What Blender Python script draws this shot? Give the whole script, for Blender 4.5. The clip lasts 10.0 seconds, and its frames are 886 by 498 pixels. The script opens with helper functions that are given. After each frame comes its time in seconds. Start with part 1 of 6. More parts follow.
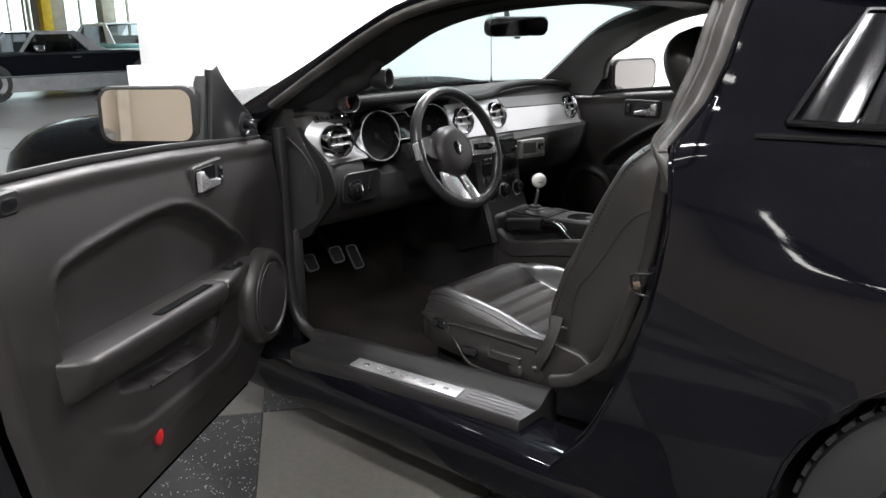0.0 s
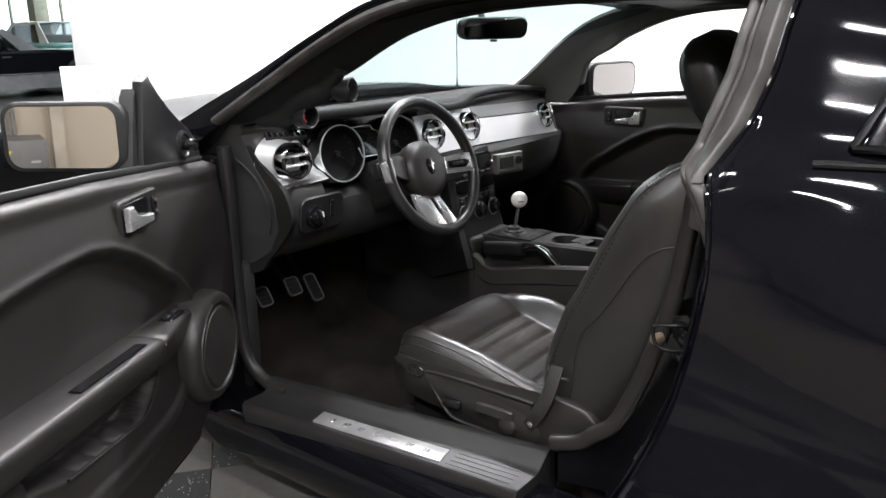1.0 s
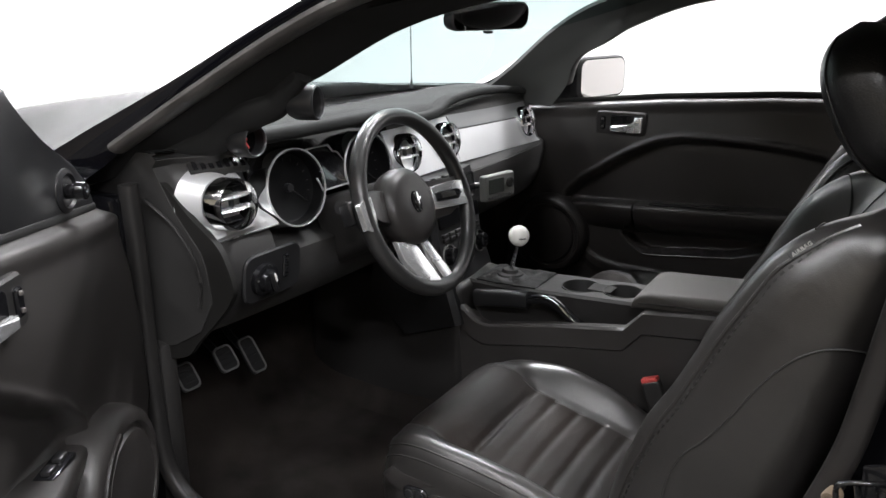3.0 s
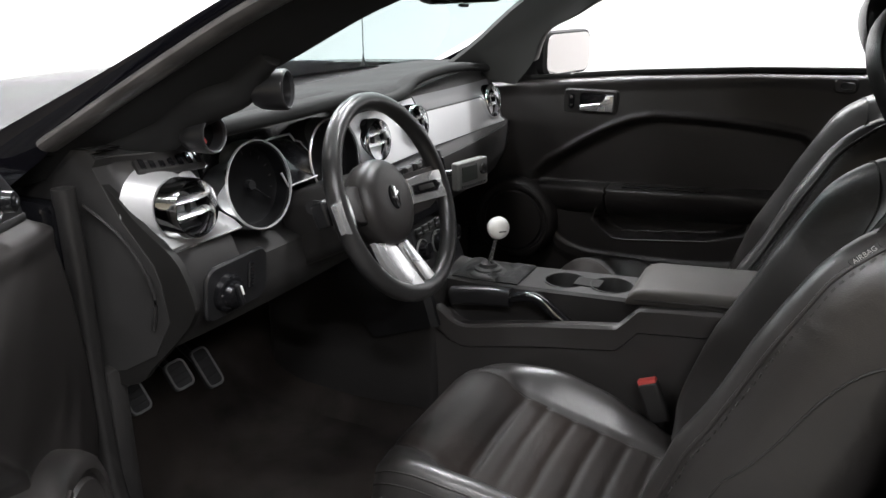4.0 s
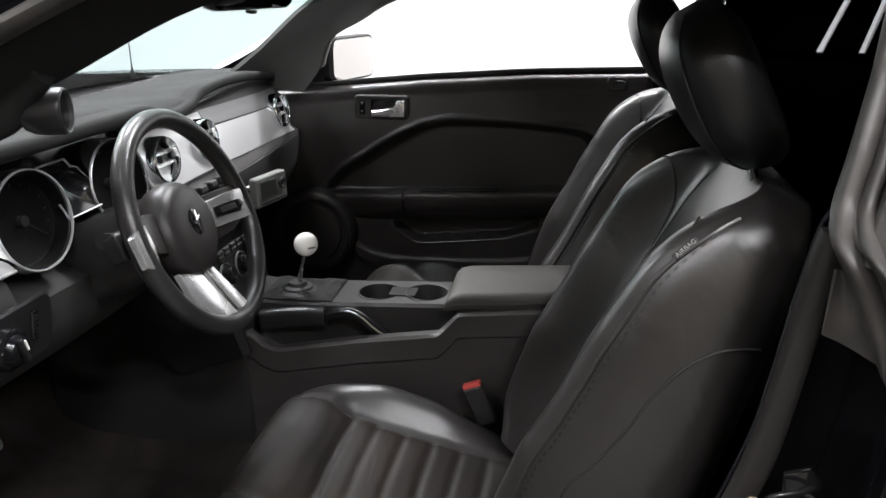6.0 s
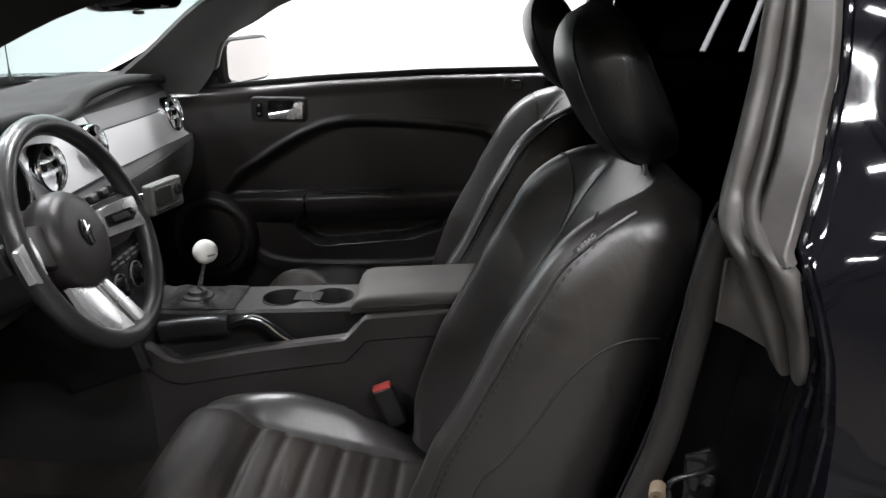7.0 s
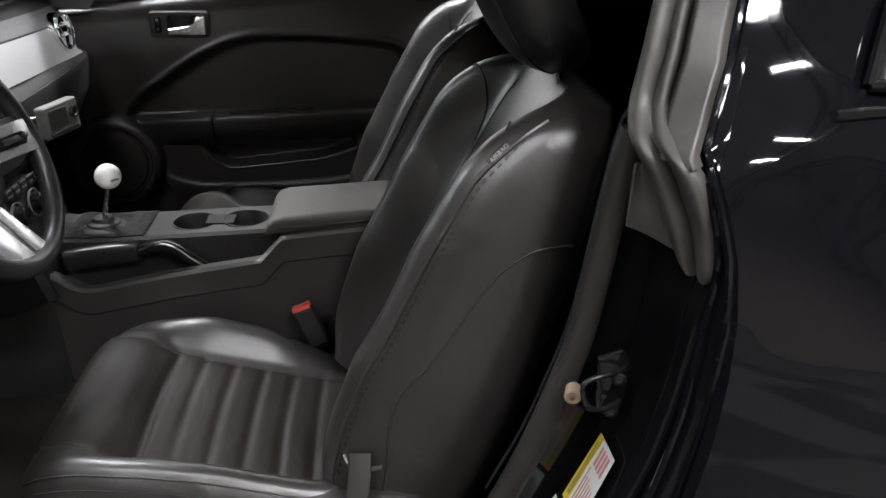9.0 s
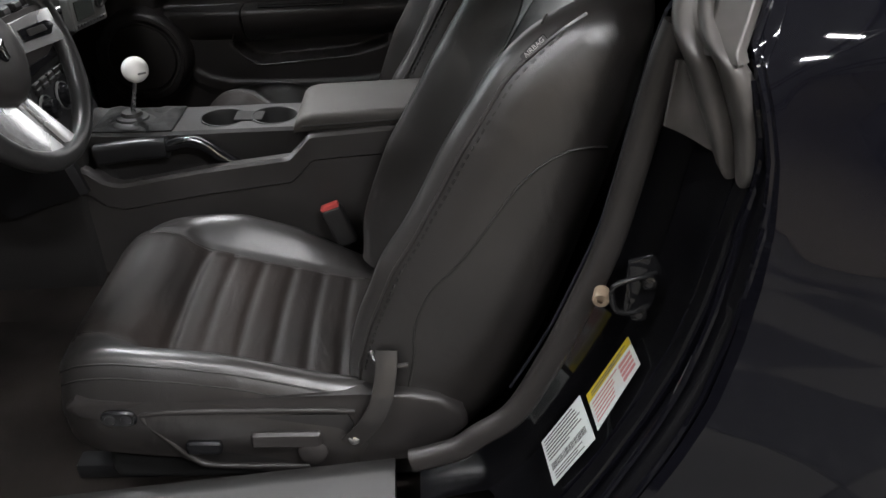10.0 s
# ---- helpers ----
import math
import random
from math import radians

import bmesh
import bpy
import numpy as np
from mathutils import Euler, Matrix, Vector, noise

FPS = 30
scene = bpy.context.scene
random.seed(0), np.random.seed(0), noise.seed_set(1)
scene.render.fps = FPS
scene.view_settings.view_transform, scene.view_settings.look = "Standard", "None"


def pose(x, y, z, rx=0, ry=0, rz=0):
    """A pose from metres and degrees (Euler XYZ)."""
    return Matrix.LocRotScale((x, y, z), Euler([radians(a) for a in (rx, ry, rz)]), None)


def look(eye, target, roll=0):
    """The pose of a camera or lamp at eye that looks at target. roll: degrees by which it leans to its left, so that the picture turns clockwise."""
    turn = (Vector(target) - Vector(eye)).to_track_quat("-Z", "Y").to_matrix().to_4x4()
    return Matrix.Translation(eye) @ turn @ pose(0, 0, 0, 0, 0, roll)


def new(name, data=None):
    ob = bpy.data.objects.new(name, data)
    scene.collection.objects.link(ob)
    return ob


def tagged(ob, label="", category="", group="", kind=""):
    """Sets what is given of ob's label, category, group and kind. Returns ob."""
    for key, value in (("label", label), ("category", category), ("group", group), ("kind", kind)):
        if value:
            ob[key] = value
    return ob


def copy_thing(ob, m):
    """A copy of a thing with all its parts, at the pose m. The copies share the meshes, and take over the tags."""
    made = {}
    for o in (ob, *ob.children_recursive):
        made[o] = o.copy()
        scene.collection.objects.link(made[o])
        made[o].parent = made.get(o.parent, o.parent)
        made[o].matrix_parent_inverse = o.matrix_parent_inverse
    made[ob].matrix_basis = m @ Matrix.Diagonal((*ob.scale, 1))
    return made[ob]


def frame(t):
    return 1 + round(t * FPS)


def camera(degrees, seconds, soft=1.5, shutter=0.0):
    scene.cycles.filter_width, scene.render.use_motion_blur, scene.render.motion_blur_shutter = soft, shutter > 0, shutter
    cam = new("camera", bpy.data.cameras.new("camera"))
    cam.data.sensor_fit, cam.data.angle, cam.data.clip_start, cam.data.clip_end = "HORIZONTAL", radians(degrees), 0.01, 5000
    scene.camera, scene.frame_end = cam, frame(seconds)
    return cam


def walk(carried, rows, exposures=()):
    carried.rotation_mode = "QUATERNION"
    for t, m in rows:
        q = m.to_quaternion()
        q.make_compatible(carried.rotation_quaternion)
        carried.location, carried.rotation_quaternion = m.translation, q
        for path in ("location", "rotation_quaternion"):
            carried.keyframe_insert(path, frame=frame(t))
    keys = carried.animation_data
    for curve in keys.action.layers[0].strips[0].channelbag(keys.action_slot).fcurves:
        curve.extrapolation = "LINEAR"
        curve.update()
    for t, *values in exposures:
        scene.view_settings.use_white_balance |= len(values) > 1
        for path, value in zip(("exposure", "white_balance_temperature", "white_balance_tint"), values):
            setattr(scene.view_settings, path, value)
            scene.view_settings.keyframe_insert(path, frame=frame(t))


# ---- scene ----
cam = camera(57.5, 10.0)
PATH = [
    (0, (1.725, -2.152, 1.213), (0.454, -0.706, 0.672), -0.9),
    (0.5, (1.603, -2.06, 1.221), (0.379, -0.576, 0.673), -0.9),
    (1, (1.481, -1.963, 1.222), (0.307, -0.439, 0.675), -0.9),
    (1.5, (1.349, -1.866, 1.227), (0.232, -0.302, 0.673), -0.8),
    (2, (1.225, -1.774, 1.214), (0.156, -0.174, 0.67), -0.7),
    (2.5, (1.106, -1.686, 1.22), (0.082, -0.059, 0.667), -0.5),
    (4, (0.83, -1.512, 1.223), (0.023, 0.199, 0.575), -0.2),
    (4.5, (0.789, -1.492, 1.222), (0.105, 0.275, 0.581), -0.2),
    (5, (0.766, -1.48, 1.223), (0.204, 0.329, 0.581), -0.2),
    (5.5, (0.756, -1.475, 1.225), (0.331, 0.371, 0.582), -0.1),
    (7, (0.749, -1.471, 1.226), (0.694, 0.423, 0.586), 0.4),
    (7.5, (0.756, -1.469, 1.227), (0.808, 0.425, 0.585), 0.4),
    (8, (0.759, -1.468, 1.226), (0.897, 0.422, 0.586), 0.5),
    (8.5, (0.76, -1.466, 1.223), (0.924, 0.398, 0.516), 0.5),
    (9, (0.757, -1.464, 1.216), (0.897, 0.353, 0.393), 0.6),
    (9.5, (0.76, -1.455, 1.21), (0.861, 0.307, 0.27), 0.6),
    (10, (0.759, -1.453, 1.202), (0.822, 0.26, 0.171), 0.7),
]
walk(cam, [(t, look(eye, target, roll)) for t, eye, target, roll in PATH])
scene.view_settings.exposure = 0.2

# ---- world and lamps ----
world = bpy.data.worlds.new("showroom_air")
scene.world = world
world.use_nodes = True
world.node_tree.nodes["Background"].inputs[0].default_value = (0.8, 0.9, 1.0, 1)
world.node_tree.nodes["Background"].inputs[1].default_value = 0.05


# ---- materials ----
def surf(name, color, rough=0.5, metal=0.0, var=0.15, vscale=6.0, bump=0.0, bscale=300.0, coat=0.0, tint=None,
         tamount=0.0, tscale=4.0, rvar=0.1, kind="noise", emit=0.0, spec=0.5, tdetail=8):
    m = bpy.data.materials.new(name)
    m.use_nodes = True
    nt = m.node_tree
    p = nt.nodes["Principled BSDF"]
    tc = nt.nodes.new("ShaderNodeTexCoord")
    n1 = nt.nodes.new("ShaderNodeTexNoise")
    n1.inputs["Scale"].default_value, n1.inputs["Detail"].default_value = vscale, 6
    nt.links.new(tc.outputs["Object"], n1.inputs["Vector"])
    ramp = nt.nodes.new("ShaderNodeMapRange")
    ramp.inputs["From Min"].default_value, ramp.inputs["From Max"].default_value = 0.3, 0.7
    ramp.inputs["To Min"].default_value, ramp.inputs["To Max"].default_value = 1 - var, 1 + var
    nt.links.new(n1.outputs["Fac"], ramp.inputs["Value"])
    mul = nt.nodes.new("ShaderNodeVectorMath")
    mul.operation = "SCALE"
    mul.inputs[0].default_value = color
    nt.links.new(ramp.outputs["Result"], mul.inputs["Scale"])
    out = mul.outputs["Vector"]
    if tint:
        n2 = nt.nodes.new("ShaderNodeTexNoise")
        n2.inputs["Scale"].default_value, n2.inputs["Detail"].default_value = tscale, tdetail
        nt.links.new(tc.outputs["Object"], n2.inputs["Vector"])
        r2 = nt.nodes.new("ShaderNodeMapRange")
        r2.inputs["From Min"].default_value, r2.inputs["From Max"].default_value = 0.42, 0.75
        r2.inputs["To Max"].default_value = tamount
        nt.links.new(n2.outputs["Fac"], r2.inputs["Value"])
        mix = nt.nodes.new("ShaderNodeMix")
        mix.data_type = "RGBA"
        nt.links.new(r2.outputs["Result"], mix.inputs["Factor"])
        nt.links.new(out, mix.inputs["A"])
        mix.inputs["B"].default_value = (*tint, 1)
        out = mix.outputs["Result"]
    nt.links.new(out, p.inputs["Base Color"])
    r = nt.nodes.new("ShaderNodeMapRange")
    r.inputs["From Min"].default_value, r.inputs["From Max"].default_value = 0.3, 0.7
    r.inputs["To Min"].default_value, r.inputs["To Max"].default_value = max(0.02, rough * (1 - rvar)), min(1, rough * (1 + rvar))
    nt.links.new(n1.outputs["Fac"], r.inputs["Value"])
    nt.links.new(r.outputs["Result"], p.inputs["Roughness"])
    p.inputs["Metallic"].default_value = metal
    p.inputs["Coat Weight"].default_value = coat
    p.inputs["Coat Roughness"].default_value = 0.03
    p.inputs["Specular IOR Level"].default_value = spec
    if bump:
        if kind == "voronoi":
            b = nt.nodes.new("ShaderNodeTexVoronoi")
            b.feature = "SMOOTH_F1"
            b.inputs["Scale"].default_value = bscale
            o = b.outputs["Distance"]
        else:
            b = nt.nodes.new("ShaderNodeTexNoise")
            b.inputs["Scale"].default_value, b.inputs["Detail"].default_value = bscale, 3
            o = b.outputs["Fac"]
        nt.links.new(tc.outputs["Object"], b.inputs["Vector"])
        bp = nt.nodes.new("ShaderNodeBump")
        bp.inputs["Strength"].default_value, bp.inputs["Distance"].default_value = bump, 0.001
        nt.links.new(o, bp.inputs["Height"])
        nt.links.new(bp.outputs["Normal"], p.inputs["Normal"])
    if emit:
        p.inputs["Emission Color"].default_value = (*color, 1)
        p.inputs["Emission Strength"].default_value = emit
    return m


PAINT = surf("black_paint", (0.004, 0.004, 0.006), 0.05, var=0.1, rvar=0.2, bump=0.025, bscale=45, spec=0.34)
JAMB = surf("black_jamb_paint", (0.005, 0.005, 0.006), 0.14, var=0.2, bump=0.03, bscale=40, spec=0.5)
TRIM = surf("charcoal_plastic", (0.0235, 0.0213, 0.0207), 0.38, var=0.12, bump=0.25, bscale=900)
TRIM2 = surf("dark_plastic", (0.0200, 0.0190, 0.0188), 0.40, var=0.12, bump=0.25, bscale=900)
DASHTOP = surf("dash_pad_and_pillar_shade", (0.014, 0.014, 0.014), 0.8, var=0.15, bump=0.5, bscale=500, spec=0.25)
DASH = surf("dash_vinyl", (0.032, 0.0308, 0.0305), 0.42, var=0.12, bump=0.35, bscale=700)
SATIN = surf("satin_black", (0.014, 0.014, 0.015), 0.33, var=0.1, bump=0.05, bscale=500)
GLOSSB = surf("gloss_black", (0.008, 0.008, 0.009), 0.12, var=0.1)
LEATHER = surf("black_leather", (0.0180, 0.0165, 0.0160), 0.34, spec=1.0, var=0.15, vscale=4, bump=0.16, bscale=700, kind="voronoi",
               tint=(0.034, 0.026, 0.022), tamount=0.20, tscale=3, tdetail=1, rvar=0.2)
LEATHER2 = surf("seat_insert_leather", (0.0130, 0.0110, 0.0102), 0.46, var=0.2, vscale=8, spec=0.28, bump=0.16, bscale=800, kind="voronoi",
                tint=(0.034, 0.023, 0.018), tamount=0.30, tscale=4, tdetail=1, rvar=0.08)
STITCH = surf("stitching", (0.024, 0.023, 0.022), 0.6)
SILVER = surf("silver_panel", (0.60, 0.60, 0.61), 0.36, metal=0.42, var=0.02, vscale=10, rvar=0.04, bump=0.03, bscale=900)
ALU = surf("brushed_aluminium", (0.74, 0.74, 0.75), 0.27, metal=0.8, var=0.02, vscale=12, rvar=0.04, bump=0.02, bscale=900)
CAPB = surf("black_cap_plastic", (0.011, 0.0105, 0.010), 0.6, var=0.15, bump=0.25, bscale=900, spec=0.25)
PEDALMETAL = surf("dull_pedal_metal", (0.20, 0.20, 0.20), 0.35, metal=0.5)
CHROME = surf("chrome", (0.88, 0.89, 0.90), 0.07, metal=1.0, var=0.03)
LIP = surf("satin_chrome", (0.92, 0.92, 0.93), 0.18, metal=0.70, var=0.02)
SEAL = surf("rubber_seal", (0.072, 0.067, 0.064), 0.38, var=0.45, vscale=14, bump=0.1, bscale=120)
RUBBER = surf("black_rubber", (0.012, 0.012, 0.012), 0.6, var=0.2, bump=0.1, bscale=200)
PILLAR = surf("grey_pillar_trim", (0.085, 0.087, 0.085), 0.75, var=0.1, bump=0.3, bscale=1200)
CARPET = surf("worn_carpet", (0.028, 0.0245, 0.0228), 0.95, var=0.35, vscale=14, bump=0.9, bscale=600,
              tint=(0.062, 0.052, 0.046), tamount=0.6, tscale=4, spec=0.1)
WHITE = surf("white_wall_paint", (0.86, 0.86, 0.86), 0.85, var=0.015, vscale=1.5, bump=0.05, bscale=60)
TAN = surf("tan_wall", (0.37, 0.32, 0.25), 0.8, var=0.06, vscale=1.0)
CEIL = surf("pale_ceiling", (0.52, 0.53, 0.56), 0.8, var=0.2, vscale=0.6)
STEEL = surf("painted_truss", (0.02, 0.02, 0.022), 0.6, var=0.2)
CONCRETE = surf("polished_grey_floor", (0.095, 0.095, 0.093), 0.30, var=0.15, vscale=1.2, bump=0.02, bscale=60)
TILE_L = surf("light_speckled_tile", (0.122, 0.116, 0.104), 0.5, var=0.14, vscale=40, tint=(0.10, 0.095, 0.085), tamount=0.5, tscale=55)
TILE_D = surf("dark_speckled_tile", (0.027, 0.027, 0.029), 0.5, var=0.15, vscale=40)
KNOB = surf("white_shift_knob", (0.78, 0.77, 0.74), 0.2, var=0.02)
RED = surf("red_plastic", (0.36, 0.012, 0.015), 0.3)
REDP = surf("pale_red_plastic", (0.70, 0.10, 0.09), 0.4)
LAMP = surf("lamp_diffuser", (1, 0.98, 0.95), 0.5, emit=17.0)
PAPER = surf("label_paper", (0.70, 0.74, 0.73), 0.4, var=0.05)
YELLOW = surf("yellow_print", (0.60, 0.47, 0.03), 0.5)
INK = surf("ink", (0.12, 0.12, 0.12), 0.6)
PINKINK = surf("red_ink", (0.55, 0.25, 0.25), 0.6)
TAGINK = surf("pale_ink", (0.35, 0.34, 0.33), 0.6)
SCREEN = surf("dark_screen", (0.03, 0.034, 0.030), 0.25)
UNITGREY = surf("grey_unit", (0.16, 0.16, 0.155), 0.4)
SILVERPAINT = surf("silver_car_paint", (0.28, 0.28, 0.29), 0.3, metal=0.4, coat=0.5)
TEAL = surf("pale_teal_paint", (0.25, 0.55, 0.55), 0.3, coat=0.5)
YELLOWPAINT = surf("yellow_post_paint", (0.75, 0.50, 0.02), 0.5)
BEIGE = surf("beige_column", (0.42, 0.38, 0.31), 0.7)
DAY = surf("daylight_glass", (0.80, 0.97, 1.0), 0.5, emit=2.2)
TYRE = surf("tyre_rubber", (0.020, 0.020, 0.021), 0.6, var=0.2, bump=0.2, bscale=150)
RIM = surf("grey_wheel_paint", (0.10, 0.10, 0.105), 0.35, metal=0.6)


def creased(m, scale, strength, dist):
    """Soft large creases and dents under the fine grain."""
    nt = m.node_tree
    grain = next(n for n in nt.nodes if n.bl_idname == "ShaderNodeBump")
    tc = next(n for n in nt.nodes if n.bl_idname == "ShaderNodeTexCoord")
    mp = nt.nodes.new("ShaderNodeMapping")
    mp.inputs["Scale"].default_value = (1.0, 0.45, 0.8)
    mp.inputs["Rotation"].default_value = (0.3, 0.5, 0.6)
    nt.links.new(tc.outputs["Object"], mp.inputs["Vector"])
    nz = nt.nodes.new("ShaderNodeTexNoise")
    nz.inputs["Scale"].default_value, nz.inputs["Detail"].default_value = scale, 2.5
    nz.inputs["Distortion"].default_value = 0.8
    nt.links.new(mp.outputs["Vector"], nz.inputs["Vector"])
    bp = nt.nodes.new("ShaderNodeBump")
    bp.inputs["Strength"].default_value, bp.inputs["Distance"].default_value = strength, dist
    nt.links.new(nz.outputs["Fac"], bp.inputs["Height"])
    nt.links.new(bp.outputs["Normal"], grain.inputs["Normal"])


creased(LEATHER, 14, 0.32, 0.009)
creased(LEATHER2, 22, 0.4, 0.006)


def speckle(m, color, scale, low):
    nt = m.node_tree
    p = nt.nodes["Principled BSDF"]
    src = p.inputs["Base Color"].links[0].from_socket
    tc = nt.nodes.new("ShaderNodeTexCoord")
    mp = nt.nodes.new("ShaderNodeMapping")
    mp.inputs["Scale"].default_value = (1.0, 1.7, 1.0)
    mp.inputs["Rotation"].default_value = (0, 0, 0.6)
    v = nt.nodes.new("ShaderNodeTexVoronoi")
    v.inputs["Scale"].default_value = scale
    nt.links.new(tc.outputs["Object"], mp.inputs["Vector"])
    nt.links.new(mp.outputs["Vector"], v.inputs["Vector"])
    r = nt.nodes.new("ShaderNodeMapRange")
    r.inputs["From Min"].default_value, r.inputs["From Max"].default_value = low, low * 0.6
    nt.links.new(v.outputs["Distance"], r.inputs["Value"])
    n = nt.nodes.new("ShaderNodeTexNoise")
    n.inputs["Scale"].default_value = scale * 0.35
    nt.links.new(tc.outputs["Object"], n.inputs["Vector"])
    g = nt.nodes.new("ShaderNodeMath")
    g.operation = "GREATER_THAN"
    g.inputs[1].default_value = 0.52
    nt.links.new(n.outputs["Fac"], g.inputs[0])
    mm = nt.nodes.new("ShaderNodeMath")
    mm.operation = "MULTIPLY"
    nt.links.new(r.outputs["Result"], mm.inputs[0])
    nt.links.new(g.outputs["Value"], mm.inputs[1])
    mix = nt.nodes.new("ShaderNodeMix")
    mix.data_type = "RGBA"
    nt.links.new(mm.outputs["Value"], mix.inputs["Factor"])
    nt.links.new(src, mix.inputs["A"])
    mix.inputs["B"].default_value = (*color, 1)
    nt.links.new(mix.outputs["Result"], p.inputs["Base Color"])


speckle(TILE_D, (0.50, 0.50, 0.48), 75, 0.30)
speckle(TILE_L, (0.10, 0.085, 0.06), 55, 0.22)


def glass(name, tint, gloss=1.0):
    m = bpy.data.materials.new(name)
    m.use_nodes = True
    nt = m.node_tree
    nt.nodes.remove(nt.nodes["Principled BSDF"])
    tr, gl = nt.nodes.new("ShaderNodeBsdfTransparent"), nt.nodes.new("ShaderNodeBsdfGlossy")
    lw, mix = nt.nodes.new("ShaderNodeLayerWeight"), nt.nodes.new("ShaderNodeMixShader")
    pw, sc = nt.nodes.new("ShaderNodeMath"), nt.nodes.new("ShaderNodeMath")
    pw.operation, sc.operation = "POWER", "MULTIPLY_ADD"
    pw.inputs[1].default_value, sc.inputs[1].default_value, sc.inputs[2].default_value = 5.0, 0.5 * gloss, 0.03 * gloss
    nt.links.new(lw.outputs["Facing"], pw.inputs[0])
    nt.links.new(pw.outputs[0], sc.inputs[0])
    tr.inputs[0].default_value = (*tint, 1)
    gl.inputs["Roughness"].default_value = 0.01
    nt.links.new(sc.outputs[0], mix.inputs[0])
    nt.links.new(tr.outputs[0], mix.inputs[1])
    nt.links.new(gl.outputs[0], mix.inputs[2])
    nt.links.new(mix.outputs[0], nt.nodes["Material Output"].inputs[0])
    return m


WINDSHIELD = glass("tinted_windshield", (0.50, 0.60, 0.595))
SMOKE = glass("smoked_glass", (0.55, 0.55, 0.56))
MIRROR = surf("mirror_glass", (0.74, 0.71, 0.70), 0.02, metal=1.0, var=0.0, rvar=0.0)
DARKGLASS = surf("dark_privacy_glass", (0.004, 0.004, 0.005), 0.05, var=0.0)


# ---- mesh helpers ----
def V(*a):
    return Vector(a)


def thing(name, at=(0, 0, 0), label="", category="", group="", kind=""):
    ob = new(name)
    ob.location = at
    ob.empty_display_size = 0.05
    return tagged(ob, label, category, group, kind)


def part(name, bm, material, parent=None, label="", smooth=True, angle=40):
    me = bpy.data.meshes.new(name)
    bmesh.ops.recalc_face_normals(bm, faces=bm.faces)
    if smooth:
        for f in bm.faces:
            f.smooth = True
        for e in bm.edges:
            if len(e.link_faces) == 2 and e.calc_face_angle(0) > radians(angle):
                e.smooth = False
    bm.to_mesh(me)
    bm.free()
    me.materials.append(material)
    ob = new(name, me)
    if parent is not None:
        ob.parent = parent
        m = Matrix.Translation(parent.location) if parent.data is None else Matrix.Identity(4)
        ob.matrix_parent_inverse = m.inverted()
    if label:
        ob["label"] = label
    return ob


def lone(name, bm, material, label, category, group="", kind="", angle=40):
    return tagged(part(name, bm, material, None, "", True, angle), label, category, group, kind)


def loft(bm, rings, closed=True, caps=True):
    vs = [[bm.verts.new(p) for p in ring] for ring in rings]
    n = len(vs[0])
    for a, b in zip(vs, vs[1:]):
        for i in range(n if closed else n - 1):
            j = (i + 1) % n
            bm.faces.new((a[i], a[j], b[j], b[i]))
    if caps and closed:
        bm.faces.new(vs[0])
        bm.faces.new(vs[-1])
    return bm


def grid(bm, f, us, vs):
    return loft(bm, [[f(u, v) for v in vs] for u in us], closed=False, caps=False)


def span(a, b, n):
    return [a + (b - a) * i / n for i in range(n + 1)]


def box(bm, at, size, rot=None, bevel=0.0, seg=2):
    m = Matrix.Translation(at) @ (rot.to_4x4() if rot else Matrix.Identity(4)) @ Matrix.Diagonal((*size, 1))
    made = bmesh.ops.create_cube(bm, size=1, matrix=m)
    if bevel:
        es = list({e for v in made["verts"] for e in v.link_edges})
        bmesh.ops.bevel(bm, geom=es, offset=bevel, segments=seg, affect="EDGES", profile=0.5)
    return bm


def frame_of(axis, up=(0, 0, 1)):
    a = Vector(axis).normalized()
    s = Vector(up).cross(a)
    if s.length < 1e-4:
        s = Vector((0, 1, 0)).cross(a)
    s.normalize()
    return a, s, a.cross(s)


def lathe(bm, at, axis, profile, n=32, up=(0, 0, 1), hollow=False):
    """Rings of (distance along axis, radius); a hollow one has open ends."""
    a, s, t = frame_of(axis, up)
    at = Vector(at)
    rings = []
    for d, r in profile:
        r = max(r, 1e-4)
        rings.append([at + a * d + (s * math.cos(k) + t * math.sin(k)) * r for k in (2 * math.pi * i / n for i in range(n))])
    return loft(bm, rings, caps=not hollow)


def smooth_path(pts, n=8):
    pts = [Vector(p) for p in pts]
    out = []
    for i in range(len(pts) - 1):
        p0, p1, p2, p3 = pts[max(i - 1, 0)], pts[i], pts[i + 1], pts[min(i + 2, len(pts) - 1)]
        for k in range(n):
            t = k / n
            out.append(0.5 * ((2 * p1) + (p2 - p0) * t + (2 * p0 - 5 * p1 + 4 * p2 - p3) * t * t + (3 * p1 - p0 - 3 * p2 + p3) * t ** 3))
    out.append(pts[-1])
    return out


def sweep(bm, path, profile, up=(0, 0, 1), scale=None, closed=False):
    """Carries a closed profile of (side, up) pairs along a path."""
    path = [Vector(p) for p in path]
    rings = []
    for i, p in enumerate(path):
        d = path[(i + 1) % len(path)] - path[i - 1] if closed else path[min(i + 1, len(path) - 1)] - path[max(i - 1, 0)]
        a, s, t = frame_of(d, up)
        k = scale(i / max(1, len(path) - 1)) if scale else 1
        rings.append([p + s * x * k + t * y * k for x, y in profile])
    if closed:
        rings.append(rings[0])
        loft(bm, rings, caps=False)
        bmesh.ops.remove_doubles(bm, verts=bm.verts, dist=1e-6)
        return bm
    return loft(bm, rings)


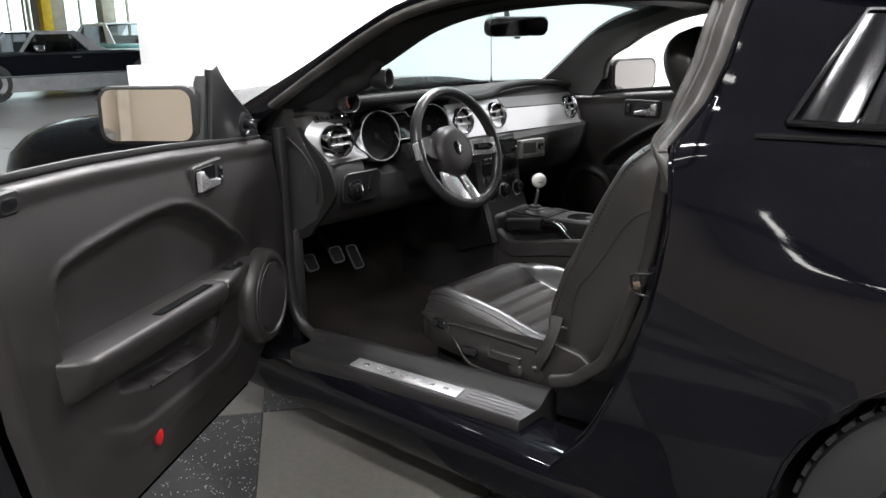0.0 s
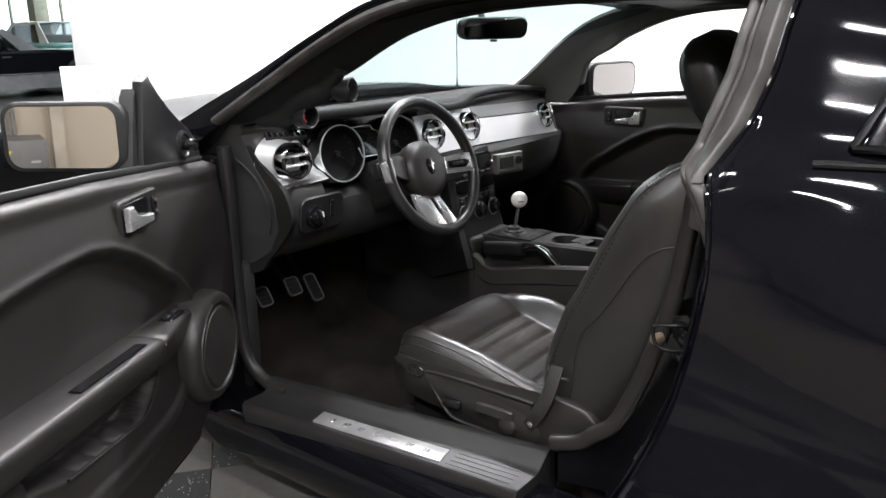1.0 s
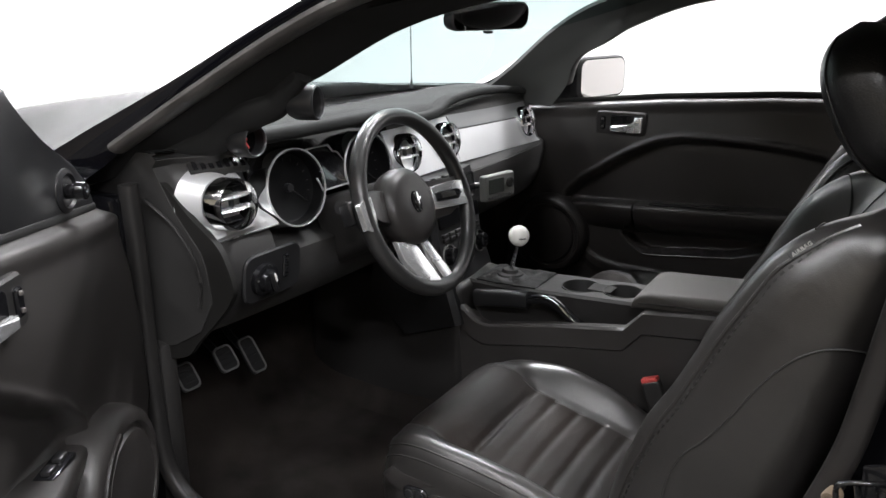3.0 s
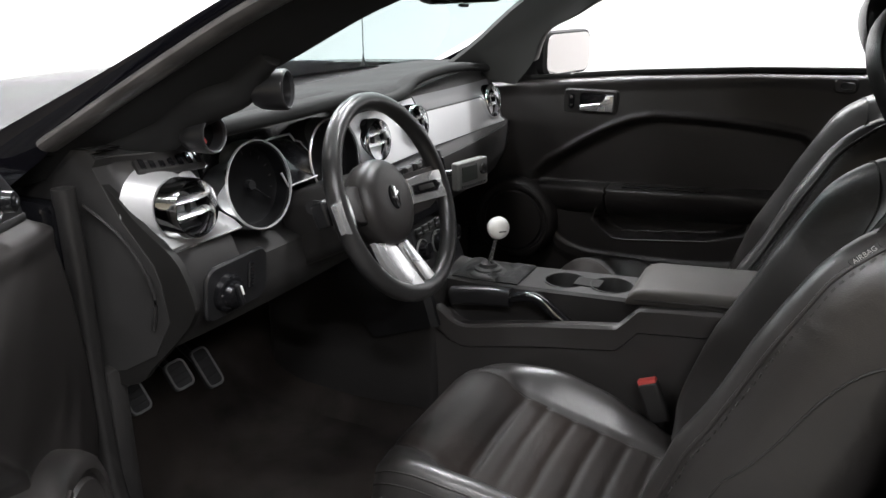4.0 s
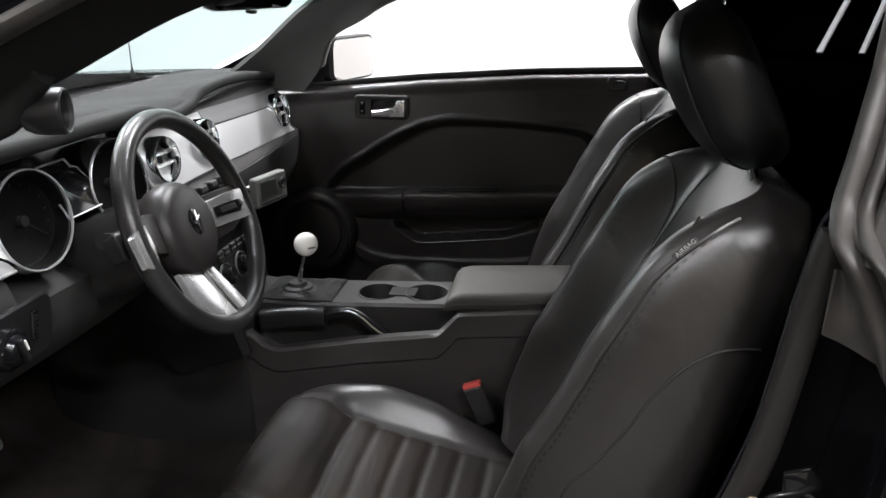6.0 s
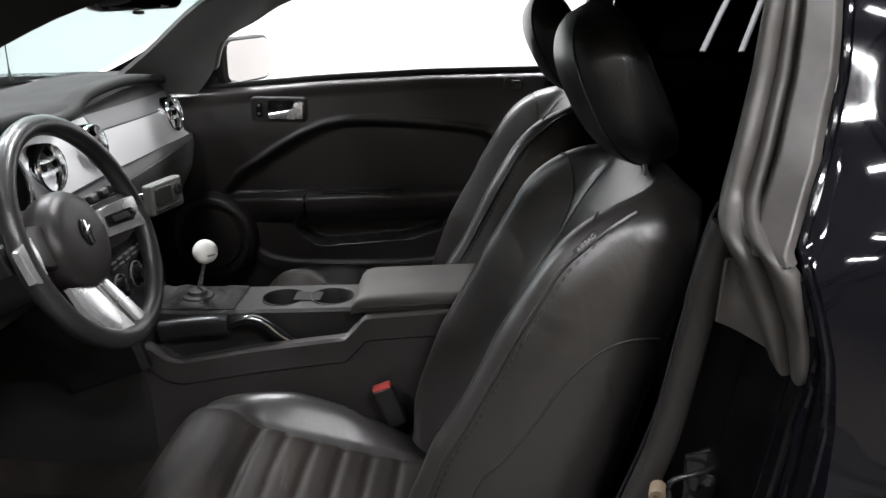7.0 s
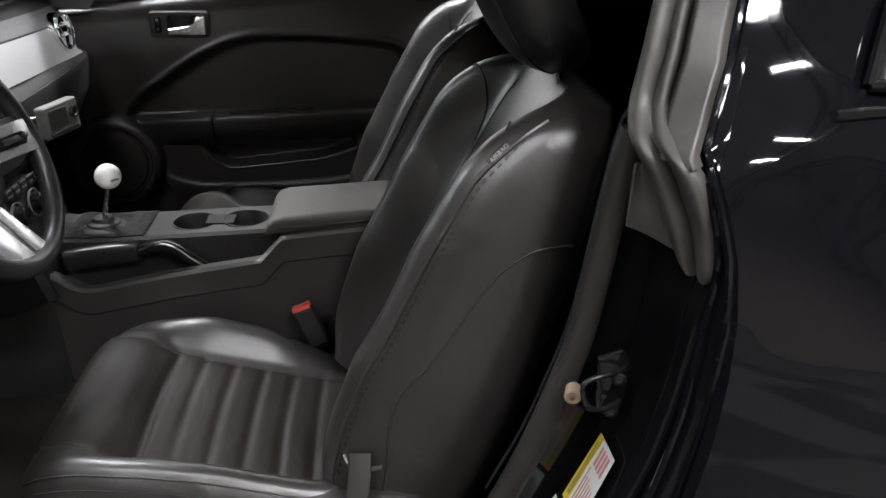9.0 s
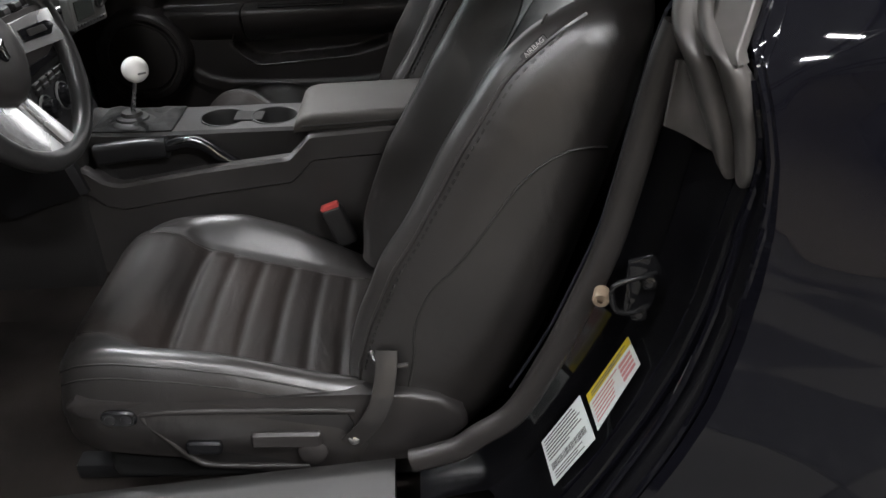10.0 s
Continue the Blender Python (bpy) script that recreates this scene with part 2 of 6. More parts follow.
def circle(rx, ry=None, n=10):
    ry = ry or rx
    return [(rx * math.cos(2 * math.pi * i / n), ry * math.sin(2 * math.pi * i / n)) for i in range(n)]


def tube(bm, pts, r, n=8, smooth=6, up=(0, 0, 1)):
    return sweep(bm, smooth_path(pts, smooth) if smooth else pts, circle(r, r, n), up)


def slab(bm, outline, normal, depth, bevel=0.0, seg=2):
    """A plate with the given flat outline (points in space), thickened against its normal."""
    nrm = Vector(normal).normalized()
    a = [bm.verts.new(Vector(p)) for p in outline]
    b = [bm.verts.new(Vector(p) - nrm * depth) for p in outline]
    top = bm.faces.new(a)
    bm.faces.new(list(reversed(b)))
    k = len(a)
    for i in range(k):
        bm.faces.new((a[i], b[i], b[(i + 1) % k], a[(i + 1) % k]))
    if bevel:
        bmesh.ops.bevel(bm, geom=list(top.edges), offset=bevel, segments=seg, affect="EDGES", profile=0.5)
    return bm


def lerp(a, b, t):
    return a + (b - a) * t


def soft_along(pts, x, h):
    """Like along, with bends rounded over h to either side."""
    return sum(along(pts, x + h * k / 5.0) * w for k, w in zip(range(-5, 6), (0.03, 0.06, 0.09, 0.12, 0.13, 0.14, 0.13, 0.12, 0.09, 0.06, 0.03)))


def sstep(a, b, x):
    t = min(1, max(0, (x - a) / (b - a)))
    return t * t * (3 - 2 * t)


def along(pts, x):
    """Height of a polyline of (x, y) at x."""
    if x <= pts[0][0]:
        return pts[0][1]
    for (a, b), (c, d) in zip(pts, pts[1:]):
        if x <= c:
            return lerp(b, d, (x - a) / (c - a))
    return pts[-1][1]


def round_rect(w, h, r, n=4):
    out = []
    for cx, cy, a0 in ((w / 2 - r, h / 2 - r, 0), (-w / 2 + r, h / 2 - r, 90), (-w / 2 + r, -h / 2 + r, 180), (w / 2 - r, -h / 2 + r, 270)):
        for i in range(n + 1):
            a = radians(a0 + 90 * i / n)
            out.append((cx + r * math.cos(a), cy + r * math.sin(a)))
    return out


def plate(bm, at, normal, w, h, r, depth, bevel=0.002, up=(0, 0, 1), hump=None):
    """A round-cornered plate facing normal, its back at 'at'."""
    a, s, t = frame_of(normal, up)
    at = Vector(at)
    rings = []
    for d, k in ((0, 0), (depth - bevel, 0), (depth, bevel)):
        rings.append([at + a * d + s * x + t * y for x, y in round_rect(w - 2 * k, h - 2 * k, max(1e-4, r - k))])
    return loft(bm, rings)


# ---- the room ----
b = bmesh.new()
box(b, (-6, -1.5, -0.06), (44, 20, 0.1))
floor = lone("floor", b, CONCRETE, "polished dark grey showroom floor", "floor", kind="structure")
WALL_Y = 4.2
b = bmesh.new()
box(b, (-0.6, WALL_Y + 0.1, 2.5), (18.4, 0.2, 5.1))
lone("wall_north", b, WHITE, "plain bright white photo wall behind the car", "wall", kind="structure")
b = bmesh.new()
box(b, (-6, -9.1, 2.5), (44, 0.2, 5.1))
lone("wall_south", b, TAN, "plain tan wall opposite the photo wall", "wall", kind="structure")
b = bmesh.new()
box(b, (12.0, -1.5, 2.5), (0.2, 20, 5.1))
lone("wall_east", b, TAN, "plain tan end wall of the hall", "wall", kind="structure")
b = bmesh.new()
box(b, (-28, -1.5, 2.5), (0.2, 20, 5.1))
lone("wall_west", b, BEIGE, "far end wall of the hall with tall windows", "wall", kind="structure")
b = bmesh.new()
box(b, (-18.5, 8.6, 2.5), (19, 0.2, 5.1))
lone("wall_far", b, BEIGE, "far side wall of the hall", "wall", kind="structure")
b = bmesh.new()
box(b, (-6, -1.5, 5.1), (44, 20, 0.1))
lone("ceiling", b, CEIL, "pale grey hall ceiling", "ceiling", kind="structure")
for i in range(9):
    b = bmesh.new()
    box(b, (-12 + 3 * i, -1.5, 4.60), (0.12, 20, 0.06))
    box(b, (-12 + 3 * i, -1.5, 5.02), (0.12, 20, 0.05))
    for j in range(20):
        y0 = -11.2 + j
        tube(b, [V(-12 + 3 * i, y0, 4.60), V(-12 + 3 * i, y0 + 0.5, 5.02), V(-12 + 3 * i, y0 + 1.0, 4.60)], 0.025, 6, 0)
    lone("roof_truss", b, STEEL, "black steel lattice roof truss", "truss", kind="structure")


def strip_light(x, y, deep=0.20, long=1.26):
    t = thing("ceiling_light", (x, y, 5.05), "long white fluorescent ceiling light, switched on", "ceiling light", "hall lights")
    bm = bmesh.new()
    box(bm, (x, y, 5.02), (long + 0.08, deep + 0.06, 0.065), bevel=0.01)
    part("housing", bm, WHITE, t)
    bm = bmesh.new()
    box(bm, (x, y, 4.984), (long, deep, 0.014))
    part("diffuser", bm, LAMP, t, "glowing white diffuser")
    return t


for y, dx in ((-4.9, 1.3), (-3.0, 1.1), (0.3, 0), (2.2, 0)):
    for x in (-7.5, -4.5, -1.5, 1.5, 4.5, 7.5)[:5 if y < -4 else 6]:
        strip_light(x + dx, y)
for x, y, watts in ((-3.2, -4.9, 170), (2.8, -4.9, 200), (5.8, -4.9, 230), (-0.4, -3.0, 80), (2.6, -3.0, 120), (5.6, -3.0, 130), (-7.5, 2.2, 360), (-4.5, 2.2, 360), (-1.5, 2.2, 360), (1.5, 2.2, 330), (4.5, 2.2, 110)):
    ld = bpy.data.lights.new("ceiling_lamp", "AREA")
    ld.shape, ld.size, ld.size_y, ld.energy = "RECTANGLE", 1.26, 0.16, watts
    ld.color = (0.98, 0.98, 1.0)
    lo = new("ceiling_lamp", ld)
    lo.location = (x, y, 4.97)

# ---- the car's shell ----
YC = 0.02                     # the car's middle
car = thing("sport_coupe", (1.0, YC, 0), "glossy black two-door coupe with its driver's door open", "car")


def smooth_along(pts, x):
    """Like along, with rounded bends."""
    h = 0.028
    return sum(along(pts, x + h * k) * w for k, w in ((-1, 0.12), (-0.66, 0.16), (-0.33, 0.17), (0, 0.10), (0.33, 0.17), (0.66, 0.16), (1, 0.12)))


def side_y(z):
    """Half width of the body by height."""
    return smooth_along([(0.12, 0.78), (0.20, 0.815), (0.30, 0.838), (0.45, 0.845), (0.60, 0.842), (0.70, 0.836), (0.80, 0.828), (0.85, 0.822), (0.90, 0.812), (0.95, 0.794), (0.985, 0.774),
                  (1.03, 0.735), (1.06, 0.712), (1.10, 0.692), (1.14, 0.676), (1.20, 0.652), (1.26, 0.615), (1.29, 0.58)], z)


CUT = [(0.12, 0.81), (0.26, 0.84), (0.30, 0.88), (0.36, 0.935), (0.41, 0.964), (0.45, 0.985), (0.514, 1.013), (0.565, 1.034), (0.63, 1.056), (0.704, 1.072), (0.772, 1.081), (0.834, 1.085), (0.89, 1.082), (0.94, 1.072), (0.985, 1.060), (1.06, 1.097), (1.14, 1.117), (1.205, 1.123), (1.26, 1.128), (1.30, 1.13)]
WX, WZ, ARCH = 1.702, 0.350, 0.375


def quarter_y(x, z):
    """Half width of the rear quarter: haunch over the wheel, tucked shoulder, rounded sail."""
    y = side_y(z) - 0.05 * max(0, (x - 2.0)) ** 2 + 0.055 * math.exp(-((x - WX) / 0.55) ** 2) * sstep(0.95, 0.6, z)
    ramp = 1 - (1 - min(1, max(0, (x - along(CUT, z) - 0.002) / 0.34))) ** 1.6
    ramp = lerp(ramp, sstep(1.08, 1.36, x), sstep(0.92, 0.99, z))
    y -= ramp * soft_along([(0.3, 0.0), (0.795, 0.0), (0.90, 0.042), (0.95, 0.050), (1.5, 0.050)], z, 0.022)
    y += 0.014 * math.sin(math.pi * min(1, max(0, (z - 0.98) / 0.30))) ** 2 * sstep(1.10, 1.40, x)
    return y - 0.09 * min(0.62, max(0, x - 1.12)) ** 2 * sstep(0.98, 1.06, z)


def quarter(side):
    bm = bmesh.new()
    zs = span(0.12, 0.74, 24) + span(0.755, 0.97, 22) + span(0.985, 1.06, 6) + span(1.08, 1.28, 12)
    us = span(0, 1, 84)
    rows = []
    for u in us:
        ring = []
        for z in zs:
            x0 = along(CUT, z)
            x = lerp(x0, 3.1, u ** 1.25)
            y = quarter_y(x, z)
            if u == 0:
                y -= 0.008
            ring.append(Vector((x, YC + side * y, z)))
        rows.append(ring)
    inside = set()
    for i, ring in enumerate(rows):
        for j, p in enumerate(ring):
            d = math.hypot(p.x - WX, p.z - WZ)
            if d < ARCH + 0.012:
                if d < ARCH - 0.03:
                    inside.add((i, j))
                else:
                    p.x, p.z = WX + (p.x - WX) / d * ARCH, WZ + (p.z - WZ) / d * ARCH
    def in_window(p):
        return 1.045 < p.z < 1.205 and lerp(1.29, 1.335, (p.z - 1.045) / 0.16) < p.x < lerp(1.66, 1.60, (p.z - 1.045) / 0.16)
    vs = [[bm.verts.new(p) for p in ring] for ring in rows]
    for i in range(len(vs) - 1):
        for j in range(len(zs) - 1):
            quad = ((i, j), (i + 1, j), (i + 1, j + 1), (i, j + 1))
            if any(q in inside for q in quad):
                continue
            mid = sum((rows[a][c] for a, c in quad), Vector()) / 4
            if in_window(mid):
                continue
            bm.faces.new([vs[a][c] for a, c in quad])
    loose = [v for v in bm.verts if not v.link_faces]
    bmesh.ops.delete(bm, geom=loose, context="VERTS")
    bmesh.ops.recalc_face_normals(bm, faces=bm.faces)
    bmesh.ops.solidify(bm, geom=bm.faces[:], thickness=0.006)
    return bm


for side in (-1, 1):
    part("quarter_panel", quarter(side), PAINT, car, "glossy black rear quarter panel")
    bm = bmesh.new()
    tube(bm, [V(along(CUT, z) + 0.001, YC + side * (side_y(z) - 0.004), z) for z in span(0.30, 1.25, 40)], 0.0045, 8, 0)
    part("skin_edge", bm, PAINT, car)
    bm = bmesh.new()
    tube(bm, [V(x, YC + side * (quarter_y(x, 1.012) + 0.004), 1.012) for x in span(1.20, 2.3, 14)], 0.006, 8, 0)
    part("belt_strip", bm, GLOSSB, car, "glossy black belt strip")
    # wheel arch liner
    bm = bmesh.new()
    pts = [(WX + (ARCH + 0.004) * math.cos(a), WZ + (ARCH + 0.004) * math.sin(a)) for a in (radians(d) for d in range(-30, 211, 10))]
    loft(bm, [[V(x, YC + side * 0.89, z) for x, z in pts], [V(x, YC + side * 0.55, z) for x, z in pts]], closed=False)
    part("arch_liner", bm, RUBBER, car)
    # louvre over the quarter window
    def wy(x, z):
        return YC + side * (quarter_y(x, z) + 0.006)
    bm = bmesh.new()
    ring = [(1.245, 1.034), (1.67, 1.034), (1.61, 1.222), (1.325, 1.222)]
    tube(bm, [V(x, wy(x, z), z) for x, z in ring + ring[:1]], 0.007, 8, 0)
    lv = part("window_louvre", bm, GLOSSB, car, "slatted black quarter window louvre")
    for k in range(4):
        bm = bmesh.new()
        rings = []
        for x, z in ((1.300 + 0.098 * k, 1.040), (1.350 + 0.077 * k, 1.216)):
            w = (0.052 if z < 1.1 else 0.041) - (0.005 if side > 0 else 0)
            rings.append([V(x + dx * w, wy(x, z) + side * dy, z) for dx, dy in ((-0.86, -0.016), (-0.80, 0.006), (-0.6, 0.010), (0.5, 0.002), (0.94, -0.006), (0.96, -0.012), (0.5, -0.006), (-0.6, -0.008))])
        loft(bm, rings)
        part("slat", bm, GLOSSB, lv, "slanted glossy black slat")
    bm = bmesh.new()
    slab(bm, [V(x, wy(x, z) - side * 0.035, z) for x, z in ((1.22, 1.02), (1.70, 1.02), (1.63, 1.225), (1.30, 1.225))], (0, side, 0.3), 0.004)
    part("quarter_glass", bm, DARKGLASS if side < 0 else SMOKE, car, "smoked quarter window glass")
    # rear wheel
    bm = bmesh.new()
    yo = YC + side * 0.855
    lathe(bm, (WX, yo, WZ), (0, side, 0), [(-0.22, 0.22), (-0.215, 0.30), (-0.19, 0.338), (-0.03, 0.345), (0.0, 0.335), (0.012, 0.29), (0.008, 0.24), (-0.01, 0.225)], 56)
    wheel = part("wheel", bm, TYRE, car, "black tyre on a grey rim")
    for k in range(56):
        bm = bmesh.new()
        a = 2 * math.pi * k / 56
        c = V(WX + 0.344 * math.cos(a), yo - side * 0.06, WZ + 0.344 * math.sin(a))
        box(bm, c, (0.008, 0.10, 0.022), Euler((0, -a, 0)).to_matrix(), 0)
        part("tread_block", bm, TYRE, wheel)
    bm = bmesh.new()
    lathe(bm, (WX, yo - side * 0.03, WZ), (0, side, 0), [(0, 0.0), (0.0, 0.05), (0.0, 0.20), (0.03, 0.225), (0.02, 0.23), (-0.02, 0.228)], 40)
    part("rim", bm, RIM, wheel)

# roof, with the headliner under it
bm = bmesh.new()
ROOF = [(0.30, 1.262), (0.45, 1.292), (0.65, 1.312), (0.9, 1.322), (1.2, 1.318), (1.5, 1.29), (1.8, 1.235), (2.2, 1.13), (2.6, 1.02), (3.1, 0.98)]


def roof_pt(x, s):
    half = along([(0.3, 0.662), (0.5, 0.645), (0.8, 0.628), (1.1, 0.610), (1.6, 0.585)], x)
    half = half - 0.07 * sstep(1.5, 2.0, x)
    return V(x, YC + s * half, along(ROOF, x) - 0.035 * s ** 4 - 0.012 * s * s)


grid(bm, roof_pt, span(0.30, 1.55, 30), span(-1, 1, 24))
bmesh.ops.solidify(bm, geom=bm.faces[:], thickness=0.012)
part("roof", bm, PAINT, car, "glossy black roof")
bm = bmesh.new()
grid(bm, lambda x, s: roof_pt(x, s * 0.95) - V(0, 0, 0.024 + 0.012 * (1 - s * s)), span(0.46, 1.6, 20), span(-1, 1, 16))
bmesh.ops.solidify(bm, geom=bm.faces[:], thickness=0.008)
part("headliner", bm, TRIM2, car, "dark fabric headliner")
bm = bmesh.new()
grid(bm, lambda x, s: roof_pt(x, s) + V(0, 0, 0.004), span(1.56, 3.1, 16), span(-0.98, 0.98, 8))
part("rear_window", bm, DARKGLASS, car, "dark sloping rear window")

# windscreen
def screen_pt(s, t):
    half = lerp(0.69, 0.60, t)
    bow = 0.10 * s * s
    return V(lerp(-0.36, 0.40, t) + bow * (1 - 0.4 * t), YC + s * half, lerp(0.985, 1.272, t) + 0.03 * math.sin(math.pi * t) - 0.015 * s * s)


bm = bmesh.new()
grid(bm, screen_pt, span(-1, 1, 20), span(0, 1, 12))
wsob = part("windscreen", bm, WINDSHIELD, car, "green-tinted clear windscreen")
wsob.visible_shadow = False

# front pillars and roof rails
OUTER = [(-0.42, -0.755, 0.925), (-0.25, -0.725, 1.010), (-0.05, -0.695, 1.104), (0.15, -0.680, 1.199), (0.31, -0.668, 1.264), (0.50, -0.640, 1.300), (0.80, -0.622, 1.312), (1.05, -0.606, 1.300), (1.16, -0.596, 1.280)]
MID = [(-0.30, -0.735, 0.90), (-0.17, -0.705, 0.985), (0.00, -0.672, 1.085), (0.18, -0.655, 1.178), (0.33, -0.642, 1.236), (0.52, -0.615, 1.270), (0.80, -0.598, 1.278), (1.00, -0.588, 1.270), (1.09, -0.580, 1.250)]
INNER = [(-0.16, -0.630, 0.938), (-0.06, -0.610, 1.000), (0.06, -0.588, 1.064), (0.16, -0.574, 1.111), (0.33, -0.574, 1.190), (0.52, -0.572, 1.232), (0.80, -0.568, 1.248), (0.98, -0.560, 1.245), (1.05, -0.556, 1.232)]
FAR_OUT = [(-0.36, 0.790, 0.925), (-0.18, 0.75, 1.00), (-0.01, 0.72, 1.09), (0.17, 0.705, 1.195), (0.28, 0.69, 1.265), (0.50, 0.670, 1.300), (0.80, 0.640, 1.314), (1.05, 0.612, 1.305), (1.16, 0.60, 1.285)]
FAR_MID = [(0.02, 0.700, 0.925), (0.075, 0.680, 0.99), (0.115, 0.650, 1.070), (0.20, 0.638, 1.118), (0.285, 0.628, 1.165), (0.45, 0.612, 1.222), (0.67, 0.600, 1.246), (0.95, 0.585, 1.242), (1.10, 0.575, 1.225)]
FAR_IN = [(-0.22, 0.600, 0.945), (-0.155, 0.572, 0.975), (-0.05, 0.562, 1.05), (0.08, 0.558, 1.158), (0.20, 0.552, 1.225), (0.34, 0.545, 1.258), (0.60, 0.535, 1.262), (0.90, 0.53, 1.262), (1.06, 0.525, 1.25)]


def ribbon(bm, a, b, thick=0.02, hump=0.01, n=6, m=6):
    pa, pb = smooth_path(a, n), smooth_path(b, n)
    rows = []
    for p, q in zip(pa, pb):
        row = []
        for k in range(m + 1):
            t = k / m
            w = p.lerp(q, t)
            out = V(0, (-1 if p.y < YC else 1), 0.5).normalized()
            row.append(w + out * hump * math.sin(math.pi * t))
        rows.append(row)
    loft(bm, rows, closed=False)
    bmesh.ops.recalc_face_normals(bm, faces=bm.faces)
    bmesh.ops.solidify(bm, geom=bm.faces[:], thickness=thick)
    return bm


for side in (-1, 1):
    o, m, i = [[V(*p) for p in pts] for pts in ((OUTER, MID, INNER) if side < 0 else (FAR_OUT, FAR_MID, FAR_IN))]
    bm = bmesh.new()
    ribbon(bm, o, m, 0.01, 0.008)
    part("front_pillar", bm, PAINT, car, "glossy black windscreen pillar")
    bm = bmesh.new()
    ribbon(bm, m, i, 0.012, 0.015)
    # same trim both sides; the driver's is blackened, its shade put into the colour
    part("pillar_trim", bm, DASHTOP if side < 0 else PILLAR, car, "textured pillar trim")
    bm = bmesh.new()
    seal = [p + V(0, (-0.012 if side < 0 else 0.012), 0.006) for p in m[1:]]
    sweep(bm, smooth_path(seal, 6), circle(0.012, 0.023, 12), up=(0, 1, 0))
    part("door_seal", bm, SEAL, car, "grey rubber door seal")

# door-side pillar behind the seats: seal, trim band, painted jamb
for side in (-1, 1):
    def S(x, y, z):
        return V(x, y if side < 0 else 2 * YC - y, z)
    BAND = [(1.26, 1.062, -0.572), (1.205, 1.052, -0.595), (1.136, 1.042, -0.612), (1.067, 1.024, -0.640), (0.985, 1.006, -0.655), (0.95, 0.999, -0.652), (0.90, 0.992, -0.650), (0.80, 0.978, -0.650), (0.719, 0.964, -0.650),
            (0.632, 0.938, -0.650), (0.554, 0.910, -0.650), (0.47, 0.871, -0.650), (0.43, 0.825, -0.650), (0.405, 0.795, -0.650), (0.385, 0.735, -0.650)]
    def band(z):
        r = BAND[::-1]
        return along([(p[0], p[1]) for p in r], z), along([(p[0], p[2]) for p in r], z)
    FLAP_L = [(0.85, 1.074), (0.898, 1.050), (0.925, 1.036), (0.950, 1.024), (0.975, 1.012), (0.995, 1.004), (1.03, 1.004)]
    FLAP_R = [(0.85, 1.092), (0.868, 1.093), (0.906, 1.087), (0.949, 1.071), (0.976, 1.056), (0.989, 1.046), (1.03, 1.04)]
    def seal_in(z, k):
        xi, yi = band(z)
        xo, yo = along(CUT, z) - 0.004, YC - side_y(z) + 0.004
        low = sstep(1.025, 0.965, z)
        r1 = math.sin(math.pi * min(1, k / 0.60)) if k < 0.60 else 0
        r2 = math.sin(math.pi * (k - 0.60) / 0.40) * 0.55 if k >= 0.60 else 0
        top = 0.006 + 0.018 * max(r1, r2, 0) ** 0.6
        bot = 0.006 + 0.022 * abs(math.sin(math.pi * 2.0 * k)) ** 0.8
        out = lerp(top, bot, low) * sstep(0, 0.06, k) * sstep(1.0, 0.95, k) * sstep(0.852, 0.872, z + 0.012 * math.sin(math.pi * k))
        p = V(lerp(xi, xo, 0.5 * k), lerp(yi, yo, 0.5 * k), 0)
        q = V(lerp(along(FLAP_L, z), along(FLAP_R, z), k), lerp(-0.692, -0.756, k), 0)
        w = p.lerp(q, low)
        return S(w.x - 0.45 * out, w.y - 0.85 * out, z - 0.010 * sstep(0.90, 0.86, z) * math.sin(math.pi * k))
    bm = bmesh.new()
    grid(bm, seal_in, span(1.262, 0.858, 52), span(0, 1, 28))
    bmesh.ops.recalc_face_normals(bm, faces=bm.faces)
    bmesh.ops.solidify(bm, geom=bm.faces[:], thickness=0.006)
    sl = part("pillar_seal", bm, SEAL, car, "worn grey rubber pillar seal", angle=80)
    def seal_out(z, k):
        xi, yi = band(z)
        xo, yo = along(CUT, z) - 0.004, YC - side_y(z) + 0.004
        out = 0.006 + 0.017 * min(1, math.sin(math.pi * k) * 2.2)
        out *= sstep(0, 0.06, k) * sstep(1.0, 0.95, k)
        out += 0.004 * sstep(0.995, 0.978, z)
        return S(lerp(xi, xo, 0.5 + 0.5 * k) - 0.45 * out, lerp(yi, yo, 0.5 + 0.5 * k) - 0.85 * out, z)
    bm = bmesh.new()
    grid(bm, seal_out, span(1.262, 0.976, 34), span(0, 1, 20))
    bmesh.ops.recalc_face_normals(bm, faces=bm.faces)
    bmesh.ops.solidify(bm, geom=bm.faces[:], thickness=0.010)
    part("seal_lip", bm, SEAL, sl, "flat outer lip of the seal", angle=80)
    bm = bmesh.new()
    def flap(a, c):
        p = V(lerp(1.014, 1.012, c), -0.684, lerp(0.955, 0.886, c))
        q = V(lerp(1.034, 1.080, c), -0.702, lerp(0.955, 0.856, c))
        r = p.lerp(q, a)
        return S(r.x, r.y + 0.010 * math.sin(math.pi * a), r.z)
    grid(bm, flap, span(0, 1, 10), span(0, 1, 10))
    bmesh.ops.recalc_face_normals(bm, faces=bm.faces)
    bmesh.ops.solidify(bm, geom=bm.faces[:], thickness=0.004)
    part("seal_flap", bm, SEAL, sl, "thin rubber flap behind the seal")
    bm = bmesh.new()
    path = smooth_path([S(x + 0.014, y - 0.006, z) for z, x, y in BAND[4:]], 5)
    sweep(bm, path, round_rect(0.032, 0.024, 0.009, 3), up=(0, 1, 0))
    part("opening_trim", bm, TRIM, car, "scuffed charcoal plastic trim round the door opening")
    bm = bmesh.new()
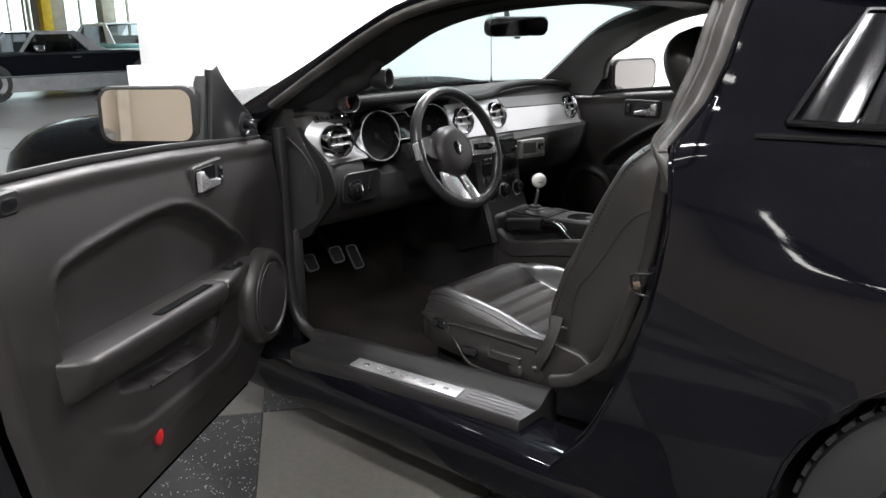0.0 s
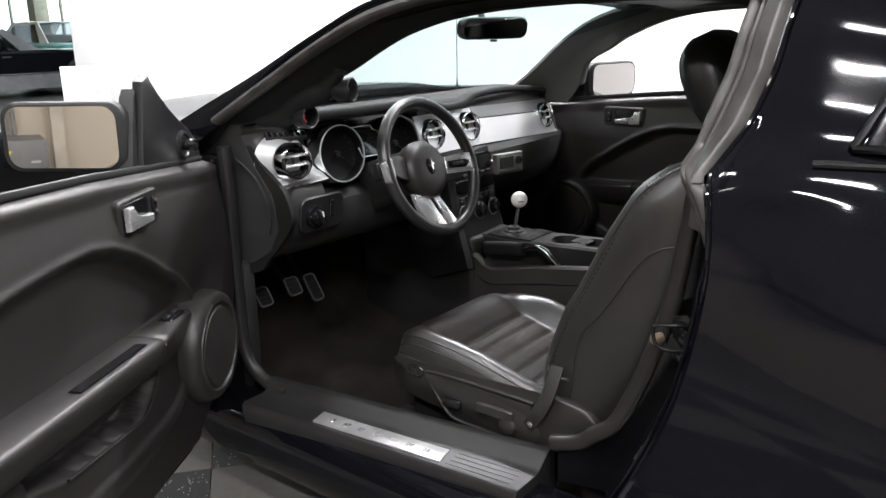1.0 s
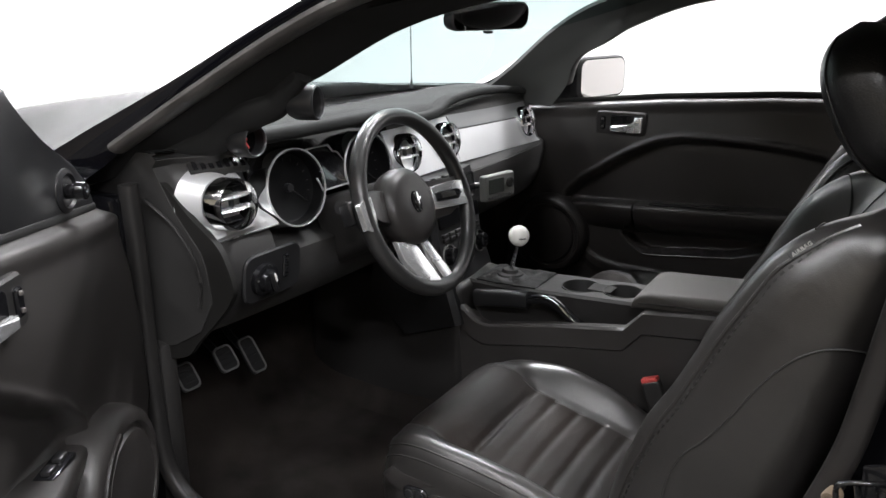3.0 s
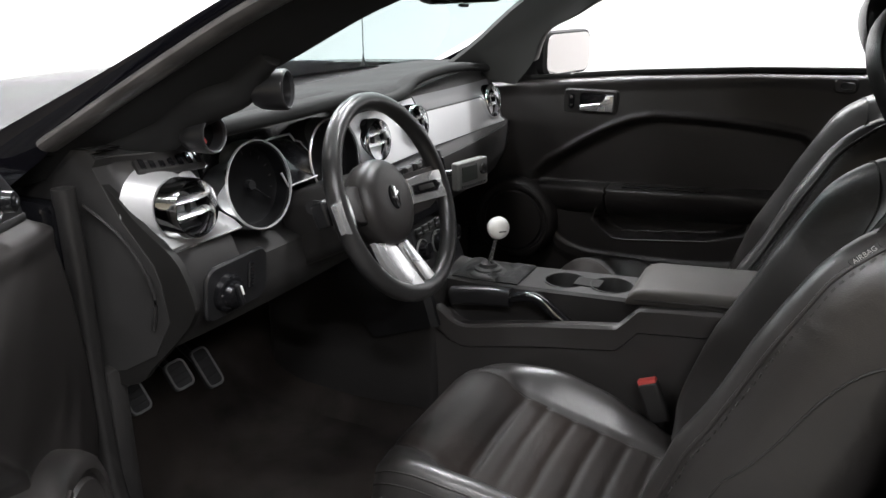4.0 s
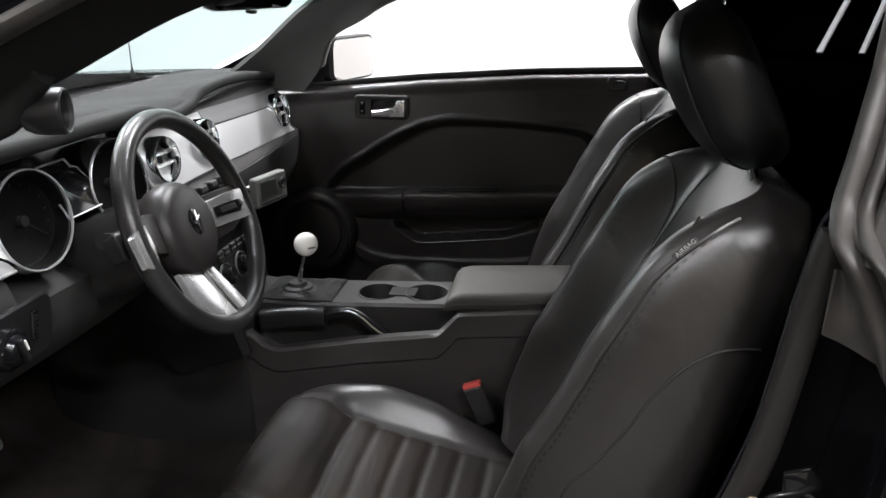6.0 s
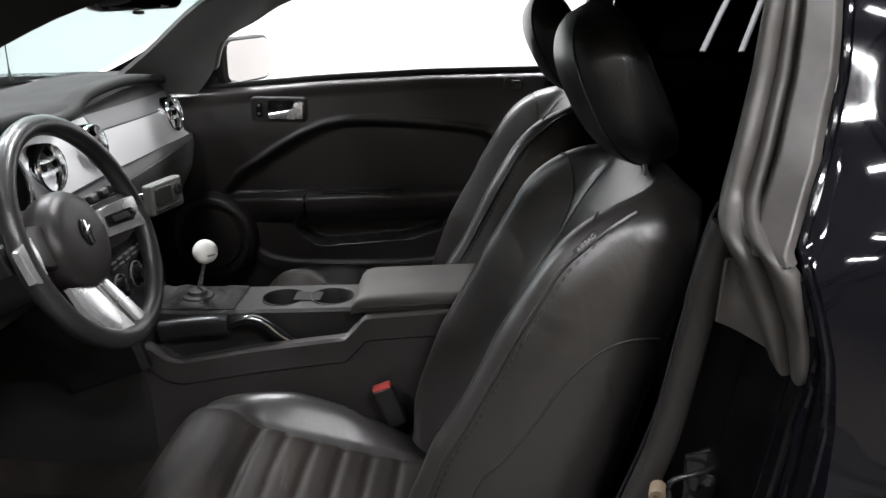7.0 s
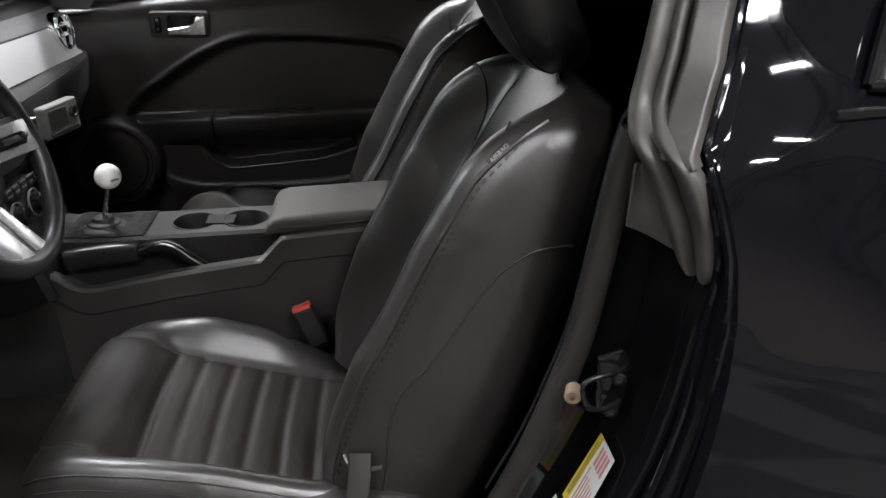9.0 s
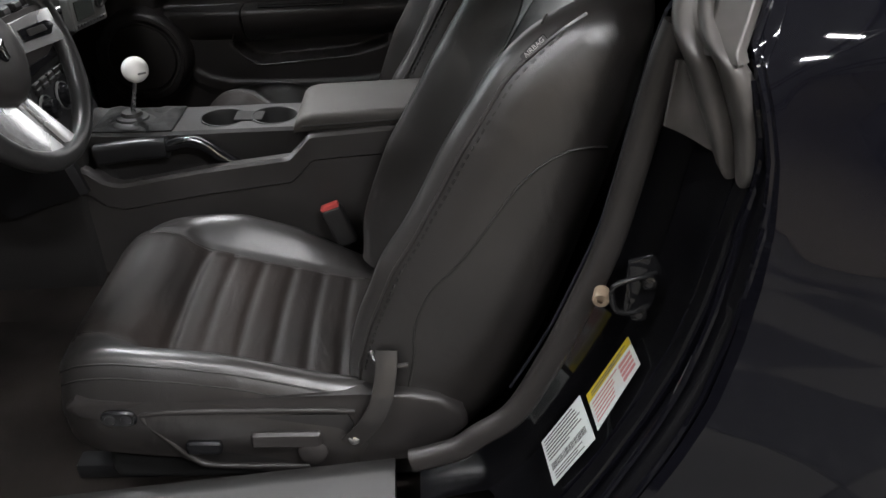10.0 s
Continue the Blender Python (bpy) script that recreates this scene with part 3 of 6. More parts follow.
    path = smooth_path([S(x + 0.022, y + 0.060, z) for z, x, y in BAND[4:12]], 5)
    sweep(bm, path, round_rect(0.050, 0.004, 0.0015, 2), up=(0.9, -0.4, 0))
    part("seat_belt_webbing", bm, surf("navy_webbing", (0.012, 0.012, 0.018), 0.8, var=0.3, vscale=300, bump=0.4, bscale=900) if "navy_webbing" not in bpy.data.materials else bpy.data.materials["navy_webbing"], car, "dark navy woven seat belt webbing")
    # jamb: from the trim out to the skin, in steps
    bm = bmesh.new()
    def jamb(z, k):
        xc, ys = along(CUT, z) - 0.008 + 0.010 * sstep(0.80, 0.90, z), YC - side_y(z) + 0.006
        xb, yb = band(max(z, 0.385))
        x, y = ((xb + 0.026, yb - 0.002), (xc - 0.012, -0.632), (xc - 0.005, -0.642), (xc + 0.003, -0.690), (xc + 0.007, -0.724), (xc - 0.003, -0.732), (xc - 0.002, -0.752), (xc + 0.008, -0.758), (xc - 0.002, lerp(-0.758, ys, 0.6)), (xc + 0.006, ys))[k]
        return S(x, max(y, ys + 0.0025 * (9 - k)), z)
    zs = span(0.30, 0.975, 26)
    grid(bm, jamb, zs, range(10))
    bmesh.ops.recalc_face_normals(bm, faces=bm.faces)
    bmesh.ops.solidify(bm, geom=bm.faces[:], thickness=0.004)
    jb = part("door_jamb", bm, JAMB, car, "glossy black painted door jamb")
    for k, dx in ((4, -0.003), (7, -0.004), (8, -0.003)):
        bm = bmesh.new()
        tube(bm, [jamb(z, k) + V(dx, 0, 0) for z in span(0.34, 0.96, 20)], 0.0045, 8, 2)
        part("jamb_bead", bm, PAINT, jb, "raised glossy seam in the jamb")
    # inner side wall of the rear cabin
    bm = bmesh.new()
    grid(bm, lambda x, z: S(x, max(-0.66, YC + 0.045 - quarter_y(x, z)), z), span(1.10, 2.3, 10), span(0.2, 1.03, 8))
    bmesh.ops.solidify(bm, geom=bm.faces[:], thickness=0.02)
    part("side_trim", bm, TRIM2, car, "dark plastic rear side trim")

# rockers and sills
for side in (-1, 1):
    def S(x, y, z):
        return V(x, y if side < 0 else 2 * YC - y, z)
    bm = bmesh.new()
    prof = [(-0.66, 0.285), (-0.765, 0.285), (-0.795, 0.275), (-0.812, 0.255), (-0.822, 0.235), (-0.824, 0.20), (-0.81, 0.15), (-0.78, 0.115), (-0.66, 0.115)]
    xs = [-0.45] + span(-0.40, 0.88, 20) + [1.40]
    loft(bm, [[S(x, y, z) for y, z in prof] for x in xs])
    part("rocker_panel", bm, PAINT, car, "glossy black rocker panel")
bm = bmesh.new()
def sill_ring(x):
    yo, yi, yl = lerp(-0.815, -0.755, x / 0.73), lerp(-0.735, -0.660, x / 0.73), lerp(-0.735, -0.637, x / 0.73)
    return [V(x, yo - 0.002, 0.286), V(x, yo, 0.305), V(x, yo + 0.006, 0.311), V(x, yi - 0.012, 0.311), V(x, yi, 0.318), V(x, yl + 0.005, 0.340), V(x, yl + 0.016, 0.345), V(x, yl + 0.030, 0.342), V(x, yl + 0.038, 0.325), V(x, yl + 0.045, 0.20), V(x, yo + 0.02, 0.20)]
loft(bm, [sill_ring(x) for x in [-0.04] + span(-0.02, 0.715, 14) + [0.725]])
sill = part("sill_trim", bm, TRIM2, car, "ribbed charcoal plastic door sill trim")
for k in range(4):
    bm = bmesh.new()
    tube(bm, [V(x, lerp(lerp(-0.815, -0.755, x / 0.73), lerp(-0.735, -0.660, x / 0.73), 0.22 + 0.18 * k), 0.3112) for x in (0.545, 0.70)], 0.0012, 5, 0)
    part("sill_rib", bm, TRIM2, sill)
bm = bmesh.new()
slab(bm, [V(0.178, -0.787, 0.3145), V(0.531, -0.756, 0.3145), V(0.521, -0.704, 0.3145), V(0.167, -0.738, 0.3145)], (0, 0, 1), 0.004, 0.001)
pl = part("sill_plate", bm, surf("sill_aluminium", (0.42, 0.42, 0.42), 0.38, metal=0.5, var=0.1, vscale=30, bump=0.15, bscale=400), sill, "brushed aluminium sill plate with embossed marks")
for k in range(7):
    bm = bmesh.new()
    box(bm, (0.215 + 0.0445 * k, -0.759 + 0.0038 * k, 0.3148), (0.017, 0.015, 0.0014), Euler((0, 0, radians(5))).to_matrix(), 0.0005, 1)
    part("embossed_mark", bm, ALU, sill)

# front body: bonnet and front wings
def hood_pt(x, s):
    t = (x + 2.05) / 1.75
    half = lerp(0.66, 0.70, t)
    z = lerp(0.80, 0.985, math.sin(max(0, t) * math.pi / 2)) - 0.03 * s * s + 0.030 * sstep(0.88, 0.30, abs(s)) * sstep(-1.9, -0.9, x)
    return V(x + 0.10 * s * s, YC + s * half, z)


bm = bmesh.new()
grid(bm, hood_pt, span(-2.05, -0.42, 24), span(-1, 1, 24))
bmesh.ops.solidify(bm, geom=bm.faces[:], thickness=0.012)
part("bonnet", bm, PAINT, car, "glossy black bonnet with a raised centre")
bm = bmesh.new()
grid(bm, lambda s, t: V(lerp(-0.47, -0.33, t) + 0.10 * s * s, YC + s * 0.70, 0.962 + 0.006 * t), span(-1, 1, 16), span(0, 1, 3))
bmesh.ops.solidify(bm, geom=bm.faces[:], thickness=0.015)
part("cowl_grille", bm, SATIN, car, "black plastic cowl below the windscreen")
for side in (-1, 1):
    bm = bmesh.new()
    def wing(x, k):
        t = (x + 2.15) / 2.0
        top = lerp(0.72, 0.965, math.sin(max(0.0, t) * math.pi / 2) ** 0.8)
        prof = [(0.665, top + 0.005), (0.74, top + 0.006), (0.80, top - 0.02), (0.855, top - 0.07), (0.885, top - 0.16), (0.895, 0.58), (0.885, 0.42), (0.86, 0.25)]
        y, z = prof[k]
        y -= 0.30 * max(0, -1.6 - x) ** 1.5
        return V(x, YC + side * y, min(z, top + 0.006))
    grid(bm, wing, span(-2.15, -0.18, 30), range(8))
    bmesh.ops.solidify(bm, geom=bm.faces[:], thickness=0.008)
    part("front_wing", bm, PAINT, car, "glossy black front wing")

# cabin floor, firewall and rear bulkhead
bm = bmesh.new()
def carpet(x, y):
    z = 0.215 + 0.010 * noise.noise((x * 6, y * 6, 0)) + 0.26 * sstep(-0.22, -0.62, x)
    z += 0.16 * math.exp(-((y - 0.045) / 0.11) ** 4)
    return V(x, y, z)
grid(bm, carpet, span(-0.66, 2.2, 70), span(-0.63, 0.67, 44))
bmesh.ops.solidify(bm, geom=bm.faces[:], thickness=0.02)
part("carpet", bm, CARPET, car, "dusty dark carpet")
bm = bmesh.new()
box(bm, (-0.62, YC, 0.66), (0.03, 1.40, 0.52))
part("firewall", bm, CARPET, car, "dark firewall carpet")
for y in (-0.69, 0.73):
    bm = bmesh.new()
    box(bm, (-0.38, y, 0.42), (0.50, 0.04, 0.42), bevel=0.012)
    part("kick_panel", bm, TRIM2, car, "charcoal plastic footwell kick panel")
bm = bmesh.new()
sweep(bm, smooth_path([V(-0.150, -0.722, 0.93), V(-0.146, -0.722, 0.80), V(-0.148, -0.722, 0.62), V(-0.142, -0.722, 0.45), V(-0.118, -0.722, 0.365), V(-0.06, -0.722, 0.325), V(0.02, -0.722, 0.316)], 6), round_rect(0.030, 0.030, 0.010, 3), up=(0, 1, 0))
part("opening_trim", bm, TRIM2, car, "dark plastic trim at the front of the door opening")
for y in (-0.735, 0.765):
    bm = bmesh.new()
    box(bm, (-0.235 if y < 0 else -0.13, y, 0.57), (0.16 if y < 0 else 0.40, 0.05, 0.68), None, 0.012)
    part("hinge_pillar", bm, JAMB, car, "black painted hinge pillar")
bm = bmesh.new()
box(bm, (-0.13, 0.752, 0.56), (0.40, 0.03, 0.74), None, 0.008)
part("side_closing_panel", bm, TRIM2, car, "dark plastic footwell side panel")
bm = bmesh.new()
box(bm, (1.75, YC, 0.66), (0.14, 1.28, 0.66), Euler((0, radians(20), 0)).to_matrix(), 0.05, 4)
rs = thing("back_bench", (1.5, YC, 0.3), "black leather rear bench seat in shadow", "seat")
part("backrest", bm, LEATHER, rs)
bm = bmesh.new()
box(bm, (1.42, YC, 0.40), (0.52, 1.24, 0.18), None, 0.05, 4)
part("cushion", bm, LEATHER, rs)

# ---- doors ----
def poly_in(pts, u, z):
    ins = False
    for (a, b), (c, d) in zip(pts, pts[1:] + pts[:1]):
        if (b > z) != (d > z) and u < a + (z - b) / (d - b) * (c - a):
            ins = not ins
    return ins


def poly_dist(pts, u, z, closed=True):
    best = 9
    ends = pts[1:] + pts[:1] if closed else pts[1:]
    for (a, b), (c, d) in zip(pts, ends):
        l2 = (c - a) ** 2 + (d - b) ** 2
        t = max(0, min(1, ((u - a) * (c - a) + (z - b) * (d - b)) / l2))
        best = min(best, math.hypot(u - a - t * (c - a), z - b - t * (d - b)))
    return best


RECESS = [(0.050, 0.625), (0.060, 0.660), (0.105, 0.706), (0.164, 0.742), (0.204, 0.770), (0.269, 0.808), (0.335, 0.837), (0.400, 0.850), (0.50, 0.851), (0.60, 0.847), (0.712, 0.838), (0.775, 0.828), (0.797, 0.812), (0.805, 0.790), (0.81, 0.64)]
POCKET = [(0.240, 0.556), (0.40, 0.575), (0.67, 0.585), (0.66, 0.550), (0.566, 0.520), (0.42, 0.505), (0.32, 0.494), (0.288, 0.507), (0.262, 0.528)]
LOWLINE = [(0.76, 0.480), (0.711, 0.454), (0.64, 0.424), (0.58, 0.414), (0.508, 0.410), (0.37, 0.406), (0.232, 0.408), (0.175, 0.420), (0.143, 0.438), (0.105, 0.490), (0.078, 0.549)]


def arm_top(u):
    return along([(0.05, 0.630), (0.15, 0.640), (0.30, 0.652), (0.55, 0.664), (0.83, 0.680)], u)


def arm_out(u):
    return lerp(0.012, 0.050, sstep(0.05, 0.30, u)) * sstep(0.832, 0.800, u) + 0.002


def door_depth(u, z):
    """How far the trim stands out into the cabin."""
    w = -0.028 * sstep(0.80, 1.0, z) - 0.014 * sstep(0.46, 0.29, z)
    w += 0.010 * sstep(0.03, 0.0, abs(z - along([(-0.12, 0.918), (0.0, 0.930), (0.33, 0.962), (0.63, 0.982), (0.95, 0.992)], u) + 0.02)) * 0.6
    d = poly_dist(RECESS, u, z)
    d = d if poly_in(RECESS, u, z) else -d
    w += 0.005 * math.exp(-((d + 0.007) / 0.006) ** 2) - 0.030 * sstep(-0.003, 0.020, d)
    if poly_in(POCKET, u, z):
        w -= 0.050 * sstep(0, 0.010, poly_dist(POCKET, u, z))
    dl = poly_dist(LOWLINE, u, z, False)
    zl = along([(p[0], p[1]) for p in LOWLINE[::-1]], u)
    k = sstep(0.08, 0.14, u) * sstep(0.76, 0.66, u)
    w += 0.004 * math.exp(-(dl / 0.007) ** 2) * k + 0.007 * k * (sstep(zl, zl + 0.012, z) * sstep(zl + 0.048, zl + 0.034, z))
    return w


def make_door(name, at, du, dn, label):
    """A door with its trim: u runs from the hinge, w into the cabin."""
    O, U, N = Vector((*at, 0)), Vector((*du, 0)).normalized(), Vector((*dn, 0)).normalized()

    def P(u, w, z):
        return O + U * u + N * w + V(0, 0, z)

    t = thing(name, O + V(0, 0, 0.2), label, "car door")
    def ur(z):
        return along([(0.29, 0.74), (0.32, 0.80), (0.37, 0.85), (0.45, 0.89), (0.60, 0.925), (0.80, 0.945), (1.0, 0.95)], z)
    def ul(z):
        return along([(0.29, 0.05), (0.33, 0.02), (0.40, -0.08), (0.50, -0.17), (0.62, -0.215), (0.75, -0.215), (0.90, -0.19)], z)
    def belt(u):
        return along([(-0.20, 0.912), (0.0, 0.930), (0.33, 0.962), (0.63, 0.982), (0.95, 0.992)], u)
    us, vs = span(0, 1, 150), span(0, 1, 140)
    bm = bmesh.new()
    def trim(a, v):
        z0 = 0.293 + v * 0.69
        u = lerp(ul(z0), ur(z0), a)
        z = 0.293 + v * (belt(u) - 0.293)
        edge = min(a, 1 - a) * 0.97
        w = door_depth(u, z) - 0.03 * sstep(0.012, 0, edge) - 0.03 * sstep(0.97, 1.0, v) ** 2 - 0.03 * sstep(0.02, 0, v)
        return P(u, w, z)
    grid(bm, trim, us, vs)
    body = part("door_trim", bm, TRIM, t, "moulded charcoal plastic door trim", angle=70)
    # painted shell behind the trim
    bm = bmesh.new()
    rim = [(ul(z) - 0.01, z) for z in span(0.275, 0.895, 14)] + [(u, belt(u) - 0.012) for u in span(-0.17, 0.94, 14)] + [(ur(z) + 0.02, z) for z in span(0.965, 0.275, 14)]
    rings = []
    for w, k in ((-0.090, -0.03), (-0.036, -0.006), (-0.06, 0.012), (-0.12, 0.014), (-0.145, 0.0), (-0.155, -0.02)):
        ring = []
        for u, z in rim:
            cu, cz = 0.45, 0.6
            bulge = 0.03 * sstep(0.95, 0.6, z) * (1 if w < -0.1 else 0)
            ring.append(P(u + k * (1 if u > cu else -1), w - bulge, z + 0.3 * k * (1 if z > cz else -1)))
        rings.append(ring)
    loft(bm, rings)
    part("door_shell", bm, PAINT, t, "glossy black painted door shell")
    # belt strip
    bm = bmesh.new()
    sweep(bm, [P(u, -0.044, belt(u) + 0.002) for u in span(-0.17, 0.94, 16)], round_rect(0.012, 0.014, 0.004, 2))
    part("belt_seal", bm, RUBBER, t, "black window seal")
    # handle: bezel, dished cup, lever, lock slide
    hz, hu = 0.880, 0.219
    base = door_depth(hu, hz)
    bm = bmesh.new()
    plate(bm, P(hu, base - 0.006, hz), N, 0.154, 0.070, 0.012, 0.013, 0.004)
    hb = part("handle_bezel", bm, TRIM2, t, "dark plastic handle surround")
    bm = bmesh.new()
    plate(bm, P(hu + 0.018, base + 0.0062, hz), N, 0.098, 0.050, 0.009, 0.0018, 0.0008)
    part("handle_cup", bm, GLOSSB, hb)
    bm = bmesh.new()
    out = [(-0.028, -0.023), (0.066, -0.023), (0.066, 0.021), (0.046, 0.021), (0.034, -0.004), (-0.028, -0.007)]
    slab(bm, [P(hu + a, base + 0.022, hz + c) for a, c in out], N, 0.012, 0.004)
    part("door_lever", bm, ALU, hb, "satin silver door lever")
    bm = bmesh.new()
    plate(bm, P(hu - 0.054, base + 0.004, hz), N, 0.016, 0.038, 0.005, 0.008, 0.002)
    part("lock_slide", bm, GLOSSB, hb)
    for dz2 in (0.012, -0.010):
        bm = bmesh.new()
        box(bm, P(hu - 0.054, base + 0.0125, hz + dz2), (0.006, 0.006, 0.006), bevel=0.001, seg=1)
        part("lock_mark", bm, SEAL, hb)
    # speaker pod
    bm = bmesh.new()
    lathe(bm, P(0.014, -0.02, 0.524), N, [(0, 0.128), (0.040, 0.126), (0.056, 0.120), (0.062, 0.112), (0.063, 0.100), (0.057, 0.096), (0.057, 0.090), (0.063, 0.086), (0.069, 0.05), (0.070, 0.0)], 48)
    pod = part("speaker_pod", bm, TRIM, t, "round raised speaker pod")
    bm = bmesh.new()
    pts = [P(0.014 + 0.106 * math.cos(a), 0.0445, 0.524 + 0.106 * math.sin(a)) for a in span(-0.22 * math.pi, 0.42 * math.pi, 14)]
    sweep(bm, pts, round_rect(0.010, 0.006, 0.002, 2), up=tuple(N))
    part("speaker_ridge", bm, TRIM, pod, "scuffed grey ridge")
    # grab recess at the rear top
    bm = bmesh.new()
    plate(bm, P(0.852, -0.028, 0.957), N, 0.055, 0.040, 0.014, 0.012, 0.004)
    pb = part("lock_bezel", bm, TRIM2, t)
    bm = bmesh.new()
    plate(bm, P(0.856, -0.0165, 0.956), N, 0.034, 0.018, 0.008, 0.003, 0.001)
    part("lock_button", bm, GLOSSB, pb)
    # armrest: a long shelf with a rounded nose, in two pieces
    def section(u, g=0.0):
        e, tz = arm_out(u), arm_top(u)
        pts = [(-0.045, tz), (-0.01, tz + 0.002), (e - 0.010, tz + 0.001), (e - 0.003, tz - 0.002), (e, tz - 0.008), (e - 0.001, tz - 0.018), (e - 0.006, tz - 0.036), (e * 0.72 - 0.008, tz - 0.060), (e * 0.35 - 0.012, tz - 0.082), (-0.03, tz - 0.100)]
        return [P(u, w - g, z) for w, z in pts]
    arm = None
    for u0, u1 in ((0.045, 0.284), (0.287, 0.832)):
        bm = bmesh.new()
        n = 10 if u0 < 0.1 else 26
        loft(bm, [section(u0, 0.004)] + [section(u) for u in span(u0 + 0.002, u1 - 0.002, n)] + [section(u1, 0.004)])
        arm = part("armrest", bm, TRIM, t, "flat charcoal plastic armrest", angle=60)
    # grip edge and the lip round the pocket
    bm = bmesh.new()
    sweep(bm, [P(u, arm_out(u) - 0.026, arm_top(u) + 0.003) for u in span(0.33, 0.55, 8)], round_rect(0.022, 0.004, 0.0015, 2))
    part("grip_slot", bm, GLOSSB, arm)
    bm = bmesh.new()
    tube(bm, [P(u, w, z) for u, w, z in ((0.286, arm_out(0.286) - 0.002, 0.640), (0.268, 0.030, 0.600), (0.249, 0.010, 0.558), (0.262, 0.005, 0.528), (0.288, 0.003, 0.508), (0.32, 0.003, 0.495), (0.42, 0.003, 0.504), (0.566, 0.003, 0.519))], 0.0030, 6, 6)
    part("pocket_lip", bm, TRIM, body)
    return t, P


ANG = radians(31)
door_d, PD = make_door("driver_door", (0.007, -0.941), (math.sin(ANG), -math.cos(ANG)), (math.cos(ANG), math.sin(ANG)), "open black driver's door with a worn charcoal trim panel")
door_p, PP = make_door("passenger_door", (0.02, 0.705), (1, 0), (0, -1), "closed passenger door with black trim and a silver lever")

# window switches, reflector, mirror knob and sail panel on the driver's door
ND, UD = V(math.cos(ANG), math.sin(ANG), 0), V(math.sin(ANG), -math.cos(ANG), 0)
bm = bmesh.new()
box(bm, PD(0.148, 0.000, 0.641), (0.070, 0.028, 0.010), Matrix((UD, ND, V(0, 0, 1))).transposed(), 0.003)
sw = part("switch_plate", bm, GLOSSB, door_d, "black window switch plate")
for k in (-0.016, 0.016):
    bm = bmesh.new()
    box(bm, PD(0.148 + k, 0.000, 0.648), (0.022, 0.014, 0.008), Matrix((UD, ND, V(0, 0, 1))).transposed(), 0.003)
    part("window_switch", bm, SATIN, sw)
bm = bmesh.new()
lathe(bm, PD(0.551, -0.006, 0.400), ND, [(0, 0.015), (0.006, 0.014), (0.010, 0.008), (0.011, 0)], 20)
for v in bm.verts:
    v.co.z = 0.400 + (v.co.z - 0.400) * 1.45
part("red_reflector", bm, RED, door_d, "oval red door reflector")


def sail(P, parent, knob):
    bm = bmesh.new()
    out = [(-0.178, 0.910), (0.112, 0.940), (0.075, 1.112), (0.045, 1.122), (0.020, 1.078), (-0.030, 1.045), (-0.116, 0.996), (-0.160, 0.955)]
    if not knob:
        out = [(-0.13, 0.925), (0.045, 0.915), (0.060, 1.045), (0.045, 1.05), (-0.10, 0.955)]
    N = (P(0, 1, 0) - P(0, 0, 0)).normalized()
    slab(bm, [P(u, -0.040, z) for u, z in out], N, 0.022, 0.006)
    s = part("sail_panel", bm, SATIN, parent, "triangular black mirror sail panel")
    bm = bmesh.new()
    slab(bm, [P(u + (0.0 if knob else -0.10), -0.052, z - (0 if knob else 0.06)) for u, z in ((0.106, 0.940), (0.132, 0.945), (0.098, 1.082), (0.084, 1.098))], N, 0.030, 0.006)
    part("sail_seal", bm, RUBBER, s)
    if knob:
        c = P(-0.079, -0.044, 0.962)
        bm = bmesh.new()
        lathe(bm, c, N, [(0, 0.034), (0.006, 0.033), (0.010, 0.026), (0.006, 0.022), (0.005, 0.0)], 28)
        k = part("knob_base", bm, SATIN, s)
        bm = bmesh.new()
        lathe(bm, c, N, [(0.004, 0.012), (0.018, 0.011), (0.022, 0.014), (0.034, 0.013), (0.037, 0.008), (0.037, 0)], 20)
        part("mirror_knob", bm, GLOSSB, s, "small black mirror adjuster knob")


sail(PD, door_d, True)
sail(PP, door_p, False)


def wing_mirror(parent, centre, normal, w, h, hub):
    """Housing behind a glass that faces normal."""
    a, s, t = frame_of(normal)
    c = Vector(centre)
    bm = bmesh.new()
    rings = []
    for d, k in ((0.004, 1.0), (0.0, 1.06), (-0.02, 1.08), (-0.05, 1.0), (-0.085, 0.75), (-0.10, 0.40)):
        rings.append([c + a * d + s * x * k + t * y * k for x, y in round_rect(w, h, 0.032, 6)])
    loft(bm, rings)
    house = part("mirror_housing", bm, RUBBER, parent, "black door mirror housing")
    bm = bmesh.new()
    loft(bm, [[c + a * d + s * x * k + t * y * k for x, y in round_rect(w, h, 0.030, 6)] for d, k in ((0.003, 0.95), (0.0075, 0.945))])
    part("mirror_glass", bm, MIRROR, house, "clear mirror glass", angle=20)
    bm = bmesh.new()
    sweep(bm, [c - a * 0.075 - t * 0.01, (c - a * 0.065).lerp(Vector(hub), 0.6) - t * 0.015, Vector(hub)], round_rect(0.07, 0.055, 0.02, 4))
    part("mirror_arm", bm, SATIN, house)
    return house


wing_mirror(door_d, (-0.087, -1.151, 1.009), (0.5626, -0.846, 0.03), 0.238, 0.128, PD(0.06, -0.07, 0.985))
wing_mirror(door_p, (0.122, 0.852, 0.999), (0.95, -0.31, 0.0), 0.226, 0.118, PP(0.0, -0.06, 0.965))

# ---- dashboard ----
dash = thing("dashboard", (-0.1, YC, 0.6), "black vinyl dashboard with silver panels and chrome-ringed vents", "dashboard")
YL, YR = -0.690, 0.690


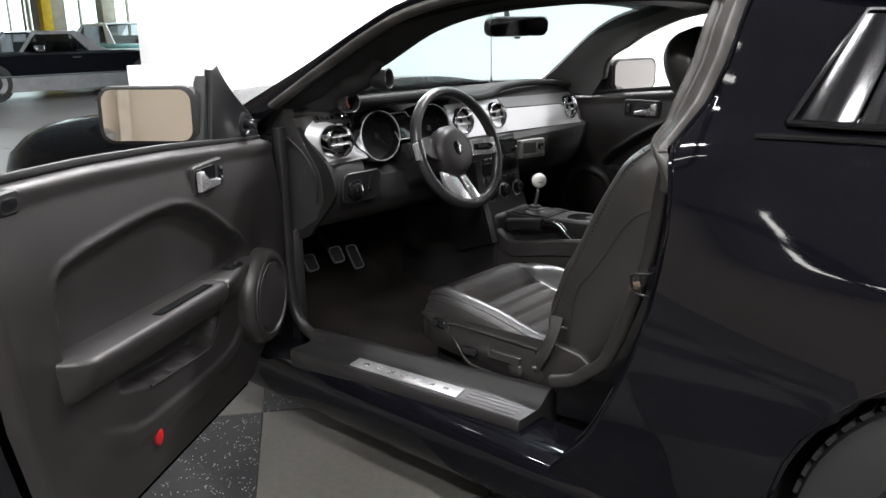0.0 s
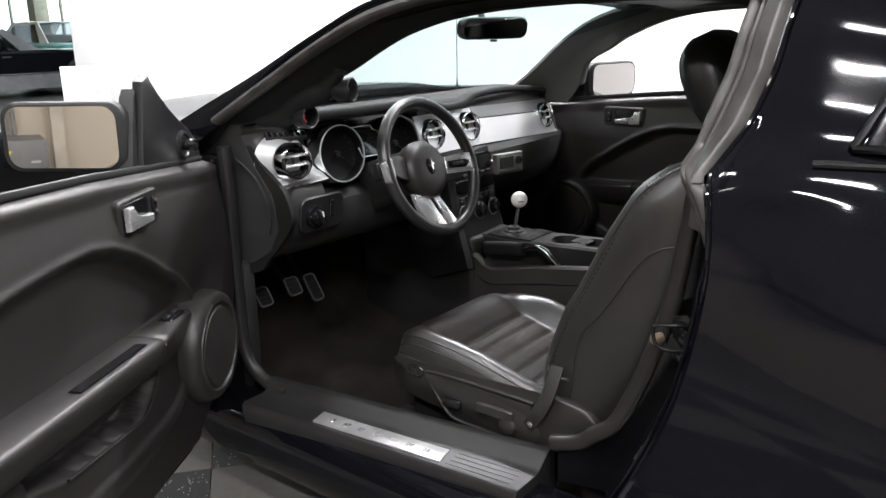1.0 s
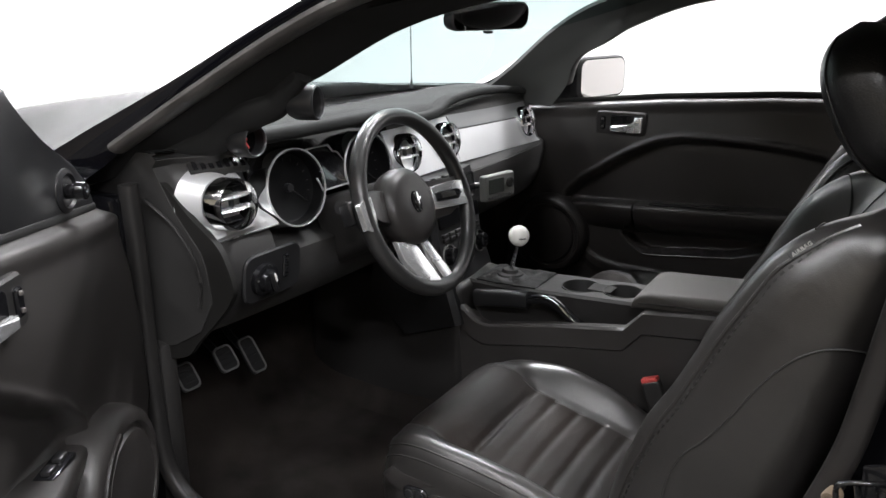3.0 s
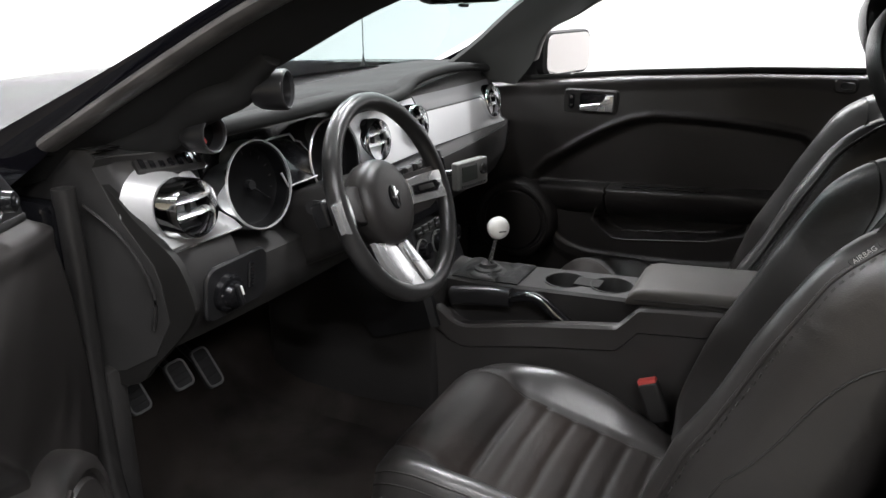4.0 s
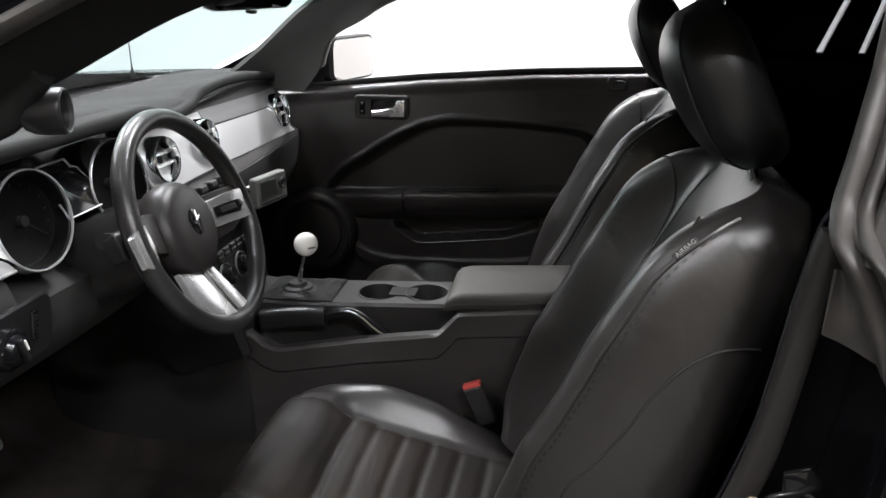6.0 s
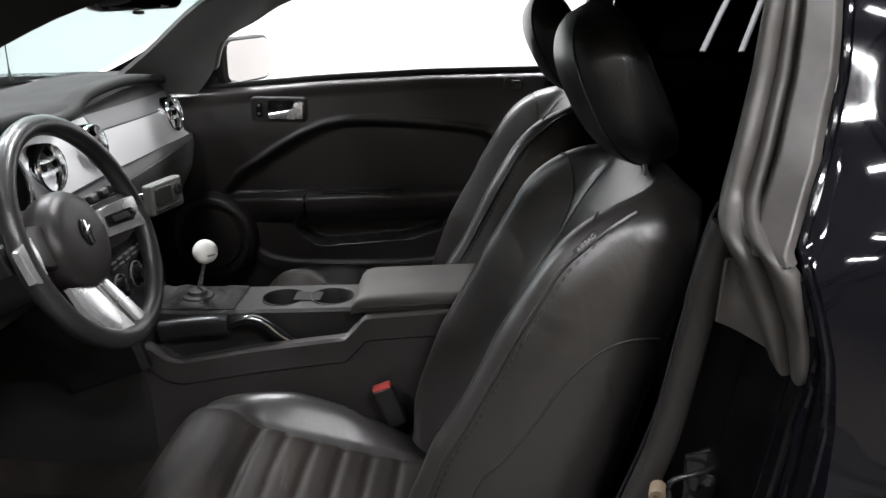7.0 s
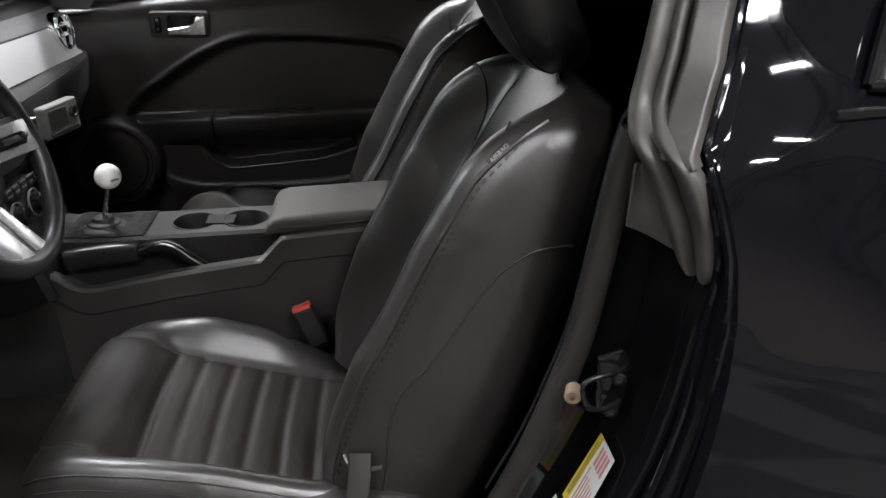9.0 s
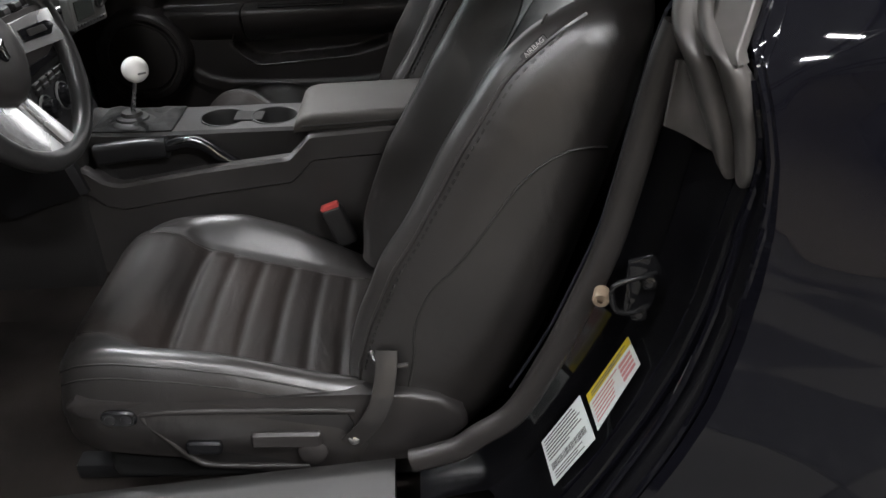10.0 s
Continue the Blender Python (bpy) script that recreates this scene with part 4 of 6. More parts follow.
def brow(y):
    """Height of the padded top edge across the car."""
    g = 0.020 * sstep(0.30, 0.20, abs(y + 0.345))
    return 0.972 + g + 0.010 * sstep(0.12, 0.35, y) * sstep(0.66, 0.5, y)


def curve_x(y):
    return -0.030 * (abs(y - YC) / 0.69) ** 3


FACE = [(0.60, -0.20), (0.63, -0.080), (0.67, -0.010), (0.73, 0.024), (0.79, 0.034), (0.818, 0.030), (0.828, 0.010), (0.88, -0.008), (0.93, -0.026), (0.955, -0.040)]


def face_x(z):
    return along(FACE, z)


def ease(y, z):
    """How far the driver's end of the face falls back, towards the pillar and the dials."""
    return -0.050 * sstep(-0.605, -0.665, y) * sstep(0.825, 0.905, z) - 0.030 * sstep(-0.572, -0.530, y) * (y < -0.50) * sstep(0.838, 0.872, z) - 0.024 * (y < -0.50) * sstep(0.74, 0.815, z) * sstep(0.834, 0.822, z)


bm = bmesh.new()
WELL = [(0.60, -0.20), (0.63, -0.080), (0.67, -0.010), (0.73, 0.020), (0.775, 0.018), (0.792, -0.030), (0.805, -0.085), (0.88, -0.095), (0.93, -0.095), (0.955, -0.080)]
ys = span(YL, -0.532, 14) + span(-0.528, -0.112, 24) + span(-0.104, YR, 42)
rings = []
for y in ys:
    b0 = brow(y)
    face = WELL if -0.530 < y < -0.108 else FACE
    prof = [(-0.45, 0.62), (-0.20, 0.60)] + [(x, z) for z, x in face[1:]] + [(-0.036, b0 - 0.012), (-0.030, b0 - 0.004), (-0.040, b0 + 0.004), (-0.075, b0 + 0.008), (-0.16, b0 + 0.006 - 0.4 * (b0 - 0.972)), (-0.28, 0.974), (-0.40, 0.950)]
    rings.append([V(x + curve_x(y) + (ease(y, z) if face is FACE and z > 0.70 and x > -0.06 else 0), y, z) for x, z in prof])
tops = [[p + V(0, 0, 0.003) for p in r[-6:]] for r in rings]
loft(bm, rings)
body = part("dash_body", bm, DASH, dash, "soft black vinyl dash body", angle=60)


bm = bmesh.new()
loft(bm, tops, closed=False)
bmesh.ops.recalc_face_normals(bm, faces=bm.faces)
bmesh.ops.solidify(bm, geom=bm.faces[:], thickness=0.004)
part("dash_top", bm, DASHTOP, dash, "matt black padded dash top")


def face_strip(name, y0, y1, z0, z1, mat, parent, label="", proud=0.005, ny=24, nz=8, z0b=None, z1b=None, slant=0.0, lean=0.0):
    """A thin panel that follows the dash face."""
    bm = bmesh.new()
    def f(y, t):
        k = (y - y0) / (y1 - y0)
        lo, hi = lerp(z0, z0b if z0b is not None else z0, k), lerp(z1, z1b if z1b is not None else z1, k)
        z = lerp(lo, hi, t)
        y += slant * (1 - k) * (1 - t) - lean * k * t
        return V(face_x(z) + curve_x(y) + ease(y, z) + proud, y, z)
    grid(bm, f, span(y0, y1, ny), span(0, 1, nz))
    bmesh.ops.recalc_face_normals(bm, faces=bm.faces)
    bmesh.ops.solidify(bm, geom=bm.faces[:], thickness=0.004)
    return part(name, bm, mat, parent, label)


drv = face_strip("driver_fascia", -0.672, -0.515, 0.824, 0.908, SILVER, dash, "satin silver driver's fascia panel", z0b=0.832, z1b=0.940, slant=0.014, lean=0.064)


def fascia_edge(y0, z0, y1, z1, r):
    bm = bmesh.new()
    pts = [(lerp(y0, y1, k), lerp(z0, z1, k)) for k in span(0, 1, 10)]
    tube(bm, [V(face_x(z) + curve_x(y) + ease(y, z) + 0.006, y, z) for y, z in pts], r, 6, 0)
    part("fascia_bevel", bm, ALU, drv, "bright bevelled edge")


fascia_edge(-0.658, 0.824, -0.672, 0.908, 0.0024)
fascia_edge(-0.658, 0.824, -0.518, 0.832, 0.0016)
face_strip("centre_fascia", -0.135, 0.150, 0.838, 0.950, SILVER, dash, "satin silver centre fascia")
face_strip("passenger_fascia", 0.152, 0.660, 0.838, 0.915, SILVER, dash, "satin silver passenger fascia", z0b=0.822, z1b=0.895)
face_strip("upper_fascia", 0.155, 0.640, 0.919, 0.952, surf("dark_silver_panel", (0.24, 0.24, 0.245), 0.4, metal=0.6, var=0.05), dash, "darker silver upper fascia", z0b=0.899, z1b=0.938)


def vent(at, axis, r):
    c = Vector(at)
    a = Vector(axis).normalized()
    bm = bmesh.new()
    lathe(bm, c, a, [(-0.062, r * 1.50), (-0.044, r * 1.32), (-0.030, r * 1.19), (-0.020, r * 1.10), (-0.016, r * 1.05), (-0.016, r * 0.98)], 44, hollow=True)
    part("vent_boss", bm, SILVER, dash, "silver vent surround")
    bm = bmesh.new()
    lathe(bm, c, a, [(-0.010, r * 1.05), (0.010, r * 1.035), (0.018, r * 1.025), (0.0245, r * 1.0), (0.0275, r * 0.965), (0.0275, r * 0.93), (0.022, r * 0.90), (0.010, r * 0.875), (-0.006, r * 0.85)], 48, hollow=True)
    ring = part("air_vent", bm, CHROME, dash, "chrome-ringed round air vent")
    bm = bmesh.new()
    lathe(bm, c, a, [(-0.030, 0), (-0.028, r * 0.7), (-0.020, r * 0.875), (0.012, r * 0.875), (0.012, r * 0.84), (-0.016, r * 0.80), (-0.022, r * 0.5), (-0.022, 0)], 36)
    part("vent_bowl", bm, GAUGE, ring)
    ax, s, t = frame_of(a)
    tip = Matrix((a, s, t)).transposed() @ Euler((0, radians(24), 0)).to_matrix()
    for h in (0.34, -0.16):
        half = r * 0.85 * math.sqrt(1 - h * h)
        bm = bmesh.new()
        rings = []
        for k in span(-1, 1, 10):
            w = 0.0105 * (1 - 0.35 * k * k)
            o = c + a * 0.010 + t * (r * h) + s * (half * k)
            rings.append([o + tip @ V(w * p, 0, 0.0030 * q) for p, q in ((-1, 0), (-0.5, 0.9), (0.5, 1), (1, 0.3), (1, -0.4), (0.5, -1), (-0.5, -0.9))])
        loft(bm, rings)
        part("vent_slat", bm, ALU, ring, "satin silver vent blade")
    for h in (-0.62, 0.74):
        half = r * 0.84 * math.sqrt(1 - h * h)
        bm = bmesh.new()
        box(bm, c + a * 0.0 + t * r * h, (0.016, 2 * half, 0.003), tip, 0.001)
        part("vent_slat", bm, SATIN, ring)
    bm = bmesh.new()
    box(bm, c + a * 0.012 - s * r * 0.10 + t * r * 0.09, (0.010, 0.007, r * 0.42), Matrix((a, s, t)).transposed(), 0.003)
    part("vent_tab", bm, SATIN, ring)


GAUGE = surf("gauge_black", (0.0035, 0.0035, 0.004), 0.6, spec=0.15)
for p, ax in (((-0.016, -0.625, 0.891), (1, -0.05, 0.10)), ((-0.014, -0.081, 0.894), (1, -0.05, 0.12)), ((-0.016, 0.104, 0.896), (1, -0.05, 0.12)), ((-0.026, 0.584, 0.883), (1, -0.05, 0.12))):
    vent(p, ax, 0.0445)

# demister slots beside the pillar
DMR = Euler((0, radians(26), radians(-28))).to_matrix()
bm = bmesh.new()
box(bm, (-0.062, -0.598, 0.948), (0.034, 0.105, 0.014), DMR, 0.005)
dv = part("demister_bezel", bm, TRIM2, dash, "black demister outlet")
for k in range(7):
    bm = bmesh.new()
    box(bm, V(-0.062, -0.598, 0.948) + DMR @ V(0.0, -0.042 + 0.014 * k, 0.0075), (0.026, 0.008, 0.004), DMR, 0.001)
    part("demister_slot", bm, GLOSSB, dv)

# instrument cluster
bm = bmesh.new()
slab(bm, [V(-0.062, y, z) for y, z in ((-0.535, 0.815), (-0.105, 0.815), (-0.112, 0.955), (-0.19, 0.975), (-0.45, 0.975), (-0.525, 0.955))], (1, 0, 0), 0.03, 0.006)
cl = part("instrument_panel", bm, GLOSSB, dash, "black recessed instrument panel")
AX_G = V(1, -0.10, 0.16).normalized()
# chrome line over and under the message window between the two dials
for line in ([(-0.058, -0.400, 0.938), (-0.058, -0.378, 0.9415), (-0.058, -0.336, 0.943), (-0.058, -0.294, 0.942)], [(-0.058, -0.294, 0.942), (-0.056, -0.284, 0.930), (-0.052, -0.276, 0.912), (-0.048, -0.262, 0.902), (-0.046, -0.248, 0.898)],
             [(0.002, -0.388, 0.870), (0.000, -0.340, 0.869), (-0.002, -0.293, 0.868)], [(0.002, -0.388, 0.870), (-0.002, -0.392, 0.884), (-0.006, -0.396, 0.896)]):
    bm = bmesh.new()
    tube(bm, [V(*p) for p in line], 0.0021, 6, 3)
    part("cluster_trim", bm, LIP, cl, "thin chrome cluster trim")
bm = bmesh.new()
slab(bm, [V(x, y, z) for x, y, z in ((-0.004, -0.386, 0.868), (-0.006, -0.295, 0.867), (-0.060, -0.286, 0.930), (-0.064, -0.296, 0.941), (-0.064, -0.385, 0.941))], (0.76, 0, 0.64), 0.005, 0.001)
part("message_window", bm, GLOSSB, cl, "dark message window")
for y in (-0.454, -0.220):
    c = V(-0.036, y, 0.884)
    a = AX_G
    bm = bmesh.new()
    lathe(bm, c, a, [(-0.034, 0.081), (-0.010, 0.079), (0.010, 0.0775), (0.026, 0.0762), (0.0325, 0.0748), (0.0335, 0.0734), (0.032, 0.0720), (0.028, 0.0712), (0.0, 0.068)], 64, hollow=True)
    g = part("gauge_ring", bm, CHROME, cl, "deep chrome gauge ring")
    bm = bmesh.new()
    lathe(bm, c, a, [(0.0310, 0.0756), (0.0335, 0.0752), (0.0347, 0.0740), (0.0343, 0.0726), (0.0315, 0.0718)], 64, hollow=True)
    part("gauge_lip", bm, LIP, g, "bright satin chrome lip")
    bm = bmesh.new()
    lathe(bm, c, a, [(-0.012, 0), (-0.012, 0.066), (0.010, 0.0695), (0.0285, 0.0712), (0.0285, 0.0692), (0.006, 0.0655), (0.004, 0.062), (0.004, 0.0)], 56)
    part("gauge_face", bm, GAUGE, g, "black unlit gauge face")
    ax, s, t = frame_of(a)
    for k in range(13):
        an = radians(215 - 250 * k / 12)
        bm = bmesh.new()
        d = s * -math.cos(an) + t * math.sin(an)
        box(bm, c + a * 0.0045 + d * 0.054, (0.001, 0.0012, 0.006), Matrix((ax, d.cross(ax), d)).transposed())
        part("gauge_tick", bm, TRIM, g)
    bm = bmesh.new()
    d = s * 0.77 - t * 0.64
    sweep(bm, [c + a * 0.010 - d * 0.010, c + a * 0.010 + d * 0.046], circle(0.0014, 0.0014, 5))
    lathe(bm, c, a, [(0.004, 0.009), (0.014, 0.008), (0.014, 0)], 14)
    part("gauge_needle", bm, SATIN, g)
# brow lip over the instruments
bm = bmesh.new()
path = [V(-0.012 + curve_x(y), y, brow(y) + 0.002) for y in span(-0.60, -0.10, 24)]
sweep(bm, path, round_rect(0.050, 0.026, 0.011, 4))
part("cluster_brow", bm, DASHTOP, dash, "padded cluster brow")
bm = bmesh.new()
path = smooth_path([V(-0.010, -0.10, 0.985), V(-0.03, 0.0, 0.965), V(-0.04, 0.10, 0.966), V(-0.055, 0.20, 0.985), V(-0.055, 0.35, 0.992), V(-0.055, 0.50, 0.985), V(-0.060, 0.64, 0.968)], 6)
sweep(bm, path, round_rect(0.045, 0.022, 0.010, 4))
part("passenger_brow", bm, DASHTOP, dash, "padded passenger brow")

# head lamp switch
hp = V(0.024, -0.572, 0.758)
bm = bmesh.new()
plate(bm, hp - V(0.002, 0, 0), (1, 0, -0.12), 0.150, 0.092, 0.024, 0.006, 0.003)
hl = part("lamp_switch_plate", bm, SATIN, dash, "black headlamp switch plate")
bm = bmesh.new()
lathe(bm, hp + V(0.003, -0.028, -0.004), (1, 0, -0.12), [(0, 0.031), (0.010, 0.030), (0.012, 0.027), (0.012, 0.022), (0.022, 0.020), (0.024, 0.016), (0.024, 0)], 36)
k1 = part("lamp_knob", bm, GLOSSB, hl, "round black headlamp knob")
bm = bmesh.new()
box(bm, hp + V(0.029, -0.028, -0.004), (0.010, 0.008, 0.038), Euler((0.3, 0, 0)).to_matrix(), 0.003)
part("knob_grip", bm, SATIN, k1)
bm = bmesh.new()
box(bm, hp + V(0.035, -0.028, 0.004), (0.002, 0.003, 0.016), Euler((0.3, 0, 0)).to_matrix())
part("knob_mark", bm, KNOB, k1)
for k in range(4):
    an = radians(50 + 40 * k)
    bm = bmesh.new()
    box(bm, hp + V(0.0155, -0.028 + 0.0245 * math.cos(an), -0.004 + 0.0245 * math.sin(an)), (0.001, 0.004, 0.003))
    part("knob_legend", bm, SEAL, k1)
bm = bmesh.new()
plate(bm, hp + V(0.003, 0.030, 0.006), (1, 0, -0.12), 0.014, 0.046, 0.004, 0.006, 0.002)
dm = part("dimmer_slot", bm, GLOSSB, hl)
for k in range(6):
    bm = bmesh.new()
    box(bm, hp + V(0.010, 0.030, -0.010 + 0.006 * k), (0.003, 0.008, 0.003))
    part("dimmer_ridge", bm, SATIN, dm)

# dash end cap
bm = bmesh.new()
cap = [(-0.30, 0.945), (-0.15, 0.945), (-0.100, 0.925), (-0.050, 0.880), (0.008, 0.838), (0.030, 0.806), (0.043, 0.764), (0.032, 0.737), (0.012, 0.712), (-0.050, 0.650), (-0.110, 0.603), (-0.30, 0.58)]
slab(bm, smooth_path([V(x, -0.688, z) for x, z in cap], 5), (0, -1, 0), 0.012, 0.0)
ec = part("end_cap", bm, CAPB, dash, "removable dark dash end cap")
bm = bmesh.new()
tube(bm, smooth_path([V(x, -0.700, z) for x, z in ((-0.14, 0.90), (-0.075, 0.862), (-0.035, 0.815), (-0.020, 0.770), (-0.030, 0.72))], 5), 0.003, 6, 0)
part("cap_seam", bm, TRIM2, ec)

# glove box
bm = bmesh.new()
grid(bm, lambda y, t: V(face_x(lerp(0.665, 0.812, t)) + curve_x(y) + 0.006, y, lerp(0.665, 0.812, t)), span(0.17, 0.64, 16), span(0, 1, 8))
bmesh.ops.recalc_face_normals(bm, faces=bm.faces)
bmesh.ops.solidify(bm, geom=bm.faces[:], thickness=0.006)
part("glove_box", bm, DASH, dash, "black glove box lid")

# centre stack
bm = bmesh.new()
prof = [(0.052, 0.835), (0.060, 0.80), (0.085, 0.66), (0.110, 0.60), (0.140, 0.50), (0.0, 0.45), (-0.10, 0.55), (-0.05, 0.83)]
loft(bm, [[V(x - 0.012 * (abs(y - 0.03) > 0.105), y, z) for x, z in prof] for y in (-0.085, -0.072, 0.03, 0.135, 0.148)])
st = part("radio_console", bm, SATIN, dash, "black centre stack with radio and climate knobs")


def on_stack(y, z, out=0.0):
    x = along([(0.50, 0.140), (0.60, 0.110), (0.66, 0.085), (0.80, 0.060), (0.835, 0.052)], z)
    return V(x + out, y, z)


SN = V(1, 0, 0.18)
for z, w, h in ((0.800, 0.19, 0.05), (0.735, 0.19, 0.036)):
    bm = bmesh.new()
    plate(bm, on_stack(0.03, z, -0.003), SN, w, h, 0.006, 0.008, 0.002)
    part("radio_panel", bm, GLOSSB, st)
for z in (0.765, 0.700, 0.69):
    for k in range(6):
        bm = bmesh.new()
        plate(bm, on_stack(-0.045 + 0.030 * k, z, -0.002), SN, 0.024, 0.010, 0.002, 0.008, 0.002)
        part("button", bm, TRIM2, st)
for y in (-0.045, 0.03, 0.105):
    bm = bmesh.new()
    lathe(bm, on_stack(y, 0.655, -0.002), SN, [(0, 0.026), (0.006, 0.025), (0.008, 0.020), (0.022, 0.018), (0.024, 0.014), (0.024, 0)], 28)
    kn = part("climate_knob", bm, GLOSSB, st, "round black climate knob")
    bm = bmesh.new()
    lathe(bm, on_stack(y, 0.655, 0.002), SN, [(0, 0.0275), (0.004, 0.0275), (0.004, 0.0255), (0, 0.0255)], 28)
    part("knob_ring", bm, UNITGREY, kn)
for k in range(3):
    bm = bmesh.new()
    plate(bm, V(0.046, -0.045 + 0.045 * k, 0.828), (1, 0, 0.3), 0.030, 0.016, 0.004, 0.018, 0.004)
    part("toggle_switch", bm, TRIM2, st)

# add-on radio receiver on a bracket
rc = V(0.122, 0.150, 0.787)
rn = V(0.97, -0.24, 0.05)
unit = thing("radio_receiver", rc, "small grey radio receiver with a dark screen, bracketed beside the dash", "radio")
bm = bmesh.new()
plate(bm, rc - rn.normalized() * 0.016, rn, 0.112, 0.064, 0.006, 0.018, 0.003)
ub = part("receiver_body", bm, UNITGREY, unit)
a, s, t = frame_of(rn)
bm = bmesh.new()
plate(bm, rc + a * 0.001 - s * 0.014 + t * 0.004, rn, 0.056, 0.036, 0.002, 0.003, 0.001)
part("screen", bm, SCREEN, ub, "unlit dark screen")
bm = bmesh.new()
lathe(bm, rc + a * 0.001 + s * 0.036 + t * 0.006, rn, [(0, 0.013), (0.006, 0.012), (0.007, 0.008), (0.004, 0.006), (0.004, 0)], 24)
part("dial", bm, TRIM2, ub)
for k in range(9):
    bm = bmesh.new()
    plate(bm, rc + a * 0.001 + s * (-0.042 + 0.0105 * k) - t * 0.024, rn, 0.007, 0.006, 0.001, 0.003, 0.0008)
    part("preset_button", bm, TRIM2, ub)
bm = bmesh.new()
tube(bm, [rc - a * 0.015, rc - a * 0.05 - s * 0.02, V(0.03, 0.12, 0.78)], 0.008, 8, 4)
part("bracket", bm, SATIN, unit)

# gauge pods on the driver's pillar
pods = thing("gauge_pod", (0.03, -0.59, 1.0), "black pillar pod with two small round gauges", "gauge pod")
bm = bmesh.new()
path = smooth_path([V(-0.22, -0.672, 0.950), V(-0.15, -0.645, 0.972), V(-0.10, -0.622, 0.988), V(-0.055, -0.605, 1.002), V(-0.02, -0.602, 1.028), V(0.03, -0.600, 1.050), V(0.07, -0.586, 1.066), V(0.10, -0.588, 1.092), V(0.14, -0.596, 1.118)], 6)
sweep(bm, path, circle(0.032, 0.027, 16), up=(0, 1, 0.3), scale=lambda t: 0.50 + 0.50 * math.sin(math.pi * min(1, t * 0.9 + 0.08)))
part("pod_body", bm, DASHTOP, pods, "moulded black pod body")
for c, face, a in ((V(0.012, -0.592, 0.999), GAUGE, V(0.99, 0.05, 0.04)), (V(0.124, -0.562, 1.066), PAPER, V(0.95, 0.30, 0.04))):
    a.normalize()
    bm = bmesh.new()
    lathe(bm, c, a, [(-0.034, 0.022), (-0.024, 0.0270), (-0.012, 0.0285), (0.010, 0.0292), (0.0135, 0.0284), (0.0145, 0.0268), (0.012, 0.0256), (-0.010, 0.0250), (-0.012, 0)], 40)
    gb = part("gauge_body", bm, SATIN, pods, "small black round gauge")
    bm = bmesh.new()
    lathe(bm, c, a, [(0.0105, 0.0258), (0.0150, 0.0272), (0.0155, 0.0262), (0.0145, 0.0250), (0.0100, 0.0246)], 40, hollow=True)
    part("gauge_bezel", bm, RIM, gb, "thin dark metal bezel")
    bm = bmesh.new()
    lathe(bm, c, a, [(-0.011, 0.0247), (-0.0085, 0.0247), (-0.0085, 0)], 28)
    part("gauge_dial", bm, face, gb, "black dial with a red display" if face is GAUGE else "pale dial")
    ax, s, t = frame_of(a)
    bm = bmesh.new()
    if face is GAUGE:
        box(bm, c - a * 0.0078 - s * 0.004 + t * 0.004, (0.001, 0.010, 0.012), (Matrix((ax, s, t)).transposed() @ Euler((0.6, 0, 0)).to_matrix()))
        box(bm, c - a * 0.0078 + s * 0.002 - t * 0.008, (0.001, 0.003, 0.016), (Matrix((ax, s, t)).transposed() @ Euler((0.6, 0, 0)).to_matrix()))
    else:
        box(bm, c - a * 0.0078 + s * 0.004 + t * 0.002, (0.001, 0.002, 0.026), (Matrix((ax, s, t)).transposed() @ Euler((0.6, 0, 0)).to_matrix()))
    part("needle", bm, REDP if face is GAUGE else INK, gb, "red needle and display" if face is GAUGE else "dark needle")

# ---- steering wheel ----
TILT_W = radians(21.4)
WC = V(0.168, -0.303, 0.850)
WN = V(math.cos(TILT_W), 0, math.sin(TILT_W))
WS = V(0, 1, 0)
WU = WN.cross(WS) * -1
WU = V(-math.sin(TILT_W), 0, math.cos(TILT_W))
steer = thing("steering_wheel", WC, "black leather three-spoke steering wheel with silver spokes", "steering wheel")


def WP(s, u, n=0.0):
    return WC + WS * s + WU * u + WN * n


bm = bmesh.new()
R = 0.1735
ringpts = [WP(R * math.sin(k), R * math.cos(k)) for k in (2 * math.pi * i / 72 for i in range(72))]
sweep(bm, ringpts, circle(0.0155, 0.0165, 14), up=tuple(WN), closed=True)
rim = part("wheel_rim", bm, surf("wheel_leather", (0.021, 0.0205, 0.0205), 0.30, var=0.15, bump=0.3, bscale=500, kind="voronoi"), steer, "smooth worn black leather rim")
# hub
bm = bmesh.new()
rings = []
for n, k in ((-0.075, 0.75), (-0.055, 0.95), (-0.036, 1.0), (-0.020, 0.97), (-0.010, 0.89), (-0.005, 0.72), (-0.003, 0.36), (-0.003, 0.02)):
    ring = []
    for i in range(40):
        an = 2 * math.pi * i / 40
        x, y = 0.079 * math.cos(an), 0.080 * math.sin(an)
        if y < 0:
            x *= 1 - 0.10 * (-y / 0.077) ** 2
        ring.append(WP(x * k, y * k - 0.004, n))
    rings.append(ring)
loft(bm, rings)
hub = part("airbag_cover", bm, TRIM, steer, "rounded black airbag cover")
bm = bmesh.new()
lathe(bm, WP(0, 0.0, -0.006), WN, [(0, 0.0225), (0.004, 0.022), (0.005, 0.019), (0.0045, 0)], 28)
for v in bm.verts:
    d = v.co - WP(0, 0, -0.006)
    v.co -= WS * d.dot(WS) * 0.30
bd = part("badge_disc", bm, GLOSSB, hub, "oval black badge")
bm = bmesh.new()
box(bm, WP(0.001, 0.0, 0.001), (0.003, 0.009, 0.038), Matrix((WN, WS, WU)).transposed(), 0.001)
